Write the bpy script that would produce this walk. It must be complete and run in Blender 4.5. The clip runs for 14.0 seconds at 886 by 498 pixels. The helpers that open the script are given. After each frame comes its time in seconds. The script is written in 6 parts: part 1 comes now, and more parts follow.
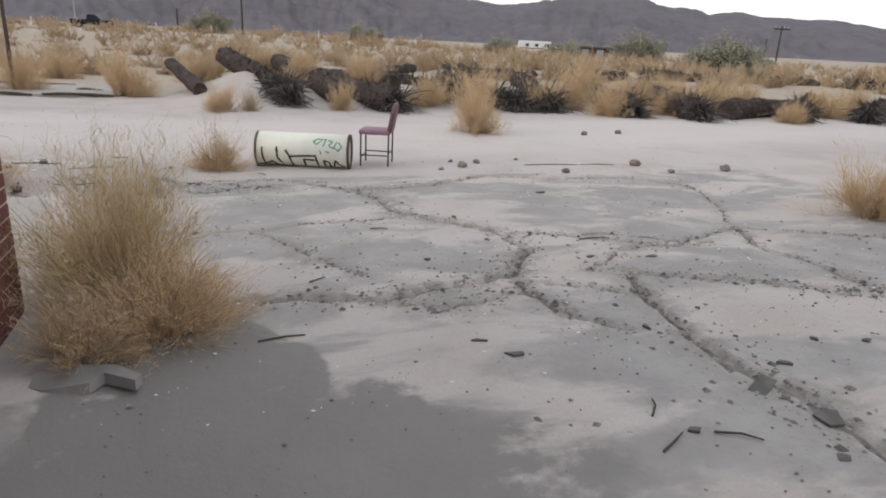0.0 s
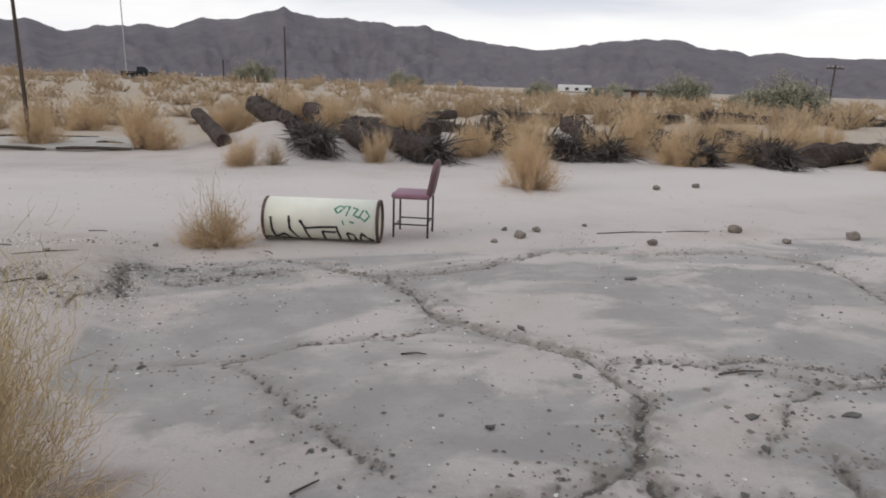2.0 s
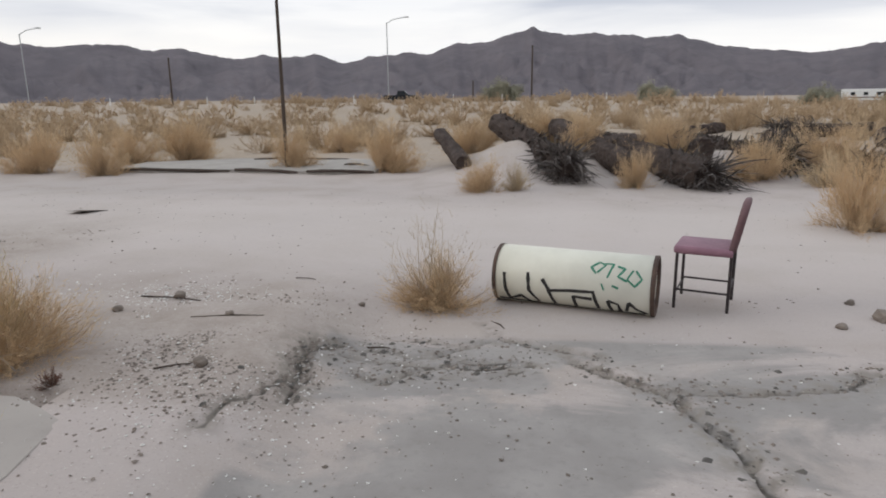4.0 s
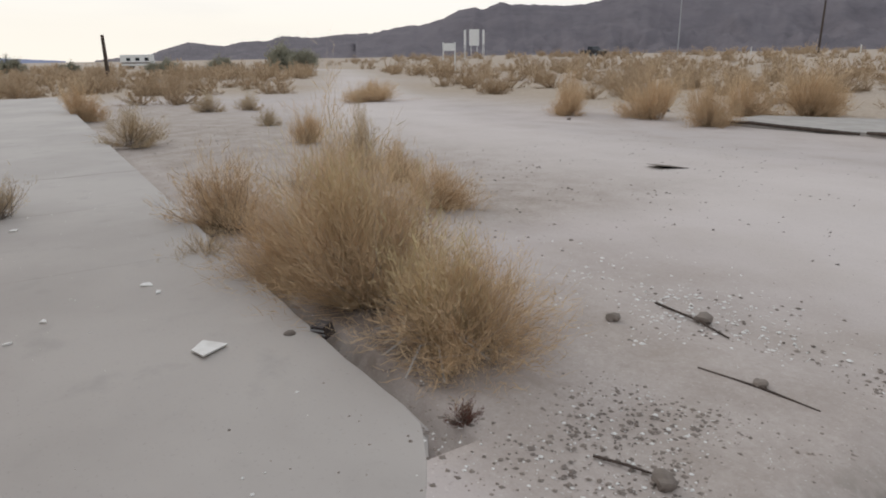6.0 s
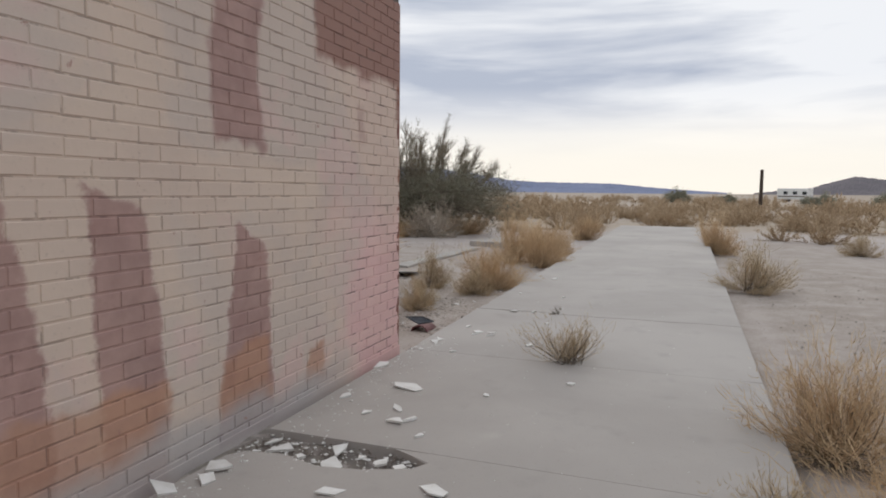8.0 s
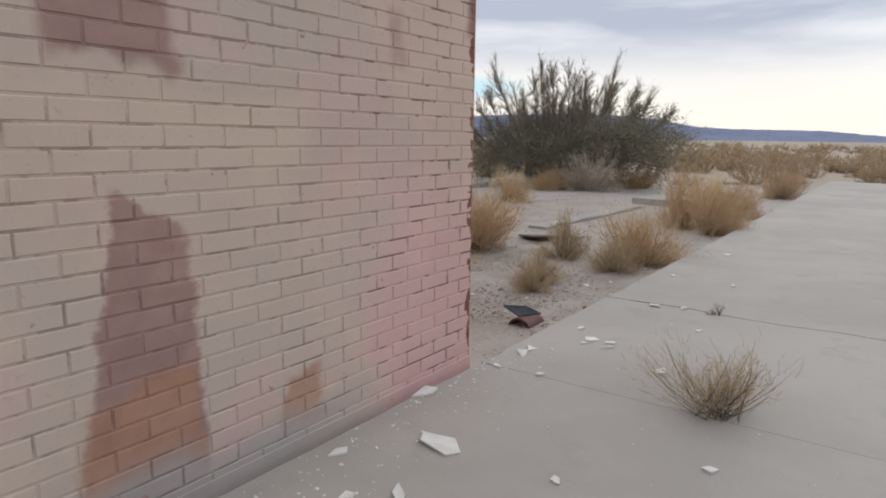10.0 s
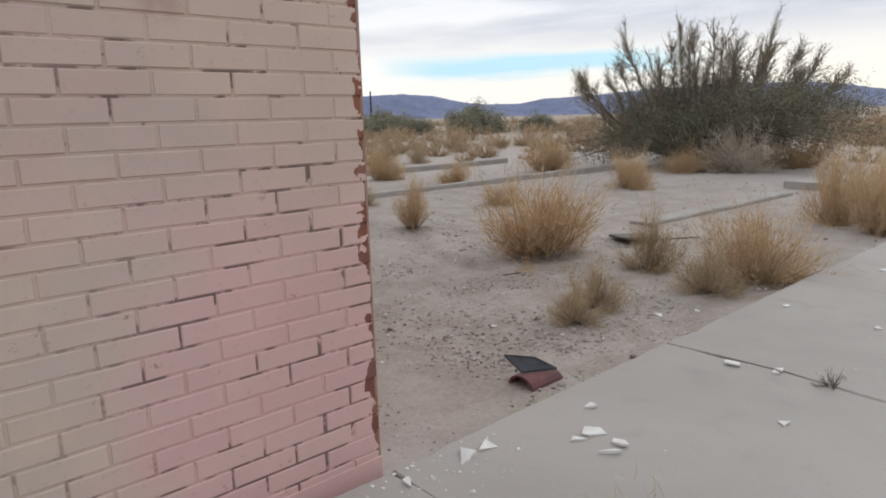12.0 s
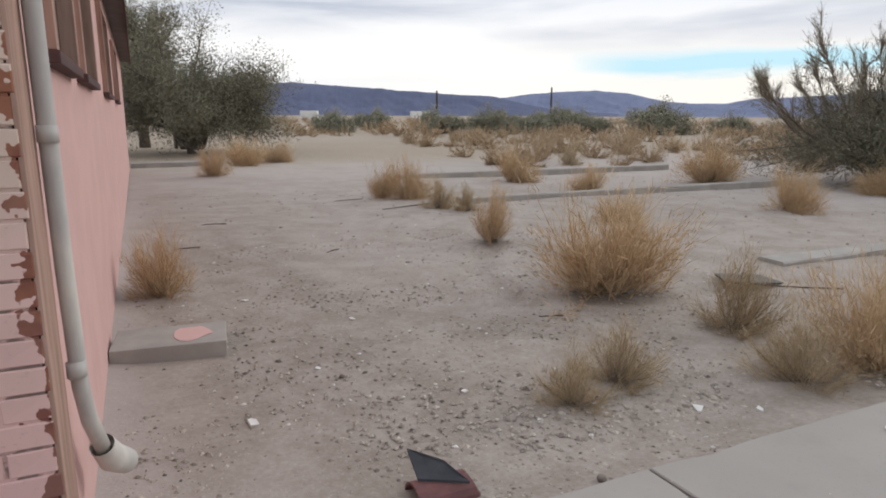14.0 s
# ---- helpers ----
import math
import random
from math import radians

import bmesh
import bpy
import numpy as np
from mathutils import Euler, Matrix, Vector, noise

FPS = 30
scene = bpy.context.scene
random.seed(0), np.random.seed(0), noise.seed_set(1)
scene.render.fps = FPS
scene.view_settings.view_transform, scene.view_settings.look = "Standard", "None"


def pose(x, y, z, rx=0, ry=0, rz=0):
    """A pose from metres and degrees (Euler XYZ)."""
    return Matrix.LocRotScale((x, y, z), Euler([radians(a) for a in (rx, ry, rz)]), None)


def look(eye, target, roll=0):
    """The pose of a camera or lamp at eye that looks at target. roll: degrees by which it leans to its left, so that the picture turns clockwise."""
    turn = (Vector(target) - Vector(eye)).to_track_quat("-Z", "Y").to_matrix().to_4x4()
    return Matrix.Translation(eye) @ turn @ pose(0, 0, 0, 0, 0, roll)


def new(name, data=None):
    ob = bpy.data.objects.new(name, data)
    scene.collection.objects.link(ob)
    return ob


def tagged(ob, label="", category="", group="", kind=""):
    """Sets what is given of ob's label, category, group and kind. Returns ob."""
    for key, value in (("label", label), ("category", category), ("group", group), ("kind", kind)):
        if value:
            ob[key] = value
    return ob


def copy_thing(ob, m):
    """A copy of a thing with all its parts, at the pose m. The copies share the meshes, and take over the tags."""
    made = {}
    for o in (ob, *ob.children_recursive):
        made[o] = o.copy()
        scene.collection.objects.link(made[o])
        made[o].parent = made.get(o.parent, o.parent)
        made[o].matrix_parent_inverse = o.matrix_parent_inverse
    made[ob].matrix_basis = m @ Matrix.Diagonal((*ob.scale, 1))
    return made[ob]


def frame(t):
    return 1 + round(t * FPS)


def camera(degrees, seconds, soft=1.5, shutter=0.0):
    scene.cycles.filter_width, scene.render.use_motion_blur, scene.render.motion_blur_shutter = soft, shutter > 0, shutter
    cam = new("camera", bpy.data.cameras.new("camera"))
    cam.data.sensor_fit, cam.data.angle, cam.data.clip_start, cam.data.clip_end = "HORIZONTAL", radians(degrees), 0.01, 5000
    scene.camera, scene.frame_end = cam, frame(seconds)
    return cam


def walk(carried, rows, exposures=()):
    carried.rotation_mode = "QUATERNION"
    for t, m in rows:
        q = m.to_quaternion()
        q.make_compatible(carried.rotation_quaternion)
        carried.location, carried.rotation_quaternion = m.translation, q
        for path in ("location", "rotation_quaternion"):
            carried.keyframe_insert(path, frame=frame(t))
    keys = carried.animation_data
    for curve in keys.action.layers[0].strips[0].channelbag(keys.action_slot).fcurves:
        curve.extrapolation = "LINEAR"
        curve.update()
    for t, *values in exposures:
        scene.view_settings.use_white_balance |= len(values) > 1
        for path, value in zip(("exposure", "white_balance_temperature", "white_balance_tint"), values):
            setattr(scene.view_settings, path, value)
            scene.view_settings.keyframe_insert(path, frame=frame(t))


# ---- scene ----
cam = camera(68.8, 14.0, soft=1.9)
METRES, EYE, TILT, LEAN, TURN = 13.2, 1.5, -1.09, 0.54, -19.7
ROWS = [
    (0.0, 0.0, 0.0, 0.0, 0.96, -16.66, -3.2),
    (0.5, 0.001, 0.0402, -0.0004, 5.82, -16.5, -1.89),
    (1.0, -0.0005, 0.0789, -0.0004, 5.84, -14.3, -1.78),
    (1.5, -0.0074, 0.1162, -0.0007, 9.16, -14.72, -1.92),
    (2.0, -0.0149, 0.1505, -0.0001, 4.31, -13.07, -2.34),
    (4.5, -0.0749, 0.333, -0.0044, 37.35, -12.17, -0.32),
    (5.0, -0.0927, 0.3638, -0.0075, 49.04, -14.78, -0.14),
    (5.5, -0.1162, 0.3878, -0.0084, 53.63, -16.52, -1.01),
    (6.0, -0.1474, 0.4038, -0.0087, 76.51, -16.78, -0.42),
    (6.5, -0.1795, 0.4109, -0.0072, 89.57, -15.76, 0.01),
    (7.0, -0.2118, 0.4135, -0.0065, 105.04, -14.02, -0.9),
    (7.5, -0.2429, 0.4066, -0.005, 118.63, -10.99, -1.51),
    (8.0, -0.2763, 0.3984, -0.0055, 129.45, -6.23, -1.12),
    (8.5, -0.3098, 0.3886, -0.0071, 139.65, -8.11, -1.52),
    (9.0, -0.3406, 0.373, -0.0069, 142.6, -10.99, -1.47),
    (11.5, -0.5085, 0.3017, -0.008, 153.58, -10.72, 0.26),
    (12.0, -0.5414, 0.2893, -0.0078, 158.28, -12.66, 1.67),
    (12.5, -0.5722, 0.2769, -0.007, 157.39, -12.84, 1.18),
    (13.0, -0.6037, 0.2662, -0.0067, 161.06, -12.85, 1.61),
    (13.5, -0.6339, 0.251, -0.0051, 166.32, -12.66, 1.18),
    (14.0, -0.6616, 0.2378, -0.0068, 174.73, -12.79, 0.18),
]
walk(cam, [(t, pose(0, 0, EYE, TILT, LEAN, TURN) @ pose(METRES * x, METRES * y, METRES * z, 90 + pitch, roll, yaw)) for t, x, y, z, yaw, pitch, roll in ROWS],
     exposures=[(0.0, 0.22), (0.6, 0.2), (1.5, 0.05), (2.2, 0.0), (4.5, -0.05), (5.2, -0.14), (6.2, -0.06), (7.2, -0.06), (7.9, -0.06), (8.5, -0.2), (9.1, -0.06), (9.6, 0.0), (14.0, 0.03)])

# ---- world, sun ----
SUN_ELEV, SUN_AZ = radians(24), radians(-95)      # azimuth from +y, clockwise
world = bpy.data.worlds.new("overcast_sky")
scene.world = world
world.use_nodes = True
wt = world.node_tree
wt.nodes.clear()


def wnode(kind, **props):
    n = wt.nodes.new(kind)
    for k, v in props.items():
        if k == "sky":
            n.sky_type, n.sun_disc = "NISHITA", False
            n.sun_elevation, n.sun_rotation = SUN_ELEV, SUN_AZ
    return n


def wmath(op, a, b=None, clamp=False):
    n = wt.nodes.new("ShaderNodeMath")
    n.operation, n.use_clamp = op, clamp
    for i, v in enumerate((a, b)):
        if v is None:
            continue
        if isinstance(v, (int, float)):
            n.inputs[i].default_value = v
        else:
            wt.links.new(v, n.inputs[i])
    return n.outputs[0]


def wmix(f, a, b):
    n = wt.nodes.new("ShaderNodeMix")
    n.data_type = "RGBA"
    for s, v in ((n.inputs[0], f), (n.inputs[6], a), (n.inputs[7], b)):
        if isinstance(v, (int, float, tuple)):
            s.default_value = v
        else:
            wt.links.new(v, s)
    return n.outputs[2]


def wramp(f, stops):
    n = wt.nodes.new("ShaderNodeValToRGB")
    while len(n.color_ramp.elements) < len(stops):
        n.color_ramp.elements.new(0.5)
    for e, (p, c) in zip(n.color_ramp.elements, stops):
        e.position, e.color = p, (*c, 1)
    wt.links.new(f, n.inputs[0])
    return n.outputs[0]


sky = wnode("ShaderNodeTexSky", sky=True)
skyscale = wt.nodes.new("ShaderNodeVectorMath")
skyscale.operation = "MULTIPLY"
skyscale.inputs[1].default_value = (0.12, 0.15, 0.215)
wt.links.new(sky.outputs[0], skyscale.inputs[0])
coords = wt.nodes.new("ShaderNodeTexCoord")
split = wt.nodes.new("ShaderNodeSeparateXYZ")
wt.links.new(coords.outputs["Generated"], split.inputs[0])
up = wmath("MAXIMUM", split.outputs[2], 0.0)
mapping = wt.nodes.new("ShaderNodeMapping")
mapping.inputs["Scale"].default_value = (1.6, 1.6, 11.0)
mapping.inputs["Location"].default_value = (0.37, 0.1, 0.55)
wt.links.new(coords.outputs["Generated"], mapping.inputs[0])
cloud_noise = wt.nodes.new("ShaderNodeTexNoise")
cloud_noise.inputs["Scale"].default_value = 1.5
cloud_noise.inputs["Detail"].default_value = 7
cloud_noise.inputs["Distortion"].default_value = 0.25
wt.links.new(mapping.outputs[0], cloud_noise.inputs[0])
cover = wramp(cloud_noise.outputs[0], [(0.22, (0, 0, 0)), (0.32, (1, 1, 1))])
shade = wramp(cloud_noise.outputs[0], [(0.40, (1.0, 1.0, 1.0)), (0.62, (0.0, 0.0, 0.0))])
high = wramp(up, [(0.0, (0, 0, 0)), (0.085, (0.10, 0.10, 0.10)), (0.155, (1, 1, 1))])
zenith = wramp(up, [(0.25, (0, 0, 0)), (0.6, (1, 1, 1))])
thick = wmix(shade, (0.50, 0.55, 0.66, 1), (0.92, 0.94, 0.98, 1))
low = wmix(shade, (0.97, 0.97, 0.98, 1), (1.06, 1.045, 1.02, 1))
west = wramp(wmath("ADD", wmath("MULTIPLY", split.outputs[0], -0.5), 0.5), [(0.62, (0, 0, 0)), (1.0, (1, 1, 1))])
glow = wmath("MULTIPLY", west, wramp(up, [(0.0, (1, 1, 1)), (0.05, (0.9, 0.9, 0.9)), (0.13, (0, 0, 0))]))
low = wmix(glow, low, (1.07, 1.01, 0.90, 1))
clouds = wmix(zenith, wmix(high, low, thick), (0.87, 0.93, 1.01, 1))
# one blue gap low in the south-west
toward = wmath("ADD", wmath("MULTIPLY", split.outputs[0], -0.755), wmath("MULTIPLY", split.outputs[1], -0.656))
ragged = wmath("ADD", up, wmath("MULTIPLY", wmath("SUBTRACT", cloud_noise.outputs[0], 0.5), 0.06))
gap = wmath("MULTIPLY", wramp(toward, [(0.968, (0, 0, 0)), (0.988, (1, 1, 1))]), wramp(ragged, [(0.055, (0, 0, 0)), (0.066, (1, 1, 1)), (0.082, (1, 1, 1)), (0.098, (0, 0, 0))]))
cover = wmath("MAXIMUM", cover, wramp(west, [(0.2, (0, 0, 0)), (0.5, (1, 1, 1))]))
total = wmix(gap, wmix(cover, skyscale.outputs[0], clouds), (0.58, 0.86, 0.98, 1))
background = wt.nodes.new("ShaderNodeBackground")
background.inputs[1].default_value = 1.0
wt.links.new(total, background.inputs[0])
wout = wt.nodes.new("ShaderNodeOutputWorld")
wt.links.new(background.outputs[0], wout.inputs[0])

sun = new("sun", bpy.data.lights.new("sun", "SUN"))
sun.data.energy, sun.data.angle, sun.data.color = 0.8, radians(25), (1.0, 0.95, 0.88)
sun.matrix_world = look((0, 0, 20), (-math.sin(SUN_AZ) * math.cos(SUN_ELEV), -math.cos(SUN_AZ) * math.cos(SUN_ELEV), 20 - math.sin(SUN_ELEV)))


# ---- materials ----
class Mat:
    """A node material with a Principled surface, written node by node."""

    def __init__(self, name, rough=0.8, metal=0.0, spec=0.3):
        self.m = bpy.data.materials.new(name)
        self.m.use_nodes = True
        self.t = self.m.node_tree
        self.b = self.t.nodes["Principled BSDF"]
        self.b.inputs["Roughness"].default_value = rough
        self.b.inputs["Metallic"].default_value = metal
        self.b.inputs["Specular IOR Level"].default_value = spec
        self.geo = self.t.nodes.new("ShaderNodeNewGeometry")
        self.tc = self.t.nodes.new("ShaderNodeTexCoord")
        self.world, self.object = self.geo.outputs["Position"], self.tc.outputs["Object"]

    def put(self, socket, v):
        if isinstance(v, (int, float)):
            socket.default_value = v
        elif isinstance(v, tuple):
            socket.default_value = v if len(v) == len(socket.default_value) else (*v, 1)
        else:
            self.t.links.new(v, socket)

    def math(self, op, a, b=0.5, clamp=False):
        n = self.t.nodes.new("ShaderNodeMath")
        n.operation, n.use_clamp = op, clamp
        self.put(n.inputs[0], a), self.put(n.inputs[1], b)
        return n.outputs[0]

    def mix(self, f, a, b, blend="MIX"):
        n = self.t.nodes.new("ShaderNodeMix")
        n.data_type, n.blend_type = "RGBA", blend
        self.put(n.inputs[0], f), self.put(n.inputs[6], a), self.put(n.inputs[7], b)
        return n.outputs[2]

    def noise(self, where, scale, detail=4, rough=0.55, stretch=None, warp=0.0):
        if stretch:
            mp = self.t.nodes.new("ShaderNodeMapping")
            mp.inputs["Scale"].default_value = stretch
            self.t.links.new(where, mp.inputs[0])
            where = mp.outputs[0]
        n = self.t.nodes.new("ShaderNodeTexNoise")
        n.inputs["Scale"].default_value, n.inputs["Detail"].default_value = scale, detail
        n.inputs["Roughness"].default_value, n.inputs["Distortion"].default_value = rough, warp
        self.t.links.new(where, n.inputs[0])
        return n.outputs[0]

    def step(self, f, lo, hi):
        n = self.t.nodes.new("ShaderNodeMapRange")
        n.interpolation_type = "SMOOTHSTEP"
        self.put(n.inputs[0], f)
        n.inputs[1].default_value, n.inputs[2].default_value = lo, hi
        return n.outputs[0]

    def attr(self, name):
        n = self.t.nodes.new("ShaderNodeAttribute")
        n.attribute_name = name
        return n.outputs["Fac"]

    def random(self):
        return self.t.nodes.new("ShaderNodeObjectInfo").outputs["Random"]

    def island(self):
        return self.geo.outputs["Random Per Island"]

    def xyz(self, where):
        n = self.t.nodes.new("ShaderNodeSeparateXYZ")
        self.t.links.new(where, n.inputs[0])
        return n.outputs

    def bump(self, height, strength=0.3, distance=0.01):
        n = self.t.nodes.new("ShaderNodeBump")
        n.inputs["Strength"].default_value, n.inputs["Distance"].default_value = strength, distance
        self.t.links.new(height, n.inputs["Height"])
        old = self.b.inputs["Normal"]
        if old.is_linked:
            self.t.links.new(old.links[0].from_socket, n.inputs["Normal"])
        self.t.links.new(n.outputs[0], self.b.inputs["Normal"])

    def color(self, c):
        self.put(self.b.inputs["Base Color"], c)
        return self

    def rough(self, r):
        self.put(self.b.inputs["Roughness"], r)
        return self


def plain(name, c1, c2, scale=8.0, rough=0.8, metal=0.0, bump=0.25, dist=0.004, spread=0.0, stretch=None, fine=6.0):
    """Two tones broken up by a coarse and a fine noise, with relief."""
    a = Mat(name, rough, metal)
    n1 = a.noise(a.object, scale, 5, stretch=stretch)
    n2 = a.noise(a.object, scale * fine, 4, stretch=stretch)
    f = a.math("ADD", a.math("MULTIPLY", a.step(n1, 0.35, 0.65), 0.65), a.math("MULTIPLY", n2, 0.35))
    c = a.mix(f, c1, c2)
    if spread:
        c = a.mix(a.math("MULTIPLY", a.random(), spread), c, tuple(0.45 * v for v in c1))
    a.color(c)
    a.rough(a.math("ADD", a.math("MULTIPLY", n2, 0.25), rough - 0.12, True))
    a.bump(n2, bump, dist)
    return a.m


def ground_material():
    a = Mat("desert_sand", 0.95, 0, 0.15)
    p = a.world
    big, mid, fine, grit = a.noise(p, 0.16, 5), a.noise(p, 1.1, 6), a.noise(p, 9, 5), a.noise(p, 70, 3)
    sand = a.mix(a.step(big, 0.35, 0.65), (0.465, 0.405, 0.378), (0.42, 0.37, 0.345))
    sand = a.mix(a.math("MULTIPLY", a.step(mid, 0.42, 0.68), 0.5), sand, (0.36, 0.305, 0.262))
    sand = a.mix(a.math("MULTIPLY", a.attr("track"), 0.75), sand, (0.54, 0.48, 0.445))
    litter = a.mix(a.step(fine, 0.35, 0.65), (0.30, 0.235, 0.17), (0.40, 0.32, 0.235))
    sand = a.mix(a.math("MULTIPLY", a.attr("litter"), 0.85), sand, litter)
    gravel = a.mix(a.math("ADD", a.math("MULTIPLY", a.step(a.noise(p, 2.3, 6, 0.7), 0.36, 0.64), 0.6), a.math("MULTIPLY", a.step(a.noise(p, 26, 5, 0.75), 0.38, 0.66), 0.4)), (0.27, 0.222, 0.185), (0.41, 0.355, 0.315))
    sand = a.mix(a.math("MULTIPLY", a.attr("gravel"), 0.95), sand, gravel)
    sand = a.mix(a.math("MULTIPLY", a.step(grit, 0.60, 0.72), 0.35), sand, (0.22, 0.19, 0.165))
    sand = a.mix(a.math("MULTIPLY", a.step(grit, 0.40, 0.30), 0.22), sand, (0.66, 0.62, 0.57))
    # twig litter at the bush feet, darkened by painted bush shade
    sand = a.mix(a.math("MULTIPLY", a.attr("shaded_duff"), a.math("ADD", a.math("MULTIPLY", a.step(fine, 0.35, 0.6), 0.35), 0.5)), sand, (0.15, 0.112, 0.085))
    # bare, grey concrete where the sand film has worn off the old pad
    film = a.noise(p, 0.8, 7, 0.6, stretch=(0.8, 1.5, 1.0), warp=0.5)
    pad = a.attr("pad")
    bare = a.math("MULTIPLY", a.step(film, 0.43, 0.54), a.step(pad, 0.3, 0.7))
    bare = a.math("MAXIMUM", bare, a.math("MULTIPLY", a.step(a.math("ADD", a.math("ADD", a.attr("bare"), a.math("MULTIPLY", a.math("SUBTRACT", a.noise(p, 4.5, 7, 0.65), 0.5), 1.6)), a.math("MULTIPLY", a.math("SUBTRACT", film, 0.5), 3.2)), 0.28, 0.72), pad))
    conc = a.mix(a.step(a.noise(p, 2.6, 6), 0.35, 0.7), (0.265, 0.246, 0.232), (0.335, 0.312, 0.293))
    conc = a.mix(a.math("MULTIPLY", a.step(a.noise(p, 22, 4), 0.5, 0.75), 0.3), conc, (0.19, 0.18, 0.168))
    # a darker concrete tone inside the dark layer
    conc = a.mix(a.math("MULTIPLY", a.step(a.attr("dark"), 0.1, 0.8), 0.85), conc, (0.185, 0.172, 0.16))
    c = a.mix(a.math("MULTIPLY", bare, 0.9), sand, conc)
    crack = a.attr("crack")
    c = a.mix(a.math("MULTIPLY", crack, 0.45), c, (0.19, 0.168, 0.145))
    c = a.mix(a.math("MULTIPLY", a.step(a.math("ADD", crack, a.math("MULTIPLY", a.math("SUBTRACT", fine, 0.5), 0.9)), 0.50, 0.85), 0.9), c, (0.075, 0.065, 0.056))
    c = a.mix(a.math("MULTIPLY", a.attr("crumble"), a.step(fine, 0.42, 0.62)), c, (0.25, 0.22, 0.19))
    a.color(c)
    a.bump(mid, 0.5, 0.05)
    a.bump(fine, 0.55, 0.012)
    a.bump(grit, 0.45, 0.004)
    return a.m


def walk_material():
    a = Mat("worn_concrete", 0.88, 0, 0.25)
    p = a.world
    n1, n2, n3 = a.noise(p, 0.55, 5, warp=0.4), a.noise(p, 3.5, 6), a.noise(p, 60, 3)
    c = a.mix(a.step(n1, 0.33, 0.67), (0.355, 0.320, 0.292), (0.415, 0.376, 0.344))
    c = a.mix(a.math("MULTIPLY", a.step(n2, 0.55, 0.75), 0.35), c, (0.27, 0.25, 0.228))
    c = a.mix(a.math("MULTIPLY", a.step(a.noise(p, 1.3, 4), 0.66, 0.75), 0.5), c, (0.46, 0.42, 0.385))
    c = a.mix(a.math("MULTIPLY", a.step(n3, 0.6, 0.75), 0.25), c, (0.2, 0.185, 0.17))
    c = a.mix(a.math("MULTIPLY", a.random(), 0.10), c, (0.24, 0.22, 0.2))
    a.color(c)
    a.bump(n2, 0.2, 0.008)
    a.bump(n3, 0.25, 0.002)
    return a.m


def painted_brick_material(mortar=False):
    """Cream and pink paint over red brick, with older coats showing in tall streaks."""
    a = Mat("painted_mortar" if mortar else "painted_brick", 0.8, 0, 0.25)
    p = a.world
    x, y, z = a.xyz(p)
    soft, mid, fine = a.noise(p, 1.3, 5), a.noise(p, 6, 5), a.noise(p, 45, 4)
    wob = a.math("MULTIPLY", a.math("SUBTRACT", a.noise(p, 3.2, 5), 0.5), 0.30)

    def box(x0, x1, z0, z1, edge=0.035):
        xx, zz = a.math("ADD", x, wob), a.math("ADD", z, wob)
        f = a.math("MULTIPLY", a.step(xx, x0 - edge, x0 + edge), a.step(xx, x1 + edge, x1 - edge))
        return a.math("MULTIPLY", f, a.math("MULTIPLY", a.step(zz, z0 - edge, z0 + edge), a.step(zz, z1 + edge, z1 - edge)))

    rag = a.math("MULTIPLY", a.math("SUBTRACT", a.noise(p, 7, 6, 0.65), 0.5), 0.16)

    def streak(east0, east1, west0, west1, z0, z1, slope):
        """A tall patch between two slanting edges, its top cut off aslant."""
        xx = a.math("ADD", x, rag)
        t = a.math("DIVIDE", a.math("SUBTRACT", z, z0), z1 - z0)
        e = a.math("ADD", a.math("MULTIPLY", t, east1 - east0), east0)
        w = a.math("ADD", a.math("MULTIPLY", a.math("MULTIPLY", t, t), west1 - west0), west0)
        f = a.math("MULTIPLY", a.step(a.math("SUBTRACT", e, xx), -0.02, 0.02), a.step(a.math("SUBTRACT", xx, w), -0.02, 0.02))
        top = a.math("ADD", a.math("MULTIPLY", a.math("SUBTRACT", x, east1), slope), z1)
        return a.math("MULTIPLY", f, a.math("MULTIPLY", a.step(z, z0 - 0.02, z0 + 0.02), a.step(a.math("SUBTRACT", top, a.math("ADD", z, rag)), -0.02, 0.02)))

    cream = a.mix(a.step(soft, 0.35, 0.68), (0.64, 0.51, 0.415), (0.59, 0.465, 0.385))
    cream = a.mix(a.math("MULTIPLY", a.step(a.noise(p, 0.9, 5, warp=0.6), 0.50, 0.62), 0.55), cream, (0.52, 0.445, 0.40))
    pink = a.mix(a.step(soft, 0.4, 0.65), (0.72, 0.455, 0.435), (0.67, 0.41, 0.395))
    # pink coat: the low part near the corner, and patches further up
    near = a.step(a.math("ADD", a.math("MULTIPLY", x, -1.0), a.math("MULTIPLY", a.math("SUBTRACT", soft, 0.5), 2.2)), 5.45, 6.2)
    lowp = a.step(a.math("ADD", z, a.math("MULTIPLY", a.math("SUBTRACT", soft, 0.5), 1.5)), 1.55, 0.75)
    f = a.math("MULTIPLY", near, a.math("ADD", a.math("MULTIPLY", lowp, 0.82), 0.14))
    f = a.math("MAXIMUM", f, a.math("MULTIPLY", a.step(a.noise(p, 1.7, 4), 0.54, 0.66), 0.38))
    f = a.math("MULTIPLY", f, a.math("ADD", a.math("MULTIPLY", a.random(), 0.35), 0.68))
    c = a.mix(f, cream, pink)
    # older rose coat
    rose = a.mix(a.step(mid, 0.35, 0.65), (0.37, 0.215, 0.19), (0.31, 0.178, 0.16))
    old = a.math("MAXIMUM", streak(-3.74, -3.67, -4.10, -3.95, 0.0, 1.37, 0.33), streak(-4.45, -4.66, -4.97, -4.90, -0.05, 1.18, 0.62))
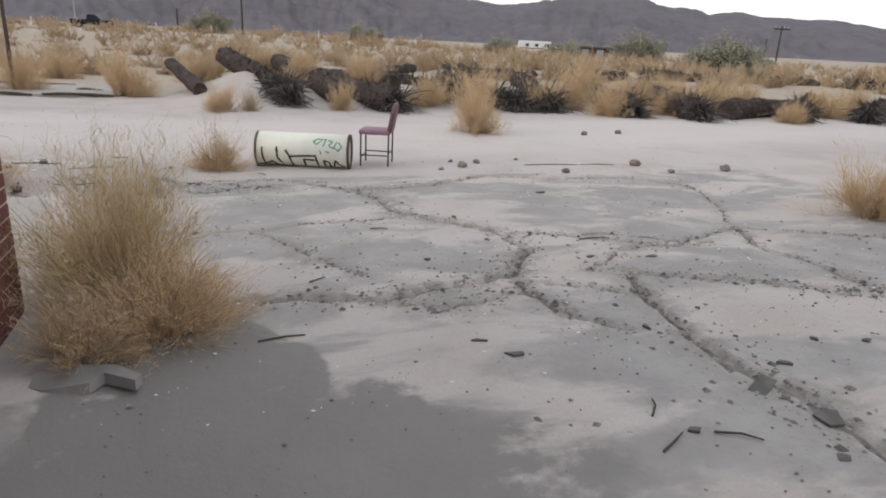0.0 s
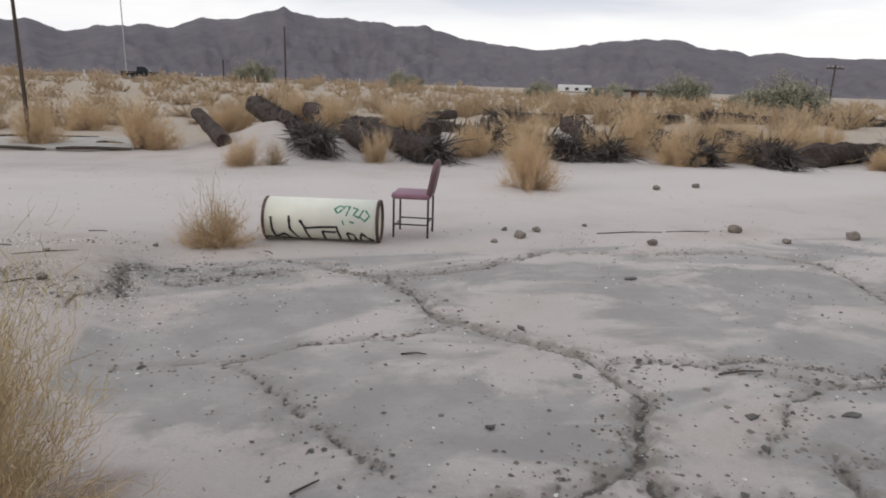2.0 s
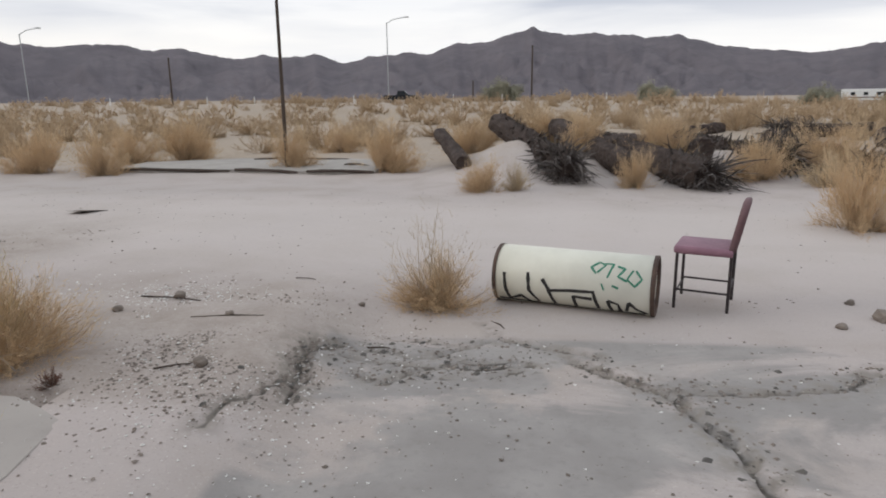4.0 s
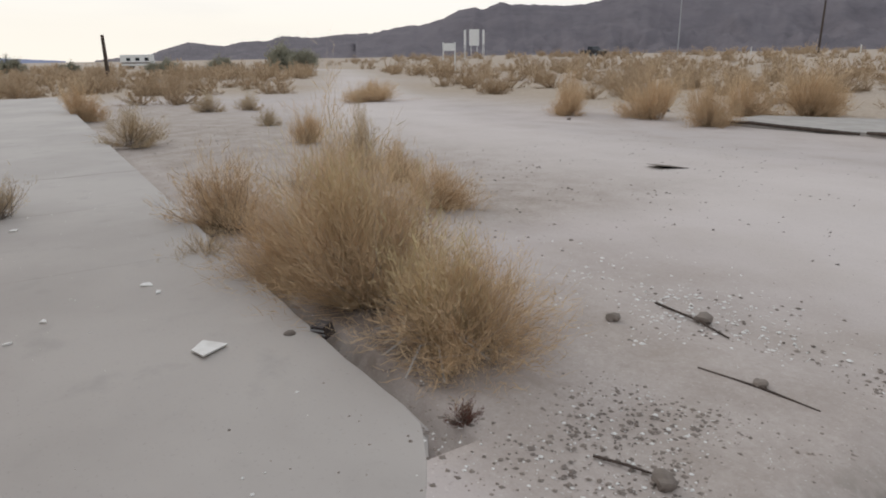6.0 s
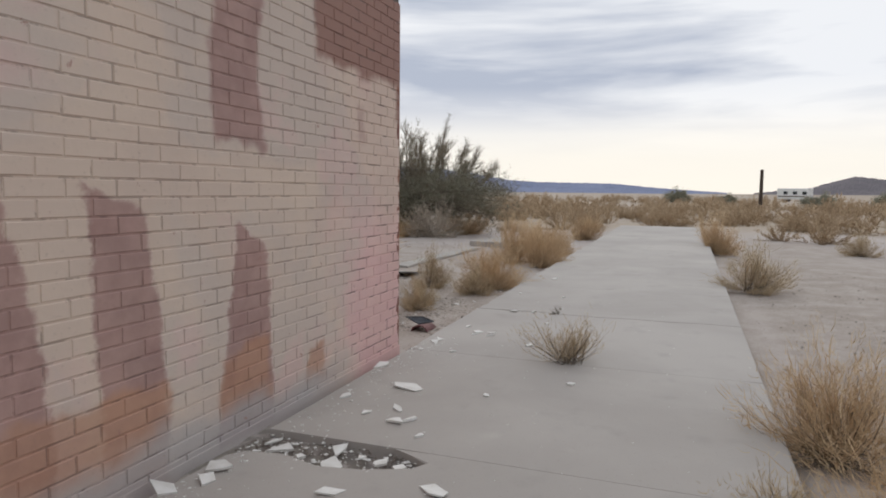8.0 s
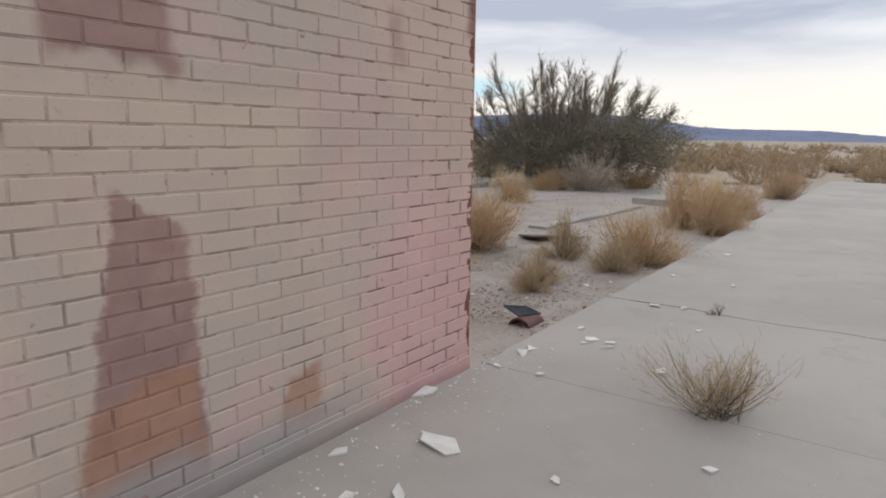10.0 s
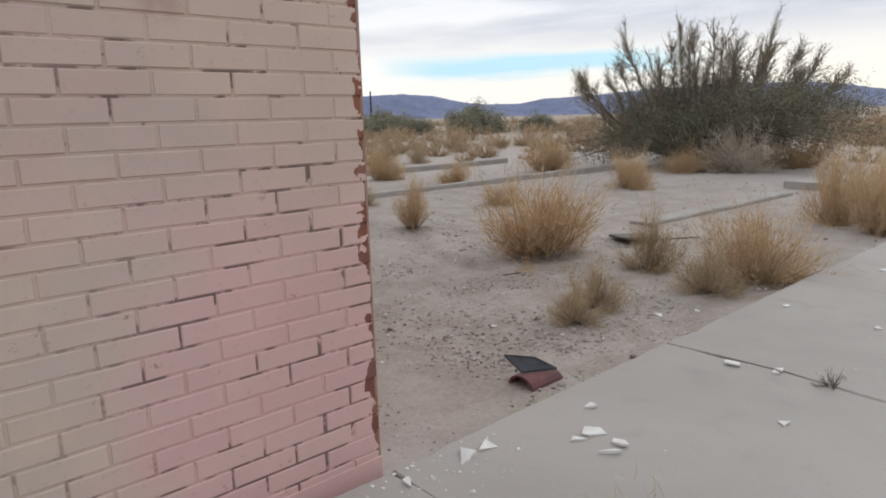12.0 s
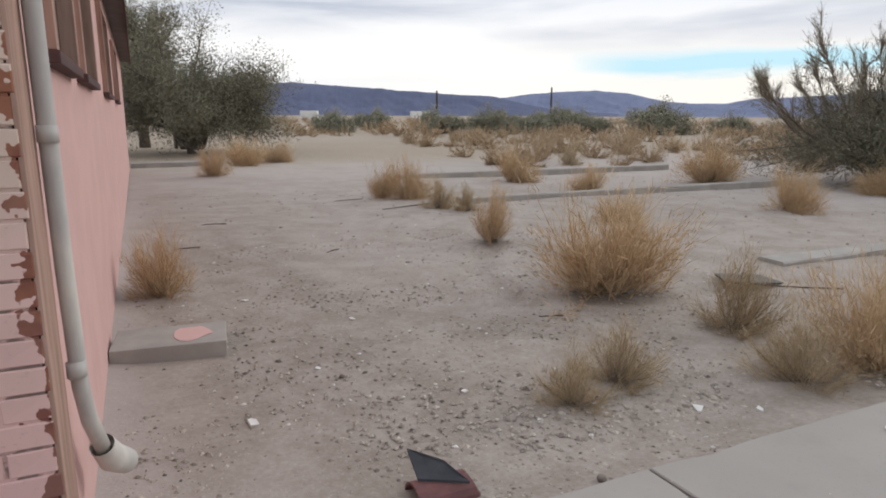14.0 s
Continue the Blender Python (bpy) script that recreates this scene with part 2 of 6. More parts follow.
    old = a.math("MAXIMUM", old, box(-4.90, -4.46, 1.62, 3.2))
    old = a.math("MAXIMUM", old, streak(-2.85, -2.95, -3.50, -3.28, -0.05, 1.44, 0.3))
    old = a.math("MAXIMUM", old, box(-2.6, -2.2, -0.2, 1.3))
    old = a.math("MAXIMUM", old, a.math("MULTIPLY", box(-6.2, -6.08, 1.75, 2.0), 0.5))
    c = a.mix(a.math("MULTIPLY", old, a.math("ADD", a.math("MULTIPLY", mid, 0.3), 0.72)), c, rose)
    # bare dark red brick under the eave, running down the corner
    high = a.math("MAXIMUM", box(-7.2, -5.5, 2.24, 3.4, 0.05), box(-7.2, -6.80, 1.95, 3.4, 0.05))
    c = a.mix(a.math("MULTIPLY", high, 0.88), c, a.mix(a.math("ADD", a.math("MULTIPLY", a.random(), 0.6), a.math("MULTIPLY", mid, 0.4)), (0.30, 0.145, 0.11), (0.20, 0.085, 0.068)))
    # raw orange-brown near the ground
    rust = a.mix(a.step(mid, 0.3, 0.7), (0.46, 0.245, 0.15), (0.38, 0.195, 0.125))
    raw = a.math("MAXIMUM", box(-4.12, -3.2, -0.3, 0.44), a.math("MAXIMUM", box(-4.96, -4.46, 0.12, 0.47), box(-5.58, -5.34, 0.06, 0.34)))
    raw = a.math("MAXIMUM", raw, box(-3.2, -1.0, -0.3, 0.3))
    c = a.mix(a.math("MULTIPLY", raw, 0.74), c, rust)
    # whitish-grey lime bloom along the foot, peeled spots, grime
    foot = a.step(a.math("ADD", z, a.math("MULTIPLY", a.math("SUBTRACT", soft, 0.5), 0.5)), 0.24, 0.05)
    foot = a.math("MULTIPLY", foot, a.step(x, -6.3, -5.3))
    c = a.mix(a.math("MULTIPLY", foot, 0.8), c, (0.41, 0.385, 0.375))
    flake = a.math("MULTIPLY", a.step(a.noise(p, 12, 6, 0.7), 0.66, 0.70), 0.75)
    c = a.mix(flake, c, (0.33, 0.17, 0.14))
    # the corner has lost its paint in bites
    reach = a.math("ADD", x, a.math("MULTIPLY", a.math("SUBTRACT", a.noise(p, 11, 3, 0.5), 0.5), 0.34))
    bite = a.step(reach, -6.874, -6.879)
    raw_red = a.mix(a.step(mid, 0.4, 0.6), (0.185, 0.06, 0.045), (0.27, 0.105, 0.06))
    c = a.mix(bite, c, raw_red)
    c = a.mix(a.math("MULTIPLY", a.step(fine, 0.60, 0.80), 0.3), c, (0.25, 0.18, 0.15))
    c = a.mix(a.math("MULTIPLY", a.random(), 0.16), c, (0.42, 0.33, 0.29))
    if mortar:
        c = a.mix(a.math("MULTIPLY", a.step(a.noise(p, 5.5, 6, 0.65), 0.50, 0.58), a.math("ADD", a.math("MULTIPLY", near, 0.4), 0.42)), c, (0.11, 0.08, 0.07))
    a.color(c)
    a.rough(a.math("ADD", a.math("MULTIPLY", fine, 0.3), 0.6))
    a.bump(mid, 0.25, 0.006)
    a.bump(fine, 0.3, 0.002)
    return a.m


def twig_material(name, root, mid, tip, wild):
    # colour runs from root through mid to tip as the grow value rises
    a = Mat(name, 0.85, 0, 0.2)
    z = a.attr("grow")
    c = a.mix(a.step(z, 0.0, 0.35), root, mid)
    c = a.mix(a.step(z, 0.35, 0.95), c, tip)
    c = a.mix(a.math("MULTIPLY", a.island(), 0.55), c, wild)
    c = a.mix(a.math("MULTIPLY", a.random(), 0.25), c, tuple(0.6 * v for v in mid))
    a.color(c)
    a.b.inputs["Subsurface Weight"].default_value = 0.0
    return a.m


def rock_material(name, c1, c2, scale):
    a = Mat(name, 0.95, 0, 0.1)
    n = a.noise(a.world, scale, 8, 0.65)
    n2 = a.noise(a.world, scale * 4, 8, 0.75, warp=0.6)
    c = a.mix(a.step(n, 0.35, 0.65), c1, c2)
    c = a.mix(a.math("MULTIPLY", a.step(n2, 0.45, 0.70), 0.45), c, tuple(0.62 * v for v in c1))
    c = a.mix(a.math("MULTIPLY", a.step(n2, 0.42, 0.28), 0.35), c, tuple(1.3 * v for v in c1))
    a.color(c)
    a.bump(n2, 0.8, 8.0)
    return a.m


SAND = ground_material()
WALK = walk_material()
PAINT = painted_brick_material()
PAINT_MORTAR = painted_brick_material(True)
RED_BRICK = plain("red_brick", (0.20, 0.075, 0.058), (0.14, 0.055, 0.048), 5, 0.85, spread=0.5)
MORTAR = plain("grey_mortar", (0.30, 0.25, 0.22), (0.22, 0.18, 0.16), 9, 0.9)
PINK_PLASTER = plain("pink_plaster", (0.66, 0.42, 0.385), (0.60, 0.375, 0.345), 2.2, 0.85, bump=0.3)
BARE_BOARD = plain("weathered_board", (0.46, 0.30, 0.245), (0.27, 0.165, 0.125), 3, 0.85, stretch=(6, 6, 0.6))
DARK_BOARD = plain("dark_board", (0.11, 0.06, 0.055), (0.075, 0.045, 0.045), 3, 0.85, stretch=(6, 1, 6))
PIPE = plain("chalky_painted_pipe", (0.68, 0.63, 0.57), (0.36, 0.35, 0.345), 5, 0.6, 0.0, stretch=(1, 1, 0.35))
ROOFING = plain("grey_roofing", (0.16, 0.14, 0.13), (0.11, 0.1, 0.095), 2, 0.9)
CONCRETE = plain("grey_concrete", (0.40, 0.365, 0.33), (0.30, 0.275, 0.25), 3, 0.9, dist=0.008)
PLASTER = plain("white_plaster", (0.74, 0.72, 0.69), (0.60, 0.57, 0.53), 9, 0.8)
STONE = plain("brown_stone", (0.26, 0.215, 0.18), (0.16, 0.132, 0.115), 9, 0.9, spread=0.6)
PEBBLE = Mat("mixed_pebbles", 0.9, 0, 0.2)
PEBBLE.color(PEBBLE.mix(PEBBLE.island(), (0.24, 0.20, 0.17), (0.50, 0.435, 0.375)))
PEBBLE = PEBBLE.m
ASPHALT = plain("broken_asphalt", (0.085, 0.078, 0.072), (0.16, 0.145, 0.13), 4, 0.95, dist=0.01)
SLATE = plain("dark_slate", (0.045, 0.048, 0.056), (0.075, 0.078, 0.086), 8, 0.75)
ENAMEL = plain("cream_enamel", (0.72, 0.70, 0.60), (0.62, 0.60, 0.51), 3, 0.42, bump=0.06)
RUST = plain("rusty_steel", (0.075, 0.052, 0.045), (0.13, 0.085, 0.065), 12, 0.7, 0.3)
BLACK_PAINT = plain("black_spray_paint", (0.022, 0.021, 0.021), (0.05, 0.047, 0.045), 30, 0.6)
GREEN_PAINT = plain("green_spray_paint", (0.03, 0.17, 0.105), (0.055, 0.25, 0.16), 30, 0.6)
PINK_VINYL = plain("faded_mauve_vinyl", (0.28, 0.145, 0.185), (0.21, 0.108, 0.142), 7, 0.55, bump=0.1)
BROWN_VINYL = plain("dark_brown_vinyl", (0.11, 0.062, 0.068), (0.16, 0.085, 0.09), 7, 0.6, bump=0.1)
BLACK_METAL = plain("black_metal", (0.03, 0.024, 0.026), (0.055, 0.042, 0.04), 25, 0.5, 0.2)
POLE_WOOD = plain("dark_pole_wood", (0.05, 0.037, 0.030), (0.085, 0.062, 0.05), 3, 0.9, stretch=(4, 4, 0.4))
STEEL = plain("galvanised_steel", (0.40, 0.41, 0.42), (0.30, 0.31, 0.32), 5, 0.5, 0.5)
DARK_CONCRETE = plain("dark_concrete", (0.20, 0.188, 0.178), (0.27, 0.252, 0.238), 5, 0.9, dist=0.008)
WHITE = plain("white_paint", (0.72, 0.72, 0.70), (0.62, 0.62, 0.6), 4, 0.5)
DARK_CAR = plain("black_car_paint", (0.012, 0.013, 0.016), (0.02, 0.02, 0.024), 3, 0.25, bump=0.02)
TYRE = plain("black_rubber", (0.02, 0.02, 0.02), (0.035, 0.034, 0.033), 9, 0.85)
CAR_GLASS = plain("dark_glass", (0.02, 0.024, 0.028), (0.03, 0.034, 0.038), 3, 0.08, bump=0.0)
PALM_BARK = plain("charred_palm_bark", (0.040, 0.029, 0.025), (0.082, 0.060, 0.050), 6, 0.95, dist=0.02, stretch=(1, 1, 3))
FROND = plain("dead_frond", (0.06, 0.050, 0.047), (0.20, 0.172, 0.155), 3, 0.9, spread=0.5)
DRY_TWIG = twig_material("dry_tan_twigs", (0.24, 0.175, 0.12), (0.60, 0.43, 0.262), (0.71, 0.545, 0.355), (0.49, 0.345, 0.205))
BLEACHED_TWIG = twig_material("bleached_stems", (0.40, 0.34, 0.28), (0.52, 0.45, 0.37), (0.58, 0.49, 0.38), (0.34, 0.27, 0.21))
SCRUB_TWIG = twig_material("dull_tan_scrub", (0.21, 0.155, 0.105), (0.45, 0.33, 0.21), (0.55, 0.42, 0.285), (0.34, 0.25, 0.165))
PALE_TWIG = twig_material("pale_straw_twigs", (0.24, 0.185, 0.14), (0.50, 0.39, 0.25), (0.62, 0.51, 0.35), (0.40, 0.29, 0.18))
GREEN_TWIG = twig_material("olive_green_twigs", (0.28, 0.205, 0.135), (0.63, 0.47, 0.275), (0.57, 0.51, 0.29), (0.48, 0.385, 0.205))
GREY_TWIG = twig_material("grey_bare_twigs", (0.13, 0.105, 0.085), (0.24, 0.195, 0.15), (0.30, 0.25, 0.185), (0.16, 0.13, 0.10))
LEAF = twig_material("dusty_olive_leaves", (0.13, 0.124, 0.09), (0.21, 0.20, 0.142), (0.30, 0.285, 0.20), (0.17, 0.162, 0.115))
# paler copy of the olive leaves, distance haze put into the colour
HAZED_LEAF = twig_material("far_hazed_leaves", (0.20, 0.195, 0.15), (0.30, 0.288, 0.215), (0.40, 0.38, 0.285), (0.26, 0.25, 0.185))
BARK = plain("grey_bark", (0.10, 0.083, 0.07), (0.16, 0.135, 0.115), 5, 0.95, dist=0.01)
# distant rock: air haze is mixed into the base colours, bluest to the south
ROCK_N = rock_material("hazy_purple_brown_rock", (0.165, 0.145, 0.155), (0.138, 0.123, 0.134), 0.006)
ROCK_S = rock_material("haze_blue_grey_rock", (0.135, 0.148, 0.225), (0.115, 0.128, 0.198), 0.003)
ROCK_SW = rock_material("haze_pale_blue_rock", (0.20, 0.225, 0.33), (0.175, 0.20, 0.30), 0.003)


# ---- mesh helpers ----
def mesh_ob(name, verts, faces, material, parent=None, smooth=False, label=""):
    me = bpy.data.meshes.new(name)
    me.from_pydata(verts if isinstance(verts, list) else verts.tolist(), [], faces if isinstance(faces, list) else faces.tolist())
    me.materials.append(material)
    if smooth:
        me.shade_smooth()
    ob = new(name, me)
    if parent:
        ob.parent = parent
    if label:
        ob["label"] = label
    return ob


def part(name, bm, material, parent=None, label="", smooth=False):
    me = bpy.data.meshes.new(name)
    bmesh.ops.recalc_face_normals(bm, faces=bm.faces)
    bm.to_mesh(me)
    bm.free()
    me.materials.append(material)
    if smooth:
        me.shade_smooth()
    ob = new(name, me)
    if parent:
        ob.parent = parent
    if label:
        ob["label"] = label
    return ob


def empty(name, m=None):
    ob = new(name)
    ob.empty_display_size = 0.1
    if m is not None:
        ob.matrix_world = m
    return ob


def add_box(bm, x0, y0, z0, x1, y1, z1, bevel=0.0, m=None):
    r = bmesh.ops.create_cube(bm, size=1.0)
    bmesh.ops.scale(bm, vec=(x1 - x0, y1 - y0, z1 - z0), verts=r["verts"])
    bmesh.ops.translate(bm, vec=((x0 + x1) / 2, (y0 + y1) / 2, (z0 + z1) / 2), verts=r["verts"])
    vs = r["verts"]
    if bevel:
        es = list({e for v in vs for e in v.link_edges})
        vs = bmesh.ops.bevel(bm, geom=es, offset=bevel, segments=2, affect="EDGES", profile=0.6)["verts"]
    if m is not None:
        bmesh.ops.transform(bm, matrix=m, verts=list({v for v in vs if v.is_valid}))


def box(*a, **k):
    bm = bmesh.new()
    add_box(bm, *a, **k)
    return bm


def tube(points, radii, sides=8, cap=True):
    """A bmesh tube through points."""
    bm = bmesh.new()
    add_tube(bm, points, radii, sides, cap)
    return bm


def add_tube(bm, points, radii, sides=8, cap=True):
    pts = [Vector(p) for p in points]
    if isinstance(radii, (int, float)):
        radii = [radii] * len(pts)
    rings = []
    ref = None
    for i, p in enumerate(pts):
        d = (pts[min(i + 1, len(pts) - 1)] - pts[max(i - 1, 0)]).normalized()
        if ref is None:
            ref = d.orthogonal().normalized()
        ref = (ref - d * ref.dot(d)).normalized()
        side = d.cross(ref)
        rings.append([bm.verts.new(p + radii[i] * (math.cos(t) * ref + math.sin(t) * side)) for t in (2 * math.pi * k / sides for k in range(sides))])
    for a, b in zip(rings, rings[1:]):
        for k in range(sides):
            bm.faces.new((a[k], a[(k + 1) % sides], b[(k + 1) % sides], b[k]))
    if cap:
        bm.faces.new(rings[0][::-1])
        bm.faces.new(rings[-1])


def sstep(v, a, b):
    t = np.clip((v - a) / (b - a), 0, 1)
    return t * t * (3 - 2 * t)


# ---- value noise for the ground ----
rng = np.random.default_rng(7)
LATTICE = rng.random((256, 256))


def vnoise(x, y, s):
    u, v = np.asarray(x) * s + 91.3, np.asarray(y) * s + 47.1
    i, j = np.floor(u).astype(int), np.floor(v).astype(int)
    fu, fv = u - i, v - j
    fu, fv = fu * fu * (3 - 2 * fu), fv * fv * (3 - 2 * fv)
    g = lambda a, b: LATTICE[a % 256, b % 256]
    return (g(i, j) * (1 - fu) + g(i + 1, j) * fu) * (1 - fv) + (g(i, j + 1) * (1 - fu) + g(i + 1, j + 1) * fu) * fv


def fbm(x, y, s, n=4):
    return sum(vnoise(x, y, s * 2 ** k) / 2 ** k for k in range(n)) / sum(1 / 2 ** k for k in range(n))


def smooth_height(x, y):
    """The lie of the land, without cracks."""
    x, y = np.asarray(x, float), np.asarray(y, float)
    pad = -0.02 - 0.027 * np.clip(y, -1, 9.0)
    west = -0.10 + 0.066 * sstep(x, -4.5, -2.4) * sstep(y, 9.5, 8.0) - 0.07 * sstep(y, 4.2, 3.6) * sstep(x, -6.5, -7.2) - 0.05 * sstep(y, 8, 14)
    z = west + (pad - west) * sstep(x, -0.98, -0.35)
    z = z + (-0.25 - z) * sstep(y, 8.2, 10.5) * sstep(x, -3.5, -0.5)
    z = z + (-0.25 - z) * np.maximum(sstep(y, 13, 18), sstep(y, -3, -8))
    z = z + (-0.25 - z) * np.maximum(sstep(x, -13, -22), sstep(x, 8, 13))
    away = np.maximum(np.maximum(sstep(y, 9.5, 14), sstep(y, 3.5, 1.0) * sstep(x, -8.0, -10)), np.maximum(sstep(x, 7, 11), sstep(x, -30, -36)))
    z = z + away * 0.16 * (fbm(x, y, 0.16) - 0.5) + away * 0.05 * (fbm(x, y, 0.9, 3) - 0.5)
    # sand banks among the fallen palms
    bank = sstep(y, 17.0, 19.5) * sstep(y, 60, 30) * sstep(x, -1.5, 1.0) * sstep(x, 60, 30)
    z = z + bank * (0.15 + 0.45 * fbm(x, y, 0.22, 3))
    z = z + 0.35 * np.exp(-((x - 0.9) / 1.3) ** 2 - ((y - 19.6) / 2.6) ** 2)
    # the highway's low embankment and the rise to the mountains
    z = z + 1.35 * sstep(y, 45, 100) * sstep(x, 60, 10)
    z = z + 0.003 * np.clip(y - 140, 0, 2000)
    return z


from mathutils.geometry import tessellate_polygon


# ---- ground: one sheet to the horizon ----
# cracks of the old concrete pad: plan, width, depth
CRACKS = [
    ([(-0.55, 4.12), (0.3, 3.98), (1.2, 3.88), (2.05, 4.18), (2.45, 4.75), (2.42, 5.35), (1.75, 6.25), (1.55, 7.4), (1.0, 7.9)], 0.055, 0.035),
    ([(2.05, 4.1), (1.96, 3.77), (2.05, 3.23), (2.3, 2.98)], 0.04, 0.028),
    ([(2.96, 3.95), (2.68, 3.4), (2.62, 2.95), (2.6, 2.48), (2.66, 2.1), (2.6, 1.6), (2.8, 0.9)], 0.06, 0.035),
    ([(-0.4, 5.76), (0.25, 5.72), (0.75, 5.9), (1.3, 5.96), (1.75, 6.1)], 0.022, 0.02),
    ([(0.23, 5.68), (0.45, 5.3), (0.65, 4.9), (0.83, 4.63), (0.95, 4.36)], 0.028, 0.02),
    ([(2.45, 5.2), (3.4, 5.08), (4.0, 4.7), (4.92, 5.0), (6.2, 4.4), (7.5, 4.2)], 0.024, 0.02),
    ([(4.9, 5.0), (4.62, 4.4), (4.7, 3.83), (4.6, 3.1)], 0.04, 0.025),
    ([(3.05, 3.92), (4.6, 3.15), (6.0, 2.9)], 0.02, 0.016),
    ([(-0.66, 7.85), (0.25, 7.76), (0.75, 7.82)], 0.03, 0.02),
    ([(1.57, 7.5), (2.46, 7.6), (3.28, 8.13), (5.47, 7.75), (6.0, 7.12), (5.7, 6.25), (5.02, 5.26)], 0.035, 0.02),
    ([(-0.62, 7.1), (-0.68, 7.75), (-0.5, 8.1)], 0.06, 0.04),
    ([(3.07, 3.89), (3.71, 3.7), (4.13, 3.31), (4.49, 3.06)], 0.03, 0.02),
    ([(4.31, 4.66), (3.75, 4.58), (3.27, 4.93), (2.82, 5.2)], 0.022, 0.015),
    ([(1.25, 3.57), (1.38, 3.62), (1.56, 3.63), (1.85, 3.8), (2.01, 3.65), (2.08, 3.48), (2.11, 3.3)], 0.035, 0.022),
    ([(2.2, 3.9), (2.28, 3.85), (2.49, 3.78), (2.65, 3.59)], 0.03, 0.02),
    ([(3.08, 4.04), (2.88, 3.74), (2.82, 3.5)], 0.035, 0.022),
    ([(2.6, 4.05), (2.74, 4.15), (2.98, 4.24), (3.11, 4.44), (3.49, 4.62), (3.95, 4.74)], 0.028, 0.018),
    ([(0.8, 3.85), (0.99, 3.76), (1.19, 3.69), (1.25, 3.55)], 0.03, 0.02),
    ([(-0.34, 7.83), (0.15, 7.57), (0.69, 7.73)], 0.02, 0.015),
    ([(-0.74, 7.25), (-0.56, 7.29), (-0.63, 7.61)], 0.018, 0.015),
    ([(-0.31, 7.56), (-0.14, 7.46), (0.08, 7.71), (0.26, 7.83), (0.66, 7.88)], 0.03, 0.022),
    ([(-0.29, 8.28), (-0.01, 8.24), (0.27, 8.14)], 0.02, 0.016),
    ([(0.3, 8.73), (0.59, 8.21)], 0.02, 0.014),
    ([(-0.87, 6.62), (-0.86, 6.93), (-0.71, 7.21)], 0.03, 0.02),
    ([(-0.45, 8.05), (0.1, 7.95), (0.52, 8.27), (1.2, 8.0)], 0.03, 0.025),
]


def axis(spans, grow, end):
    """Grid lines: even steps within the spans, then growing outwards."""
    v = []
    for a, b, s in spans:
        v += list(np.arange(a, b - s / 2, s))
    v.append(spans[-1][1])
    lo, hi = [v[0]], [v[-1]]
    s = spans[0][2]
    while lo[-1] > -end:
        s *= grow
        lo.append(lo[-1] - s)
    s = spans[-1][2]
    while hi[-1] < end:
        s *= grow
        hi.append(hi[-1] + s)
    return np.array(lo[:0:-1] + v + hi[1:])


def seg_dist(X, Y, line):
    best = np.full(X.shape, 1e9)
    for (x0, y0), (x1, y1) in zip(line, line[1:]):
        dx, dy = x1 - x0, y1 - y0
        t = np.clip(((X - x0) * dx + (Y - y0) * dy) / (dx * dx + dy * dy), 0, 1)
        best = np.minimum(best, np.hypot(X - x0 - t * dx, Y - y0 - t * dy))
    return best


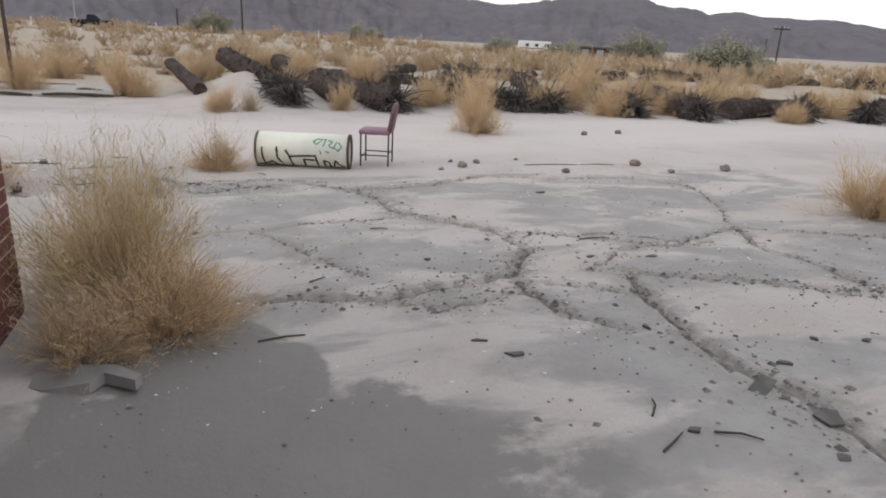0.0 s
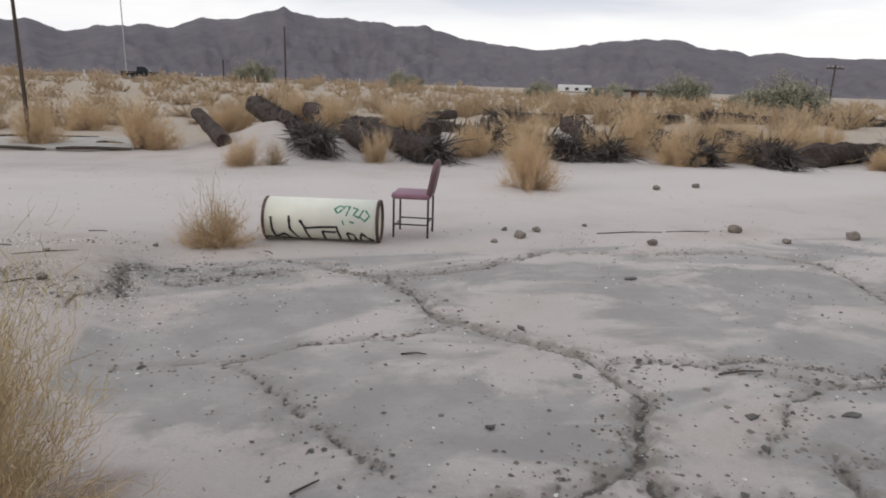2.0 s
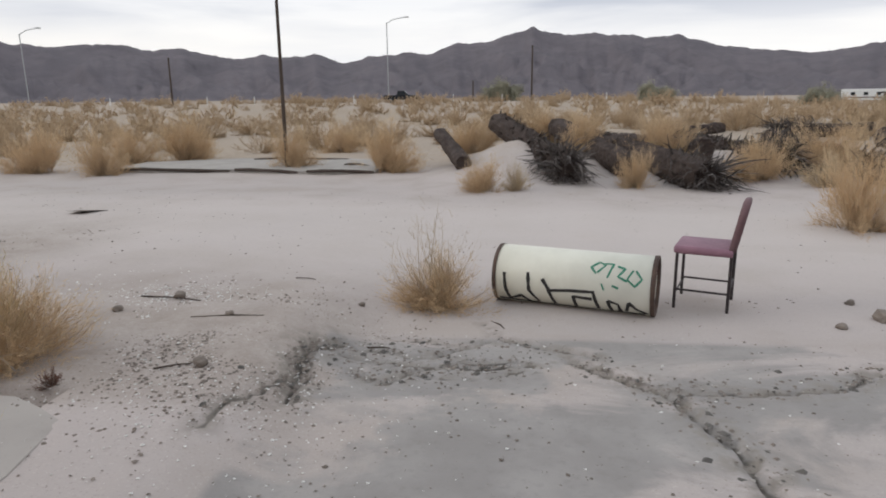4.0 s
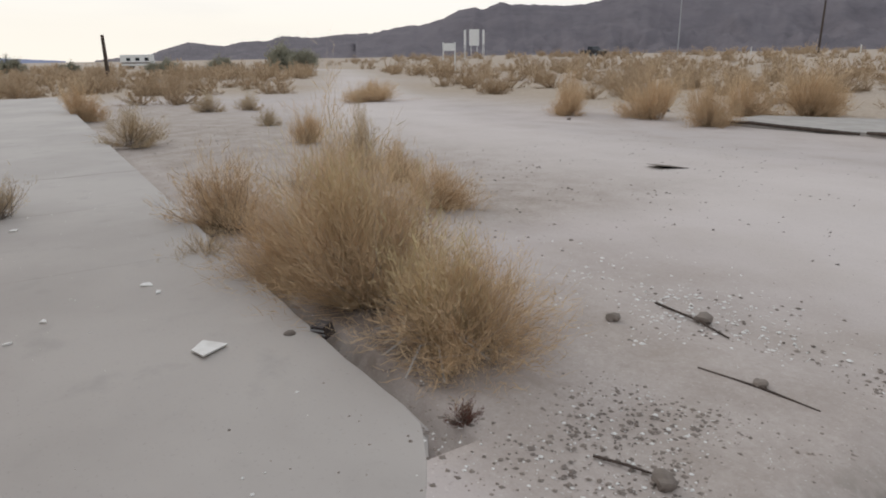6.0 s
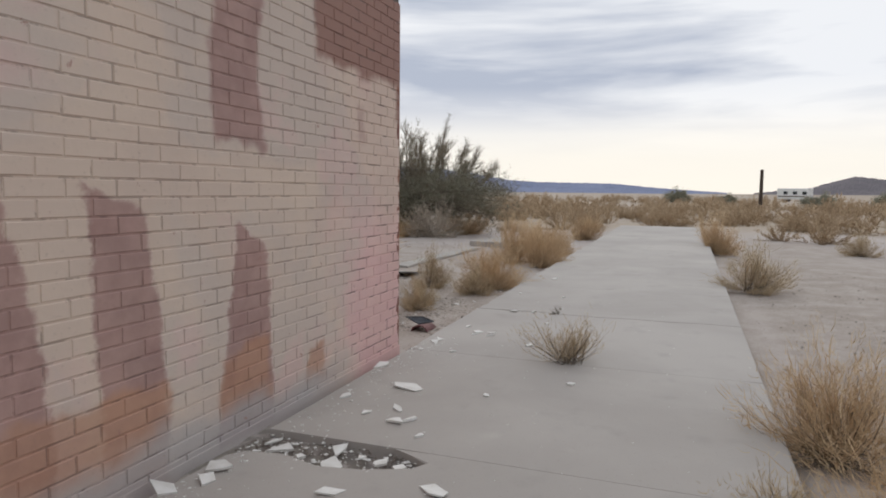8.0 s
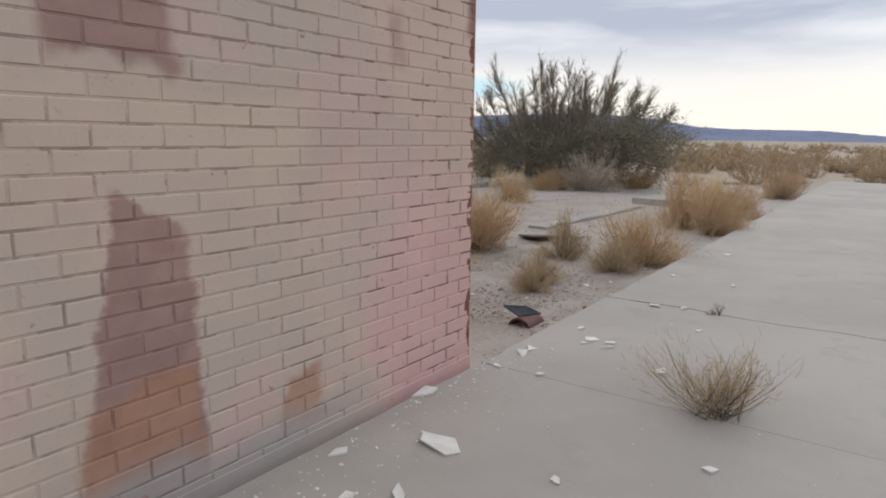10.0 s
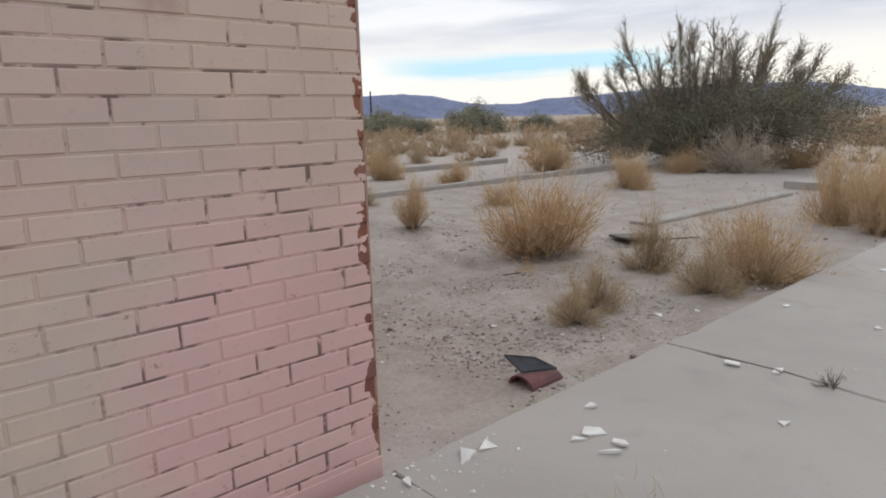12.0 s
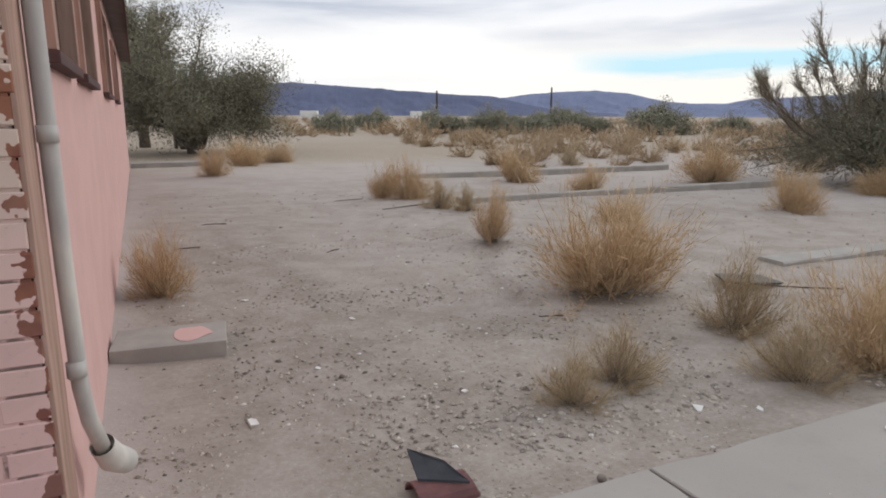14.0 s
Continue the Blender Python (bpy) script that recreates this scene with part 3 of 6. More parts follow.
def build_ground():
    xs = axis([(-14, -1.5, 0.10), (-1.5, 6.3, 0.038)], 1.10, 4400)
    ys = axis([(-3, 1.2, 0.11), (1.2, 8.6, 0.038), (8.6, 14, 0.10)], 1.10, 4400)
    X, Y = np.meshgrid(xs, ys)
    Z = smooth_height(X, Y)
    near = (X > -15) & (X < 10) & (Y > -4) & (Y < 16)
    Xn, Yn = X[near], Y[near]
    zn = Z[near]
    on_pad = np.maximum(sstep(Xn, -0.75, -0.55), sstep(Xn, -1.5, -1.2) * sstep(Yn, 4.3, 3.9)) * sstep(Xn, 8.5, 7.5) * sstep(Yn, 8.5, 8.1)
    wx = Xn + 0.16 * (fbm(Xn, Yn, 2.2, 3) - 0.5) + 0.05 * (fbm(Xn, Yn, 11, 2) - 0.5)
    wy = Yn + 0.16 * (fbm(Yn, Xn, 2.2, 3) - 0.5) + 0.05 * (fbm(Yn, Xn, 11, 2) - 0.5)
    crack, crumble = np.zeros_like(Xn), np.zeros_like(Xn)
    for line, width, depth in CRACKS:
        d = seg_dist(wx, wy, line)
        w = width * (0.65 + 0.8 * fbm(Xn, Yn, 1.7, 2))
        k = sstep(d, w * 0.95, w * 0.30)
        zn -= depth * 1.25 * k
        crack = np.maximum(crack, sstep(d, w * 0.8, w * 0.15))
        crumble = np.maximum(crumble, sstep(d, 0.05 + width * 3.2, 0.02) * min(1.0, width / 0.045))
        # one lip stands a little proud of the other
        zn += 0.012 * sstep(d, 0.35, w.mean()) * (fbm(Xn, Yn, 0.7, 2) - 0.4) * (width > 0.03)
    zn += on_pad * 0.018 * (fbm(Xn, Yn, 1.2, 4) - 0.5)
    zn += (1 - on_pad) * sstep(Yn, 16, 9) * 0.03 * (fbm(Xn, Yn, 1.6, 4) - 0.5)
    zn += crumble * 0.022 * (fbm(Xn, Yn, 13, 3) - 0.5)
    # a shallow drip groove and a wheel rut west of the building
    groove = sstep(seg_dist(wx, wy, [(-11.0, -1.0), (-10.3, -0.1), (-10.15, 1.2)]), 0.22, 0.05)
    zn -= 0.06 * groove
    # the ground stays under the walk and the house
    under = (Yn > 4.06) & (Yn < 6.9) & (Xn < -1.75) | (Xn > -6.8) & (Xn < -1.2) & (Yn < 3.85)
    zn = np.where(under, np.minimum(zn, -0.13), zn)
    pit = (Xn > -5.0) & (Xn < -4.2) & (Yn < 5.2) & (Yn > 3.8)
    zn = np.where(pit, -0.075 + 0.04 * (fbm(Xn, Yn, 9, 3) - 0.5), zn)
    Z[near] = zn
    side = 6.76 + 0.0185 * (-2.3 - X)
    Z -= 0.05 * sstep(X, -3.2, -4.6) * sstep(X, -36, -31) * sstep(Y, side + 1.6, side + 0.05) * sstep(Y, 4.2, 5.0)
    ny, nx = X.shape
    idx = np.arange(nx * ny).reshape(ny, nx)
    faces = np.stack([idx[:-1, :-1], idx[:-1, 1:], idx[1:, 1:], idx[1:, :-1]], -1).reshape(-1, 4)
    me = bpy.data.meshes.new("ground")
    me.vertices.add(nx * ny)
    me.vertices.foreach_set("co", np.stack([X, Y, Z], -1).astype(np.float32).ravel())
    me.loops.add(faces.size)
    me.loops.foreach_set("vertex_index", faces.astype(np.int32).ravel())
    me.polygons.add(len(faces))
    me.polygons.foreach_set("loop_start", np.arange(0, faces.size, 4, dtype=np.int32))
    me.update(calc_edges=True)
    me.shade_smooth()

    def layer(name, values):
        at = me.attributes.new(name, "FLOAT", "POINT")
        at.data.foreach_set("value", values.astype(np.float32).ravel())

    def full(v):
        out = np.zeros_like(X)
        out[near] = v
        return out

    layer("pad", full(on_pad))
    layer("crack", full(np.maximum(crack, 0.7 * pit)))
    layer("crumble", full(np.maximum(crumble, pit * 1.0)))
    # dark layer: two ragged ellipses of darker concrete east of the house
    zone = sstep(np.hypot((Xn - 0.1) / 1.35, (Yn - 1.75) / 1.15) + 0.7 * (fbm(Xn, Yn, 1.9, 5) - 0.5), 1.15, 0.65)
    zone = np.maximum(zone, sstep(np.hypot((Xn + 0.2) / 0.7, (Yn - 3.0) / 1.0) + 0.5 * (fbm(Xn, Yn, 1.9, 3) - 0.5), 1.0, 0.8))
    layer("dark", full(zone))
    zone = np.maximum(zone, 0.75 * sstep(np.hypot((Xn - 4.3) / 1.7, (Yn - 6.6) / 0.9), 1.2, 0.6))
    zone = np.maximum(zone, 0.75 * sstep(np.hypot((Xn - 0.3) / 0.9, (Yn - 5.0) / 0.7), 1.2, 0.5))
    zone = np.maximum(zone, 0.7 * sstep(np.hypot((Xn - 0.6) / 1.1, (Yn - 6.9) / 0.55), 1.2, 0.5))
    zone = np.maximum(zone, 0.7 * sstep(np.hypot((Xn - 1.9) / 0.6, (Yn - 5.0) / 0.5), 1.2, 0.5))
    zone = np.maximum(zone, 0.8 * sstep(np.hypot((Xn - 0.15) / 0.9, (Yn - 7.65) / 0.5), 1.2, 0.6))
    layer("bare", full(zone))
    # discs under the near bushes: litter plus their ground shadow as colour
    shaded_duff = np.zeros_like(Xn)
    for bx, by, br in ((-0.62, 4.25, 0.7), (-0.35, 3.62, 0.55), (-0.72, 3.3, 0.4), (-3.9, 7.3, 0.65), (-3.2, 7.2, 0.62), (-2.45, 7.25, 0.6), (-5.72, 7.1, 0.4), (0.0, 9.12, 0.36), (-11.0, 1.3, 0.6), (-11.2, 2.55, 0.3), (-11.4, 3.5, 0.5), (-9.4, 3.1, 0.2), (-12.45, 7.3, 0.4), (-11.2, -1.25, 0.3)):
        shaded_duff = np.maximum(shaded_duff, sstep(np.hypot(Xn - bx, Yn - by) / br + 0.8 * (fbm(Xn, Yn, 3.5, 4) - 0.5), 1.0, 0.45))
    layer("shaded_duff", full(shaded_duff))
    gravel = sstep(X, -6.7, -7.4) * sstep(Y, 4.2, 3.9) * sstep(X, -27, -13) * sstep(Y, -18, -3) * (0.48 + 1.0 * fbm(X, Y, 0.45))
    gravel = np.maximum(gravel, sstep(Y, 6.6, 6.9) * sstep(Y, 10.5, 8.5) * sstep(X, -4.5, -2.8) * sstep(X, 0.0, -0.7) * (0.12 + 0.75 * fbm(X, Y, 0.8)))
    gravel = np.maximum(gravel, sstep(Y, 6.85, 7.1) * sstep(Y, 15, 9.5) * sstep(X, -32, -18) * sstep(X, -3.6, -5.2) * (0.12 + 0.72 * fbm(X, Y, 0.5)))
    # gravelly strip along the walk; its dark tone also paints the edge's shadow
    strip = sstep(X, -2.6, -3.6) * sstep(X, -33, -30) * sstep(Y, side + 0.75, side + 0.1) * sstep(Y, 6.0, 6.5)
    gravel = np.maximum(gravel, strip * (0.45 + 0.6 * fbm(X, Y, 0.9)))
    gravel = np.maximum(gravel, sstep(Y, 6.9, 7.4) * sstep(Y, 14, 9.0) * sstep(X, -30, -24) * sstep(X, -3.4, -5.0) * (0.85 + 0.3 * fbm(X, Y, 0.5)))
    layer("gravel", np.clip(gravel, 0, 1))
    # the wheel track that sweeps past to the west
    mid_y = 12.2 + 0.004 * np.clip(X + 2, 0, 40) ** 2 + 0.045 * np.clip(-X - 5, 0, 60) + 0.40 * np.clip(-X - 12, 0, 80)
    track = sstep(np.abs(Y - mid_y), 3.2, 1.0) * (0.55 + 0.75 * fbm(X * 0.5, Y * 3.0, 0.35))
    layer("track", np.clip(track, 0, 1))
    far = np.maximum(sstep(Y, 17, 24), np.maximum(sstep(Y, -10, -24), np.maximum(sstep(X, -26, -36), sstep(X, 9, 16) * sstep(Y, 14, 17))))
    layer("litter", np.clip(far * (0.48 + 0.9 * fbm(X, Y, 0.11)) * (1 - np.clip(track, 0, 1)), 0, 1))
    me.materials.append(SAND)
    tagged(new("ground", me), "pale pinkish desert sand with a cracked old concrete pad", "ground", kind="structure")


build_ground()


def ground_z(x, y):
    z = float(smooth_height(x, y))
    return z


# ---- mountains ----
RIDGE_N = [(-64, 1.6), (-62.6, 1.94), (-60.8, 2.41), (-58.6, 2.61), (-56.7, 3.1), (-55.4, 3.76), (-53.6, 3.8), (-51.8, 4.23), (-49.5, 3.95), (-45.2, 4.02), (-42.9, 4.32), (-40.2, 4.77), (-37.9, 4.24), (-35.6, 4.08), (-33.2, 4.37), (-31.1, 4.47), (-29, 3.99), (-26.6, 4.16), (-23.8, 3.65), (-21.9, 3.38), (-20.4, 3.7), (-18.2, 3.6), (-15.9, 3.8), (-13.8, 3.1), (-11.6, 3.6), (-8.7, 3.92), (-6.8, 3.8), (-4.2, 4.62), (-1.7, 4.75), (2.2, 5.79), (4.7, 5.1), (7, 5.2), (11.2, 4.75), (13.5, 4.85), (16.8, 3.95), (20.6, 3.5), (23.3, 3.12), (25.5, 3.35), (27.3, 3.7), (29.8, 4.0), (31.6, 4.2), (34.7, 4.0), (35.9, 3.56), (38.6, 3.35), (39.7, 3.02), (41.5, 3.24), (43.5, 2.95), (48.6, 2.75), (54, 2.0), (60, 1.4)]
RIDGE_NW = [(-84, 0.1), (-80, 0.55), (-79.2, 0.85), (-77.2, 1.42), (-75.7, 1.2), (-74.6, 1.1), (-73.2, 1.42), (-71.2, 1.47), (-70, 1.86), (-67.5, 1.66), (-65.2, 1.93), (-62.4, 2.02), (-59.6, 2.45), (-57, 2.7), (-54, 1.5), (-50, 0.3)]
RIDGE_S = [(-195, 1.6), (-180, 2.2), (-170.8, 2.44), (-167.6, 2.67), (-163.9, 2.46), (-159.1, 2.15), (-154.2, 1.8), (-150.4, 1.62), (-147.8, 1.0), (-145, 0.5), (-140, 0.2)]
RIDGE_SW = [(-155, 1.1), (-150, 1.5), (-147.5, 1.82), (-144.7, 2.03), (-142.2, 2.1), (-139.2, 1.86), (-136.6, 1.25), (-134.6, 1.04), (-131.8, 1.04), (-129.7, 1.4), (-127.3, 1.46), (-122, 1.8), (-115, 2.1), (-109.4, 1.88), (-107.4, 1.66), (-106, 1.4), (-104, 1.03), (-101.6, 0.89), (-98, 0.84), (-95, 0.78), (-92.3, 0.54), (-90, 0.34), (-86, 0.1)]


def mountain(name, ridge, r0, r1, seed, material, label, jag=0.16):
    n, rows = 640, 26
    az = np.linspace(ridge[0][0], ridge[-1][0], n)
    el = np.interp(az, [a for a, _ in ridge], [e for _, e in ridge])
    fine = fbm(az * 1.3 + seed, np.full(n, seed * 1.7), 1.0, 4) - 0.5
    el = np.maximum(el * (1 + 0.6 * jag * fine) + 0.09 * jag * (fbm(az * 5 + seed, np.full(n, seed), 1.0, 3) - 0.5) * 6, 0.05)
    t = np.linspace(0, 1, rows)
    T, A = np.meshgrid(t, np.radians(az), indexing="ij")
    E = np.broadcast_to(el, T.shape)
    R = r0 + (r1 - r0) * T
    X, Y = R * np.sin(A), R * np.cos(A)
    crest = 0.72
    rise = np.where(T < crest, (T / crest) ** 1.35, np.clip((1 - T) / (1 - crest), 0, 1))
    top = (r0 + (r1 - r0) * crest) * np.tan(np.radians(E))
    gully = np.abs(fbm(A * 57 * 0.8 + seed + T * 3, T * 7.0, 1.0, 4) - 0.5) * 2
    spur = np.abs(fbm(A * 57 * 0.3 + seed + T * 2.5, T * 4.0, 1.0, 4) - 0.5) * 2
    inside = np.clip(4 * T * (crest - T) / crest ** 2, 0, 1) * (T < crest)
    Z = top * np.clip(rise - inside * (0.16 * (1 - gully) + 0.38 * (spur - 0.25)), 0, 1.0) + 1.4 - 12 * (T < 0.01) - 30 * (T > 0.99)
    idx = np.arange(rows * n).reshape(rows, n)
    faces = np.stack([idx[:-1, :-1], idx[:-1, 1:], idx[1:, 1:], idx[1:, :-1]], -1).reshape(-1, 4)
    ob = mesh_ob(name, np.stack([X, Y, Z], -1).reshape(-1, 3), faces, material, smooth=True)
    tagged(ob, label, "mountain", kind="structure")


# the ranges' purple and blue tints carry painted distance haze
mountain("mountain_range", RIDGE_N, 1300, 2700, 3.0, ROCK_N, "bare purple-brown desert mountain range with gullied slopes, tinted by haze")
mountain("mountain_range", RIDGE_NW, 1700, 3000, 9.0, ROCK_N, "low dark rocky ridge at the edge of the plain")
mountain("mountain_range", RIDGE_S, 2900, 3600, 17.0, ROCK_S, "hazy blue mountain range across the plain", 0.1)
mountain("mountain_range", RIDGE_SW, 3300, 4300, 29.0, ROCK_SW, "mountain range far across the plain, tinted pale blue by haze", 0.1)

# ---- concrete walk along the house ----
WALK_TOP, WALK_Y0 = -0.03, 4.0


def walk_north(x):
    """The north edge of the walk, slightly askew to the house."""
    return 6.76 + 0.0185 * (-2.3 - x)



def concrete_panel(outline, seed, parent, cut=9.0):
    """A slab with worn edges; its cross joints are tight but for the cracked one."""
    r = random.Random(seed)
    bm = bmesh.new()
    ring = []
    n = len(outline)
    for i in range(n):
        a, b = Vector(outline[i]), Vector(outline[(i + 1) % n])
        k = max(1, int((b - a).length / 0.16))
        ring += [a + (b - a) * j / k for j in range(k)]
    # worn arris: a top ring slightly inside a side ring
    cx, cy = sum(p[0] for p in ring) / len(ring), sum(p[1] for p in ring) / len(ring)
    mid, low, inn = [], [], []
    for i, p in enumerate(ring):
        q, s = ring[i - 1], ring[(i + 1) % len(ring)]
        d = (s - q).normalized()
        nrm = Vector((-d.y, d.x))
        wear = r.uniform(0.004, 0.012) + (0.02 if r.random() < 0.06 else 0)
        if abs(d.x) < 0.5 and cut != abs(round(p.x, 1)):
            wear = 0.0012
        inn.append(bm.verts.new((p.x + nrm.x * wear, p.y + nrm.y * wear, WALK_TOP)))
        mid.append(bm.verts.new((p.x, p.y, WALK_TOP - wear)))
        low.append(bm.verts.new((p.x, p.y, WALK_TOP - 0.16)))
    for i in range(len(ring)):
        j = (i + 1) % len(ring)
        bm.faces.new((inn[i], mid[i], mid[j], inn[j]))
        bm.faces.new((mid[i], low[i], low[j], mid[j]))
    for tri in tessellate_polygon([[v.co for v in inn]]):
        bm.faces.new([inn[i] for i in tri])
    return part("panel", bm, WALK, parent)


concrete_walk = tagged(empty("walkway"), "wide worn concrete walk beside a brick building", "walkway", kind="structure")
JOINTS = [-0.95, -4.78, -6.87, -9.02, -11.2, -13.4, -15.6, -17.8, -20.0, -22.2, -24.4, -26.6, -28.8, -30.6]
HOLE = [(-4.38, 4.0), (-4.46, 4.08), (-4.5, 4.28), (-4.43, 4.52), (-4.47, 4.75), (-4.58, 4.98), (-4.66, 5.03), (-4.72, 4.92), (-4.775, 4.8)]
for k, (xa, xb) in enumerate(zip(JOINTS, JOINTS[1:])):
    g = 0.0015
    if k == 0:
        outline = HOLE + [(xb + g, 5.2), (xb + g, walk_north(xb)), (-2.6, 6.78), (-1.9, 6.8), (-1.5, 6.55), (-1.42, 6.1), (-1.4, 4.0)]
        outline = outline[::-1]
    else:
        wave = [(0.05 * math.sin(2.3 * j) * (j / 8) + 0.03 * math.sin(5.1 * j), j / 8) for j in range(9)]
        ga, gb = (0.007 if xa == -9.02 else g), (0.007 if xb == -9.02 else g)
        left = [(xa - ga + (w if xa == -9.02 else 0), WALK_Y0 + (walk_north(xa) - WALK_Y0) * q) for w, q in wave]
        right = [(xb + gb + (w if xb == -9.02 else 0), WALK_Y0 + (walk_north(xb) - WALK_Y0) * q) for w, q in wave]
        outline = left + right[::-1]
    concrete_panel(outline, k, concrete_walk)

# ---- the brick building ----
WX0, WX1, WY, TOP, FLOOR = -6.88, -1.08, 3.90, 2.95, -0.2
BRICK_L, BRICK_H, JOINT = 0.254, 0.0812, 0.008


def brick_mesh(name, length, material, seed):
    """One brick front: its face towards +y, chamfered and a little uneven."""
    r = random.Random(seed)
    bm = bmesh.new()
    h = BRICK_H - JOINT
    out = [bm.verts.new((x, 0.0, z)) for x, z in ((0, 0), (length, 0), (length, h), (0, h))]
    c = 0.004
    inn = [bm.verts.new((x + r.uniform(-0.001, 0.001), 0.005 + r.uniform(-0.002, 0.002), z)) for x, z in ((c, c), (length - c, c), (length - c, h - c), (c, h - c))]
    for i in range(4):
        j = (i + 1) % 4
        bm.faces.new((out[j], inn[j], inn[i], out[i])[::-1])
    bm.faces.new(inn[::-1])
    me = bpy.data.meshes.new(name)
    bm.to_mesh(me)
    bm.free()
    me.materials.append(material)
    return me


def courses(x0, x1, z0, z1):
    """Running bond with half bricks at the end x0: (x, z, length)."""
    k = 0
    z = z0
    while z + BRICK_H <= z1 + 0.001:
        x = x0
        if k % 2:
            yield x, z, BRICK_L / 2 - JOINT
            x += BRICK_L / 2
        while x < x1 - 0.03:
            yield x, z, min(BRICK_L - JOINT, x1 - x)
            x += BRICK_L
        z += BRICK_H
        k += 1


building = tagged(empty("wall_building"), "abandoned single-storey brick building with peeling pink and cream paint", "building", kind="structure")
core = part("wall_north", box(WX0 + 0.005, WY - 0.25, FLOOR, WX1 - 0.005, WY - 0.006, TOP), PAINT_MORTAR, building)
part("wall_east", box(WX1 - 0.25, -15.8, FLOOR, WX1 - 0.006, WY - 0.252, TOP), MORTAR, building)
part("wall_south", box(WX0 + 0.3, -16.05, FLOOR, WX1 - 0.26, -15.82, TOP), PINK_PLASTER, building)
# west wall with three high windows
WIN = [(2.05, 3.05), (0.2, 1.5), (-3.6, -2.0), (-8.0, -6.2)]
WZ0, WZ1 = 1.66, 2.55
bm = bmesh.new()
add_box(bm, WX0, -15.8, FLOOR, WX0 + 0.22, WY - 0.262, WZ0)
add_box(bm, WX0, -15.8, WZ1, WX0 + 0.22, WY - 0.262, TOP)
edges = [WY - 0.262] + [v for a, b in WIN for v in (b, a)] + [-15.8]
for a, b in zip(edges[::2], edges[1::2]):
    add_box(bm, WX0, b, WZ0 + 0.0005, WX0 + 0.22, a, WZ1 - 0.0005)
part("wall_west", bm, PINK_PLASTER, building)
part("corner_board", box(WX0 - 0.014, WY - 0.258, FLOOR + 0.02, WX0 + 0.0, WY - 0.004, TOP - 0.01, bevel=0.003), BARE_BOARD, building, "board stripped of its paint")
part("roof", box(WX0 + 0.01, -16.3, TOP + 0.002, WX1 + 0.25, WY - 0.01, TOP + 0.14), ROOFING, building)
part("eave", box(WX0 - 0.25, -16.3, TOP + 0.01, WX0 + 0.005, WY - 1.3, TOP + 0.13), ROOFING, building)
part("fascia", box(WX0 - 0.28, -16.3, TOP - 0.06, WX0 - 0.252, WY - 1.3, TOP + 0.16), DARK_BOARD, building)
part("foot", box(WX0 - 0.012, WY, FLOOR, WX1, WY + 0.008, -0.012, bevel=0.003), PAINT, building)
for n_w, (a, b) in enumerate(WIN):
    win = tagged(empty("window_%d" % (n_w + 1)), "high wooden window with a dark broken pane", "window", kind="structure")
    bm = bmesh.new()
    add_box(bm, WX0 - 0.05, a - 0.06, WZ0, WX0 + 0.10, a + 0.03, WZ1 + 0.05, 0.004)
    add_box(bm, WX0 - 0.05, b - 0.03, WZ0, WX0 + 0.10, b + 0.06, WZ1 + 0.05, 0.004)
    add_box(bm, WX0 - 0.05, a + 0.03, WZ1 - 0.03, WX0 + 0.10, b - 0.03, WZ1 + 0.05, 0.004)
    add_box(bm, WX0 + 0.0, (a + b) / 2 - 0.02, WZ0, WX0 + 0.06, (a + b) / 2 + 0.02, WZ1 - 0.03, 0.003)
    part("window_frame", bm, BARE_BOARD, win)
    part("window_sill", box(WX0 - 0.06, a - 0.08, WZ0 - 0.05, WX0 + 0.12, b + 0.08, WZ0 - 0.002, bevel=0.006), DARK_BOARD, win)
    part("pane", box(WX0 + 0.02, a + 0.03, WZ0, WX0 + 0.026, b - 0.03, WZ1 - 0.03), CAR_GLASS, win)

stoop = part("step", box(-0.36, -0.22, 0, 0.36, 0.22, 0.2, bevel=0.008), CONCRETE)
stoop.matrix_world = pose(WX0 - 0.385, 1.27, -0.255, 0, 0, -6)
tagged(stoop, "low grey concrete door step with pink paint spilt on it", "step")
spill = bmesh.new()
bmesh.ops.create_circle(spill, cap_ends=True, radius=0.17, segments=14)
for v in spill.verts:
    v.co *= 0.8 + 0.35 * noise.noise(v.co * 9)
    v.co.z = 0.2035
    v.co.x -= 0.12
part("paint_spill", spill, PINK_PLASTER, stoop, "spilt pink paint")


def downpipe():
    thing = tagged(empty("downpipe"), "old rain downpipe with chalky grey and pink paint", "downpipe")
    px, py = WX0 - 0.046, WY - 0.22
    part("pipe", tube([(px, py + 0.01, TOP - 0.02), (px, py - 0.02, 1.6), (px, py - 0.06, 0.95), (px - 0.004, py - 0.09, 0.56), (px - 0.016, py - 0.12, 0.42), (px - 0.045, py - 0.21, 0.25)], 0.027, 14), PIPE, thing, smooth=True)
    bm = tube([(px - 0.038, py - 0.19, 0.29), (px - 0.062, py - 0.26, 0.20), (px - 0.10, py - 0.33, 0.14)], [0.042, 0.052, 0.048], 14, cap=False)
    part("outlet", bm, PIPE, thing, "battered pipe shoe", smooth=True)
    for z in (0.6, 1.35, 2.4):
        lean = 0.025 - 0.05 * (2.4 - z)
        part("bracket", tube([(px, py + lean, z), (px, py + lean, z + 0.05)], 0.030, 14), PIPE, thing, smooth=True)


downpipe()

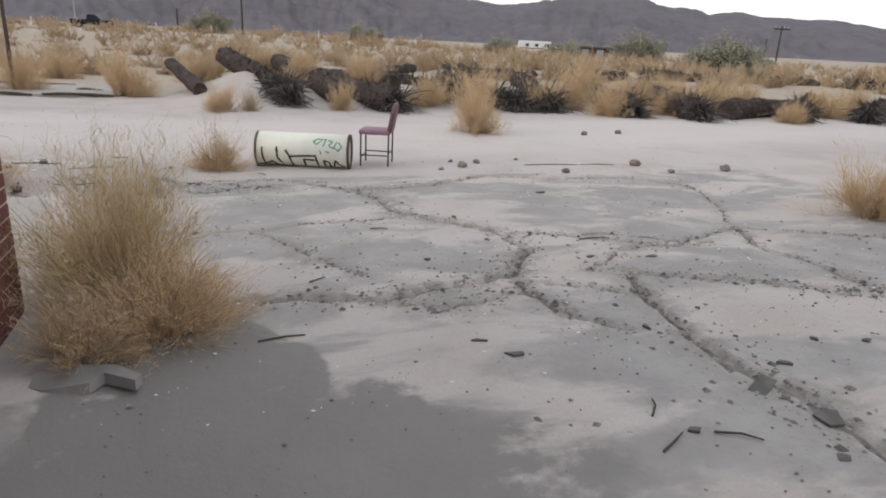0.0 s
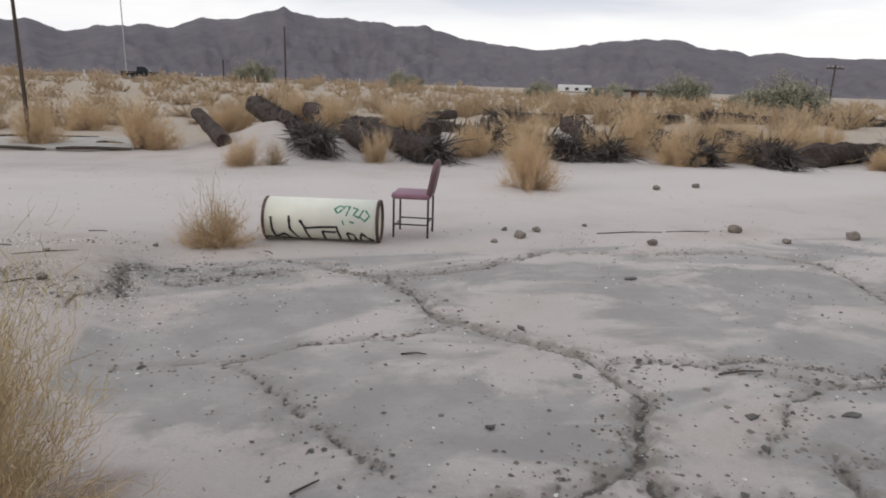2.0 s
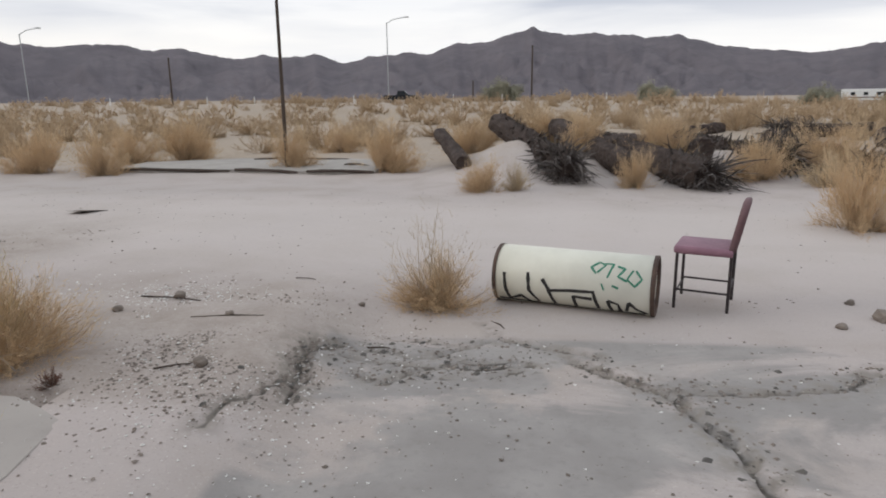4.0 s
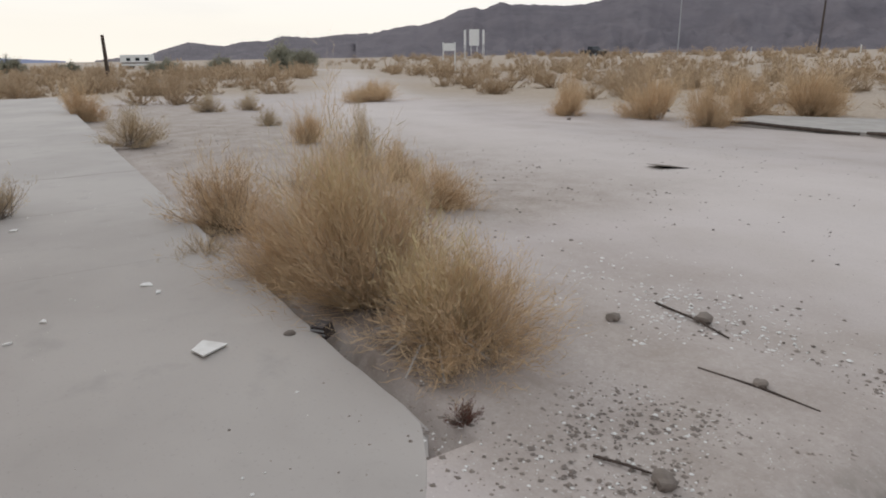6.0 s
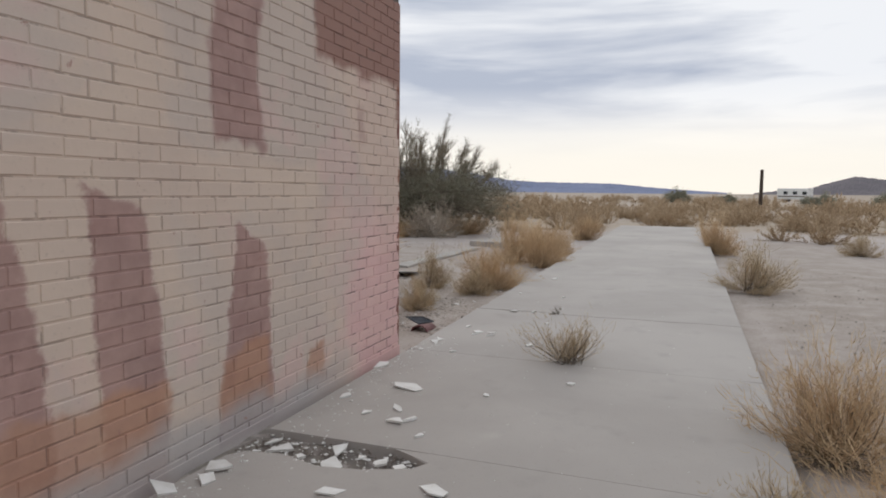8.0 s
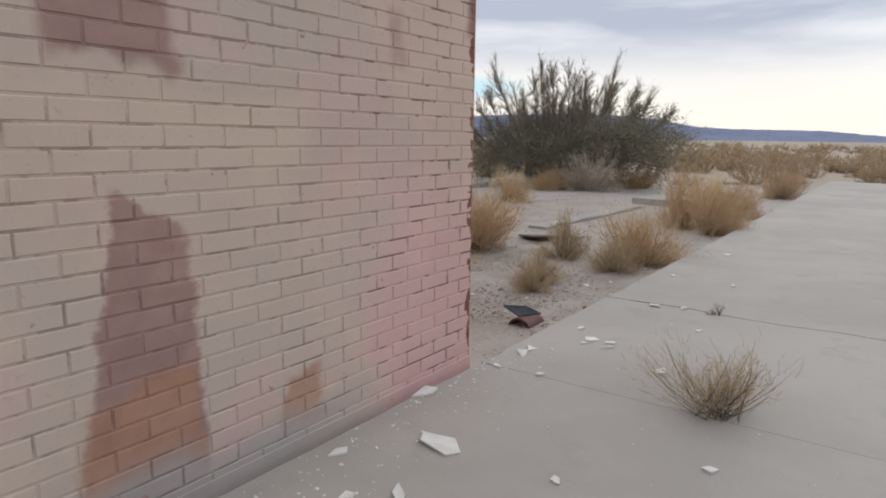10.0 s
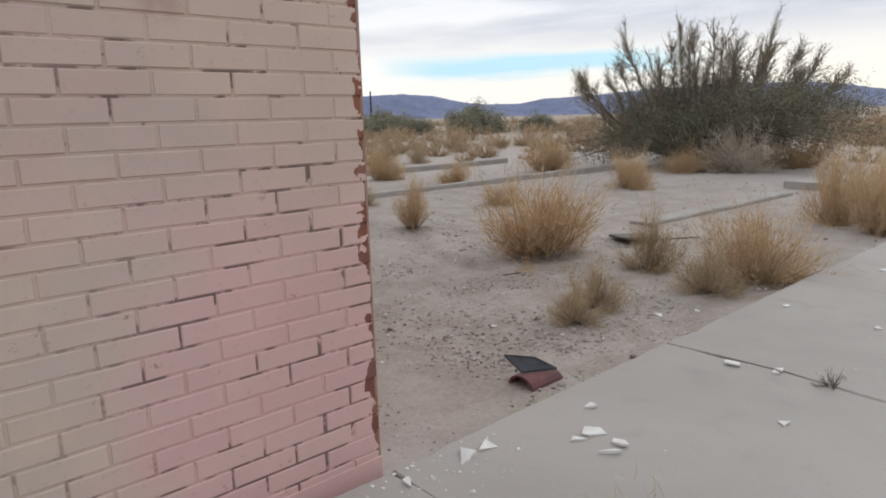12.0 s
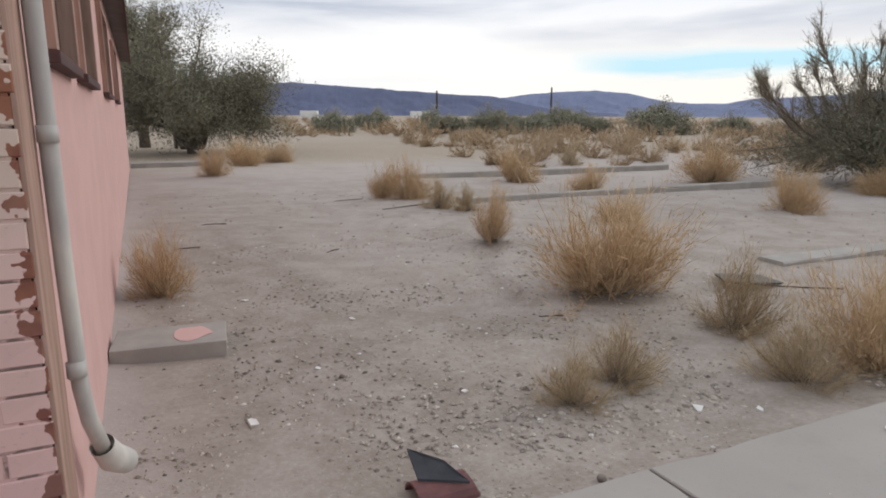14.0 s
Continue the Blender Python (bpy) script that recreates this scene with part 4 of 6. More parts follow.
# ---- dry desert bushes ----
def ribbons(base, tip, bend, width, segs):
    """Thin tapered blades from base to tip: arrays (n,3); returns verts, faces, growth."""
    n = len(base)
    d = tip - base
    side = np.cross(d, np.random.default_rng(n).normal(size=(n, 3)))
    side /= np.linalg.norm(side, axis=1, keepdims=True) + 1e-9
    vs, gs = [], []
    for k in range(segs):
        t = k / segs
        c = base + d * t + bend * (t * (1 - t) * 4)
        w = (width * (1 - 0.75 * t))[:, None] * side * 0.5
        vs += [c - w, c + w]
    vs.append(tip)
    per = 2 * segs + 1
    V = np.stack(vs, 1).reshape(-1, 3)
    off = np.arange(n)[:, None] * per
    faces = []
    for k in range(segs - 1):
        faces.append(np.stack([off[:, 0] + 2 * k, off[:, 0] + 2 * k + 1, off[:, 0] + 2 * k + 3], 1))
        faces.append(np.stack([off[:, 0] + 2 * k, off[:, 0] + 2 * k + 3, off[:, 0] + 2 * k + 2], 1))
    k = segs - 1
    faces.append(np.stack([off[:, 0] + 2 * k, off[:, 0] + 2 * k + 1, off[:, 0] + 2 * k + 2], 1))
    return V, np.concatenate(faces)


def tri_mesh(name, V, F, grow, material):
    me = bpy.data.meshes.new(name)
    me.vertices.add(len(V))
    me.vertices.foreach_set("co", V.astype(np.float32).ravel())
    me.loops.add(F.size)
    me.loops.foreach_set("vertex_index", F.astype(np.int32).ravel())
    me.polygons.add(len(F))
    me.polygons.foreach_set("loop_start", np.arange(0, F.size, 3, dtype=np.int32))
    at = me.attributes.new("grow", "FLOAT", "POINT")
    at.data.foreach_set("value", np.clip(grow, 0, 1).astype(np.float32))
    me.update(calc_edges=True)
    me.materials.append(material)
    return me


def bush_parts(seed, r, h, stems, twigs, width, segs=2, spread=1.0, sweep=0.0):
    """Brooms of stems out of one root, with a haze of fine twigs towards their ends and gaps between them."""
    g = np.random.default_rng(seed)
    nc = 6 + seed % 4
    caz = np.arange(nc) * 2 * np.pi / nc + g.uniform(-0.5, 0.5, nc)
    cpol = np.arccos(1 - g.uniform(0.12, 1.0, nc) * (0.80 if spread >= 1 else 0.36))
    cpol[:2] *= 0.35
    cdir = np.stack([np.sin(cpol) * np.cos(caz), np.sin(cpol) * np.sin(caz), np.cos(cpol)], 1)
    csize = g.uniform(0.72, 1.10, nc)
    broom = g.integers(0, nc, stems)
    d = cdir[broom] + g.normal(0, 0.36 if spread >= 1 else 0.2, (stems, 3))
    d[:, 2] = np.abs(d[:, 2]) + 0.04
    d /= np.linalg.norm(d, axis=1, keepdims=True)
    ln = csize[broom] * g.uniform(0.55, 1.0, stems)
    ln[g.random(stems) < 0.06] *= 1.22
    tip = d * np.array([r, r, h]) * ln[:, None]
    tip[:, 0] += sweep * tip[:, 2]
    base = g.normal(0, 0.09 * r, (stems, 3)) * [1, 1, 0]
    bend = np.stack([d[:, 0] * 0.07 * r, d[:, 1] * 0.07 * r, -0.05 * h * np.hypot(d[:, 0], d[:, 1])], 1) + g.normal(0, 0.02 * r, (stems, 3))
    SV, SF = ribbons(base, tip, bend, np.full(stems, width * 1.7) * g.uniform(0.6, 1.5, stems), 4)
    own = g.integers(0, stems, twigs)
    t = 0.14 + 0.86 * g.random(twigs) ** 0.8
    b0 = base[own] + (tip - base)[own] * t[:, None] + bend[own] * (t * (1 - t) * 4)[:, None] + g.normal(0, 0.055 * r, (twigs, 3)) * t[:, None]
    b0[:, 2] = np.maximum(b0[:, 2], 0.004)
    dirn = (tip - base)[own]
    dirn = dirn / (np.linalg.norm(dirn, axis=1, keepdims=True) + 1e-9)
    dirn = dirn * 0.75 + g.normal(0, 0.40, (twigs, 3)) + [0, 0, 0.26]
    dirn /= np.linalg.norm(dirn, axis=1, keepdims=True)
    tl = g.uniform(0.06, 0.26, twigs) * (r + h) * 0.5 * (1.15 - 0.45 * t)
    b1 = b0 + dirn * tl[:, None]
    b1[:, 2] = np.maximum(b1[:, 2], 0.005)
    TV, TF = ribbons(b0, b1, g.normal(0, 0.03, (twigs, 3)) * tl[:, None] * 4, width * g.uniform(0.6, 1.4, twigs), segs)
    fit_xy = (0.74 if spread >= 1 else 0.64) * r / np.percentile(np.hypot(TV[:, 0], TV[:, 1]), 97)
    fit_z = 0.68 * h / np.percentile(TV[:, 2], 97)
    k = np.array([fit_xy, fit_xy, fit_z])
    return SV * k, SF, TV * k, TF, h


def bush_thing(seed, r, h, stems, twigs, width, material, stem_material, segs=2, spread=1.0, sweep=0.0, shape=None):
    SV, SF, TV, TF, hh = bush_parts(seed, r, h, stems, twigs, width, segs, spread, sweep)
    ob = empty("bush")
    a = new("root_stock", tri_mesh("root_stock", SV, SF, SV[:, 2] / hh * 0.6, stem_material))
    # twigs get darker towards the heart and foot of the bush
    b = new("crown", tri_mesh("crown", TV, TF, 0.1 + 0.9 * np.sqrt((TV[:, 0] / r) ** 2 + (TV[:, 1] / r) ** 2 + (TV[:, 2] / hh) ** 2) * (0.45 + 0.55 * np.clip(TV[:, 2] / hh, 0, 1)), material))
    a.parent = b.parent = ob
    return ob


TAN = "rounded dry tan desert bush with fine brittle twigs"
PALE = "small pale straw-coloured dry bush in the sand"


def set_bush(ob, x, y, s=1.0, turn=0.0, label=TAN, z=None, flat=1.0, group=""):
    zz = ground_z(x, y) - 0.012 if z is None else z
    ob.matrix_world = Matrix.Translation((x, y, zz)) @ Matrix.Rotation(turn, 4, "Z") @ Matrix.Diagonal((s, s, s * flat, 1))
    return tagged(ob, label, "bush", group)


USED = set()


def put_bush(src, x, y, s=1.0, turn=0.0, label=TAN, z=None, flat=1.0, group=""):
    """The first bush of a kind is the pattern itself, the others are copies of it."""
    ob = copy_thing(src, Matrix()) if src.name in USED else src
    USED.add(src.name)
    ob.scale = (1, 1, 1)
    return set_bush(ob, x, y, s, turn, label, z, flat, group)


rb = random.Random(11)
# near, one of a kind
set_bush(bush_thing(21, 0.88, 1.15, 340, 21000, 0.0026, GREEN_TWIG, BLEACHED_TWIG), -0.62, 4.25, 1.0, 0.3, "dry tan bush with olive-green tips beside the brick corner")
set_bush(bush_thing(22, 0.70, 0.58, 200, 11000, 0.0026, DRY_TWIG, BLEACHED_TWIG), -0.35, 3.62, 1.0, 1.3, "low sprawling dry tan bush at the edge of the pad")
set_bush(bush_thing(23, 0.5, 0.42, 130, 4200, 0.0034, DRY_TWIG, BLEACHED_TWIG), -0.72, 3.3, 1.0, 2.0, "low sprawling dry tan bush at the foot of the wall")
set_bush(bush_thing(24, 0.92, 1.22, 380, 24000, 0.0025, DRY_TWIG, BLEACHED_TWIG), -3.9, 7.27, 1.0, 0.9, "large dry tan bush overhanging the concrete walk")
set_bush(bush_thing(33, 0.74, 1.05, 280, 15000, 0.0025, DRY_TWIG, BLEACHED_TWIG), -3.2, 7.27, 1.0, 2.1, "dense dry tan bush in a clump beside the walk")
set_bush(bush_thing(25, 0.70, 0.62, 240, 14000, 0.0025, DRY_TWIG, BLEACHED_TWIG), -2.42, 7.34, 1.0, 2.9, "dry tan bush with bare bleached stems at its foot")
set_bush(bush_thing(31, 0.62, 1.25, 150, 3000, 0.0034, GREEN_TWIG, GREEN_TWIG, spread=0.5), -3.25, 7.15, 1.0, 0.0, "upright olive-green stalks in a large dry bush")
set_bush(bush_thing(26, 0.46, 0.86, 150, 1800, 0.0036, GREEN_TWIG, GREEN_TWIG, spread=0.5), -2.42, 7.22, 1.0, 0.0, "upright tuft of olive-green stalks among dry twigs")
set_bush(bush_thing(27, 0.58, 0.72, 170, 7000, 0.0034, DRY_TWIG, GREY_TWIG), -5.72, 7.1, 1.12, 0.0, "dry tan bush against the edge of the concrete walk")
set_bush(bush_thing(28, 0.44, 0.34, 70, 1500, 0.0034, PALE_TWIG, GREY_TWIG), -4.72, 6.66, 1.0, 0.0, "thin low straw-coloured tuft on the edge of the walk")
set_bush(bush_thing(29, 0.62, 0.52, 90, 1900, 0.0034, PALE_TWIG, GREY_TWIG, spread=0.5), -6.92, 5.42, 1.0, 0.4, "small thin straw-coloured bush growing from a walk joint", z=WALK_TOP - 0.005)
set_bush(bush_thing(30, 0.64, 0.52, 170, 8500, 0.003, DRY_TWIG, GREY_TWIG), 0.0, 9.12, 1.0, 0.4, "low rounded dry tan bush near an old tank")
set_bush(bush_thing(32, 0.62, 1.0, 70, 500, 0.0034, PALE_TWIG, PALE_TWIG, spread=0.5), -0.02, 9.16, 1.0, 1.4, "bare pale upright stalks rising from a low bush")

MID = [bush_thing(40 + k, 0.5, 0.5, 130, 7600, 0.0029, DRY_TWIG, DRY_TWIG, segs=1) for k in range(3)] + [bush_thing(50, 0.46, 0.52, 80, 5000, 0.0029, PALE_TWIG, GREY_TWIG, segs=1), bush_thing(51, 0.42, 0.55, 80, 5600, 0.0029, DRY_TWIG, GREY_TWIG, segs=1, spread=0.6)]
# x, y, half width, height, kind
PLACED = [
    (5.0, 12.5, 0.62, 1.0, 1), (6.85, 5.05, 0.55, 0.62, 0), (0.15, 15.95, 0.5, 0.55, 2), (0.7, 15.9, 0.3, 0.45, 3), (-2.28, 19.4, 0.75, 1.05, 0), (-4.8, 20.0, 0.72, 1.0, 1),
    (-4.95, 25.6, 0.75, 0.9, 2), (-9.1, 18.6, 0.65, 0.95, 1), (-10.0, 21.4, 0.8, 1.0, 2), (-8.9, 22.6, 0.9, 1.2, 0), (-11.1, 19.2, 0.8, 1.05, 0), (-13.4, 18.6, 0.5, 1.05, 4), (-12.9, 18.1, 0.55, 0.75, 1),
    (3.06, 16.7, 0.42, 0.7, 2), (8.8, 17.0, 0.7, 0.8, 0), (10.3, 15.9, 0.7, 0.85, 1), (12.9, 16.2, 0.8, 0.9, 2), (14.6, 16.9, 0.9, 1.0, 0), (12.0, 17.6, 1.0, 1.0, 1), (7.2, 18.0, 0.8, 1.0, 2), (5.6, 17.6, 0.7, 0.8, 0), (2.3, 19.2, 0.6, 0.8, 1), (4.0, 18.9, 0.7, 0.9, 2), (6.6, 16.7, 0.5, 0.55, 3), (9.9, 17.6, 0.75, 0.95, 1), (11.2, 18.9, 0.8, 1.0, 0), (13.8, 18.2, 0.8, 1.0, 2), (16.4, 17.4, 0.8, 0.95, 1), (18.4, 16.2, 0.8, 0.9, 0), (20.6, 16.9, 0.9, 1.0, 2), (1.6, 21.5, 0.7, 0.8, 0), (-0.4, 22.6, 0.8, 0.9, 2), (15.6, 14.6, 0.55, 0.6, 1),
    (-6.6, 9.35, 0.42, 0.42, 4), (-5.3, 9.0, 0.42, 0.42, 1), (-7.75, 9.45, 0.3, 0.75, 3), (-10.85, 9.9, 0.36, 0.55, 0), (-14.7, 10.5, 0.35, 0.35, 3),
    (-12.45, 7.3, 0.62, 0.6, 3), (-20.5, 7.25, 0.6, 0.95, 0), (-21.5, 10.9, 0.6, 0.55, 3), (-21.5, 12.2, 0.5, 0.5, 3), (-21.7, 16.8, 1.0, 0.55, 0), (-23.2, 17.5, 1.0, 0.7, 1),
    (-11.4, 3.5, 0.62, 0.66, 1), (-10.75, 3.45, 0.34, 0.42, 3), (-14.7, 3.6, 0.5, 0.85, 0), (-15.4, 2.9, 0.5, 1.0, 1), (-17.8, 3.3, 0.65, 0.8, 2), (-19.5, 2.6, 0.6, 0.7, 0), (-24.0, 3.4, 0.7, 0.8, 1),
    (-11.0, 1.3, 0.8, 0.85, 0), (-11.2, 2.55, 0.36, 0.55, 3), (-9.3, 3.12, 0.24, 0.3, 3), (-9.72, 2.95, 0.3, 0.34, 3), (-11.2, -1.25, 0.40, 0.62, 4), (-11.9, -4.5, 0.38, 0.5, 3), (-12.2, -3.9, 0.3, 0.42, 3), (-12.0, -6.2, 0.55, 0.75, 1), (-11.65, -6.6, 0.4, 0.6, 0),
    (-13.9, -2.0, 0.42, 0.42, 2), (-16.3, -5.9, 0.5, 0.55, 1), (-15.9, -8.5, 0.6, 0.85, 0), (-17.6, -1.85, 0.62, 0.75, 2), (-20.7, -6.6, 0.95, 0.95, 0), (-20.9, -13.0, 0.6, 0.7, 3), (-7.25, -0.25, 0.34, 0.55, 1),
    (-9.0, -12.9, 0.55, 0.75, 1), (-10.4, -16.8, 0.9, 0.8, 0), (-11.6, -17.5, 0.7, 0.7, 2), (-22.2, -2.8, 0.9, 0.7, 0), (-25.0, -1.6, 1.0, 0.7, 2),
]
for k, (x, y, r, h, kind) in enumerate(PLACED):
    src = MID[kind]
    s = r / 0.345
    put_bush(src, x, y, s, rb.uniform(0, 6.28), (PALE if kind == 3 else TAN), flat=h / (0.40 * s) * 1.12)
def clear(x, y):
    if -8 < x < 9 and y < 14 and y > -20:
        return False
    mid_y = 12.2 + 0.004 * max(0, min(x + 2, 40)) ** 2 + 0.045 * max(0, min(-x - 5, 60)) + 0.40 * max(0, min(-x - 12, 80))
    if abs(y - mid_y) < 4.0:
        return False
    if 3.2 < y < 7.4 and x < 0 and x > -32:
        return False
    if -24 < x and -11 < y < 8 and x < 0:
        return False
    if x < 0 and 7 < y < 16 and x > -32:
        return vnoise(x, y, 0.31) > 0.75
    return vnoise(x, y, 0.13) > 0.22 and not (-18 < x < 9 and y < 19)


def scrub(n, ring, sizes, seed, stems, twigs, width, span=(0.0, 2 * math.pi)):
    """The uncounted bushes of the plain, joined."""
    g = random.Random(seed)
    kinds = [bush_parts(90 + seed + k, 0.5, 0.46, stems, twigs, width, 1) for k in range(5)]
    Vs, Fs, Gs, off = [], [], [], 0
    made = 0
    while made < n:
        a, d = g.uniform(*span), ring[0] + (ring[1] - ring[0]) * g.random() ** 0.75
        x, y = -4 + d * math.sin(a), 5 + d * math.cos(a)
        if not clear(x, y):
            continue
        SV, SF, TV, TF, hh = kinds[g.randrange(5)]
        V, F = (TV, TF) if stems < 18 else (np.concatenate([SV, TV]), np.concatenate([SF, TF + len(SV)]))
        s, t = g.uniform(*sizes), g.uniform(0, 6.28)
        c, sn = math.cos(t), math.sin(t)
        W = np.stack([(V[:, 0] * c - V[:, 1] * sn) * s, (V[:, 0] * sn + V[:, 1] * c) * s, V[:, 2] * s * g.uniform(0.75, 1.3)], 1)
        Gs.append(0.15 + 0.85 * np.clip(V[:, 2] / 0.5, 0, 1) * np.ones(len(V)))
        Vs.append(W + [x, y, ground_z(x, y) - 0.02])
        Fs.append(F + off)
        off += len(V)
        made += 1
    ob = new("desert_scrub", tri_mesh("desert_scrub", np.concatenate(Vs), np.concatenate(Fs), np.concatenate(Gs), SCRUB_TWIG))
    tagged(ob, "dry tan scrub spread over the desert plain", "scrub", kind="stuff")


scrub(330, (17, 44), (1.6, 3.0), 3, 20, 1150, 0.0085)
scrub(620, (34, 85), (1.6, 3.2), 5, 16, 380, 0.019)
scrub(300, (29, 75), (1.5, 3.2), 6, 16, 420, 0.017, (math.radians(232), math.radians(302)))
scrub(2100, (38, 180), (2.0, 4.0), 8, 16, 230, 0.03)


def ball_stuff(name, n, seed, where, size, material, label, category):
    """Little broken stones, joined."""
    g = np.random.default_rng(seed)
    P = where(g, n)
    shape = np.array([(1, 0, 0), (-1, 0, 0), (0, 1, 0), (0, -1, 0), (0, 0, 0.8), (0, 0, -0.6)], float)
    tri = np.array([(0, 2, 4), (2, 1, 4), (1, 3, 4), (3, 0, 4), (2, 0, 5), (1, 2, 5), (3, 1, 5), (0, 3, 5)])
    n = len(P)
    s = size[0] + (size[1] - size[0]) * g.random(n) ** 2.5
    V = shape[None] * g.uniform(0.55, 1.25, (n, 6, 1)) * s[:, None, None] * np.array([1, 1, 0.6])
    a = g.uniform(0, 6.28, n)
    c, sn = np.cos(a)[:, None], np.sin(a)[:, None]
    W = np.stack([V[..., 0] * c - V[..., 1] * sn, V[..., 0] * sn + V[..., 1] * c, V[..., 2]], -1)
    W += P[:, None]
    F = (tri[None] + np.arange(n)[:, None, None] * 6).reshape(-1, 3)
    ob = mesh_ob(name, W.reshape(-1, 3), F, material)
    return tagged(ob, label, category, kind="stuff")


# ---- trees and big shrubs ----
def tree_thing(name, seed, r, h, limbs, twigs, leaves, leaf, leaf_mat, limb_r=0.05, bare=0.0, trunk=0.0, twig_w=0.012, fuzz=0.012):
    """Tapered limbs from the foot, side branches on them, and a crown of many small leaves."""
    g = np.random.default_rng(seed)
    ob = empty(name)
    az = g.uniform(0, 2 * np.pi, limbs)
    pol = np.arccos(1 - g.random(limbs) ** 0.7 * 0.93)
    d = np.stack([np.sin(pol) * np.cos(az), np.sin(pol) * np.sin(az), np.cos(pol)], 1)
    lump = np.clip(0.82 + 0.5 * np.array([noise.noise(Vector((a * 1.6, b * 1.6, c * 1.6 + seed * 1.7))) for a, b, c in d]) + g.normal(0, 0.06, limbs), 0.5, 1.15)
    tip = d * np.array([r, r, h - trunk]) * lump[:, None] * 0.82 + [0, 0, trunk]
    base = g.normal(0, 0.04 * r, (limbs, 3)) * [1, 1, 0] + [0, 0, trunk]
    bend = np.stack([-d[:, 0] * 0.08 * r, -d[:, 1] * 0.08 * r, 0.14 * r * np.hypot(d[:, 0], d[:, 1])], 1)
    bm = bmesh.new()
    if trunk:
        add_tube(bm, [(0, 0, -0.05), (0.05 * r * 0.3, 0, trunk * 0.6), (0, 0.02 * r, trunk + 0.15)], [limb_r * 2.4, limb_r * 1.8, limb_r * 1.5], 8)
    for i in range(limbs):
        pts = [base[i] + (tip[i] - base[i]) * t + bend[i] * (t * (1 - t) * 4) + g.normal(0, 0.012 * r, 3) * (0 < t < 1) for t in (0, 0.3, 0.6, 1.0)]
        pts[0] = base[i] + np.array([0, 0, -0.04 if not trunk else 0.0])
        add_tube(bm, pts, [limb_r * q for q in (1.0, 0.7, 0.42, 0.12)], 5, cap=False)
    part("trunk", bm, BARK, ob, smooth=True)
    own = g.integers(0, limbs, twigs)
    t = 0.3 + 0.7 * g.random(twigs) ** 0.8
    b0 = base[own] + (tip - base)[own] * t[:, None] + bend[own] * (t * (1 - t) * 4)[:, None]
    dr = (tip - base)[own]
    dr = dr / np.linalg.norm(dr, axis=1, keepdims=True) * 0.7 + g.normal(0, 0.5, (twigs, 3)) + [0, 0, 0.25]
    dr /= np.linalg.norm(dr, axis=1, keepdims=True)
    ln = g.uniform(0.10, 0.30, twigs) * (r + h) * 0.5
    b1 = b0 + dr * ln[:, None]
    b1[:, 2] = np.maximum(b1[:, 2], 0.03)
    bd = g.normal(0, 0.05, (twigs, 3)) * ln[:, None]
    TV, TF = ribbons(b0, b1, bd, twig_w * g.uniform(0.5, 1.4, twigs), 2)
    tw = new("branch", tri_mesh("branch", TV, TF, TV[:, 2] / h, GREY_TWIG))
    tw.parent = ob
    # leaves in clumps along the twigs; the bare share of the top carries few
    own2 = g.integers(0, twigs, leaves)
    if bare:
        stay = (b1[own2][:, 2] / h < 1 - bare) | (g.random(leaves) < 0.22)
        own2 = own2[stay]
    n = len(own2)
    t2 = 0.15 + 0.85 * g.random(n)
    l0 = b0[own2] + (b1 - b0)[own2] * t2[:, None] + g.normal(0, fuzz * (r + h) * 0.5, (n, 3))
    l0[:, 2] = np.maximum(l0[:, 2], 0.03)
    ld = g.normal(0, 1, (n, 3)) + [0, 0, 0.3]
    ld *= (leaf * g.uniform(0.6, 1.5, n) / np.linalg.norm(ld, axis=1))[:, None]
    LV, LF = ribbons(l0, l0 + ld, ld * 0, leaf * 0.7 * g.uniform(0.6, 1.3, n), 1)
    # leaf colour is darker near the crown's centre and foot
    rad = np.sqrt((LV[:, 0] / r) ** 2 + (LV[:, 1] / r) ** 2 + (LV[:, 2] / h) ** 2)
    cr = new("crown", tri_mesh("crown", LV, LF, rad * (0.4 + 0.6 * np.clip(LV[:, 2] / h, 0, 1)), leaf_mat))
    cr.parent = ob
    return ob


def place(ob, x, y, label, category, turn=0.0, s=1.0, group=""):
    ob.matrix_world = Matrix.Translation((x, y, ground_z(x, y) - 0.03)) @ Matrix.Rotation(turn, 4, "Z") @ Matrix.Diagonal((s, s, s, 1))
    return tagged(ob, label, category, group)


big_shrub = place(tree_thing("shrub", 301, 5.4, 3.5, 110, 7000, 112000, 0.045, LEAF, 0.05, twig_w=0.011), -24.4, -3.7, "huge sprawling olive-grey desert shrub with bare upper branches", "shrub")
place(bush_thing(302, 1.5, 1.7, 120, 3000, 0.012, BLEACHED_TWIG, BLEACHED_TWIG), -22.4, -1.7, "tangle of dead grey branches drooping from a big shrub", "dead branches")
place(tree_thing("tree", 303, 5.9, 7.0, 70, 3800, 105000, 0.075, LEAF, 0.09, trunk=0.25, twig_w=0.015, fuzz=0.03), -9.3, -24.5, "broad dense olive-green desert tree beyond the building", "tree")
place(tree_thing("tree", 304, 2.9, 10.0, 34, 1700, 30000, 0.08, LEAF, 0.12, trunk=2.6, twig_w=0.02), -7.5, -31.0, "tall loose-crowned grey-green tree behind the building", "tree")


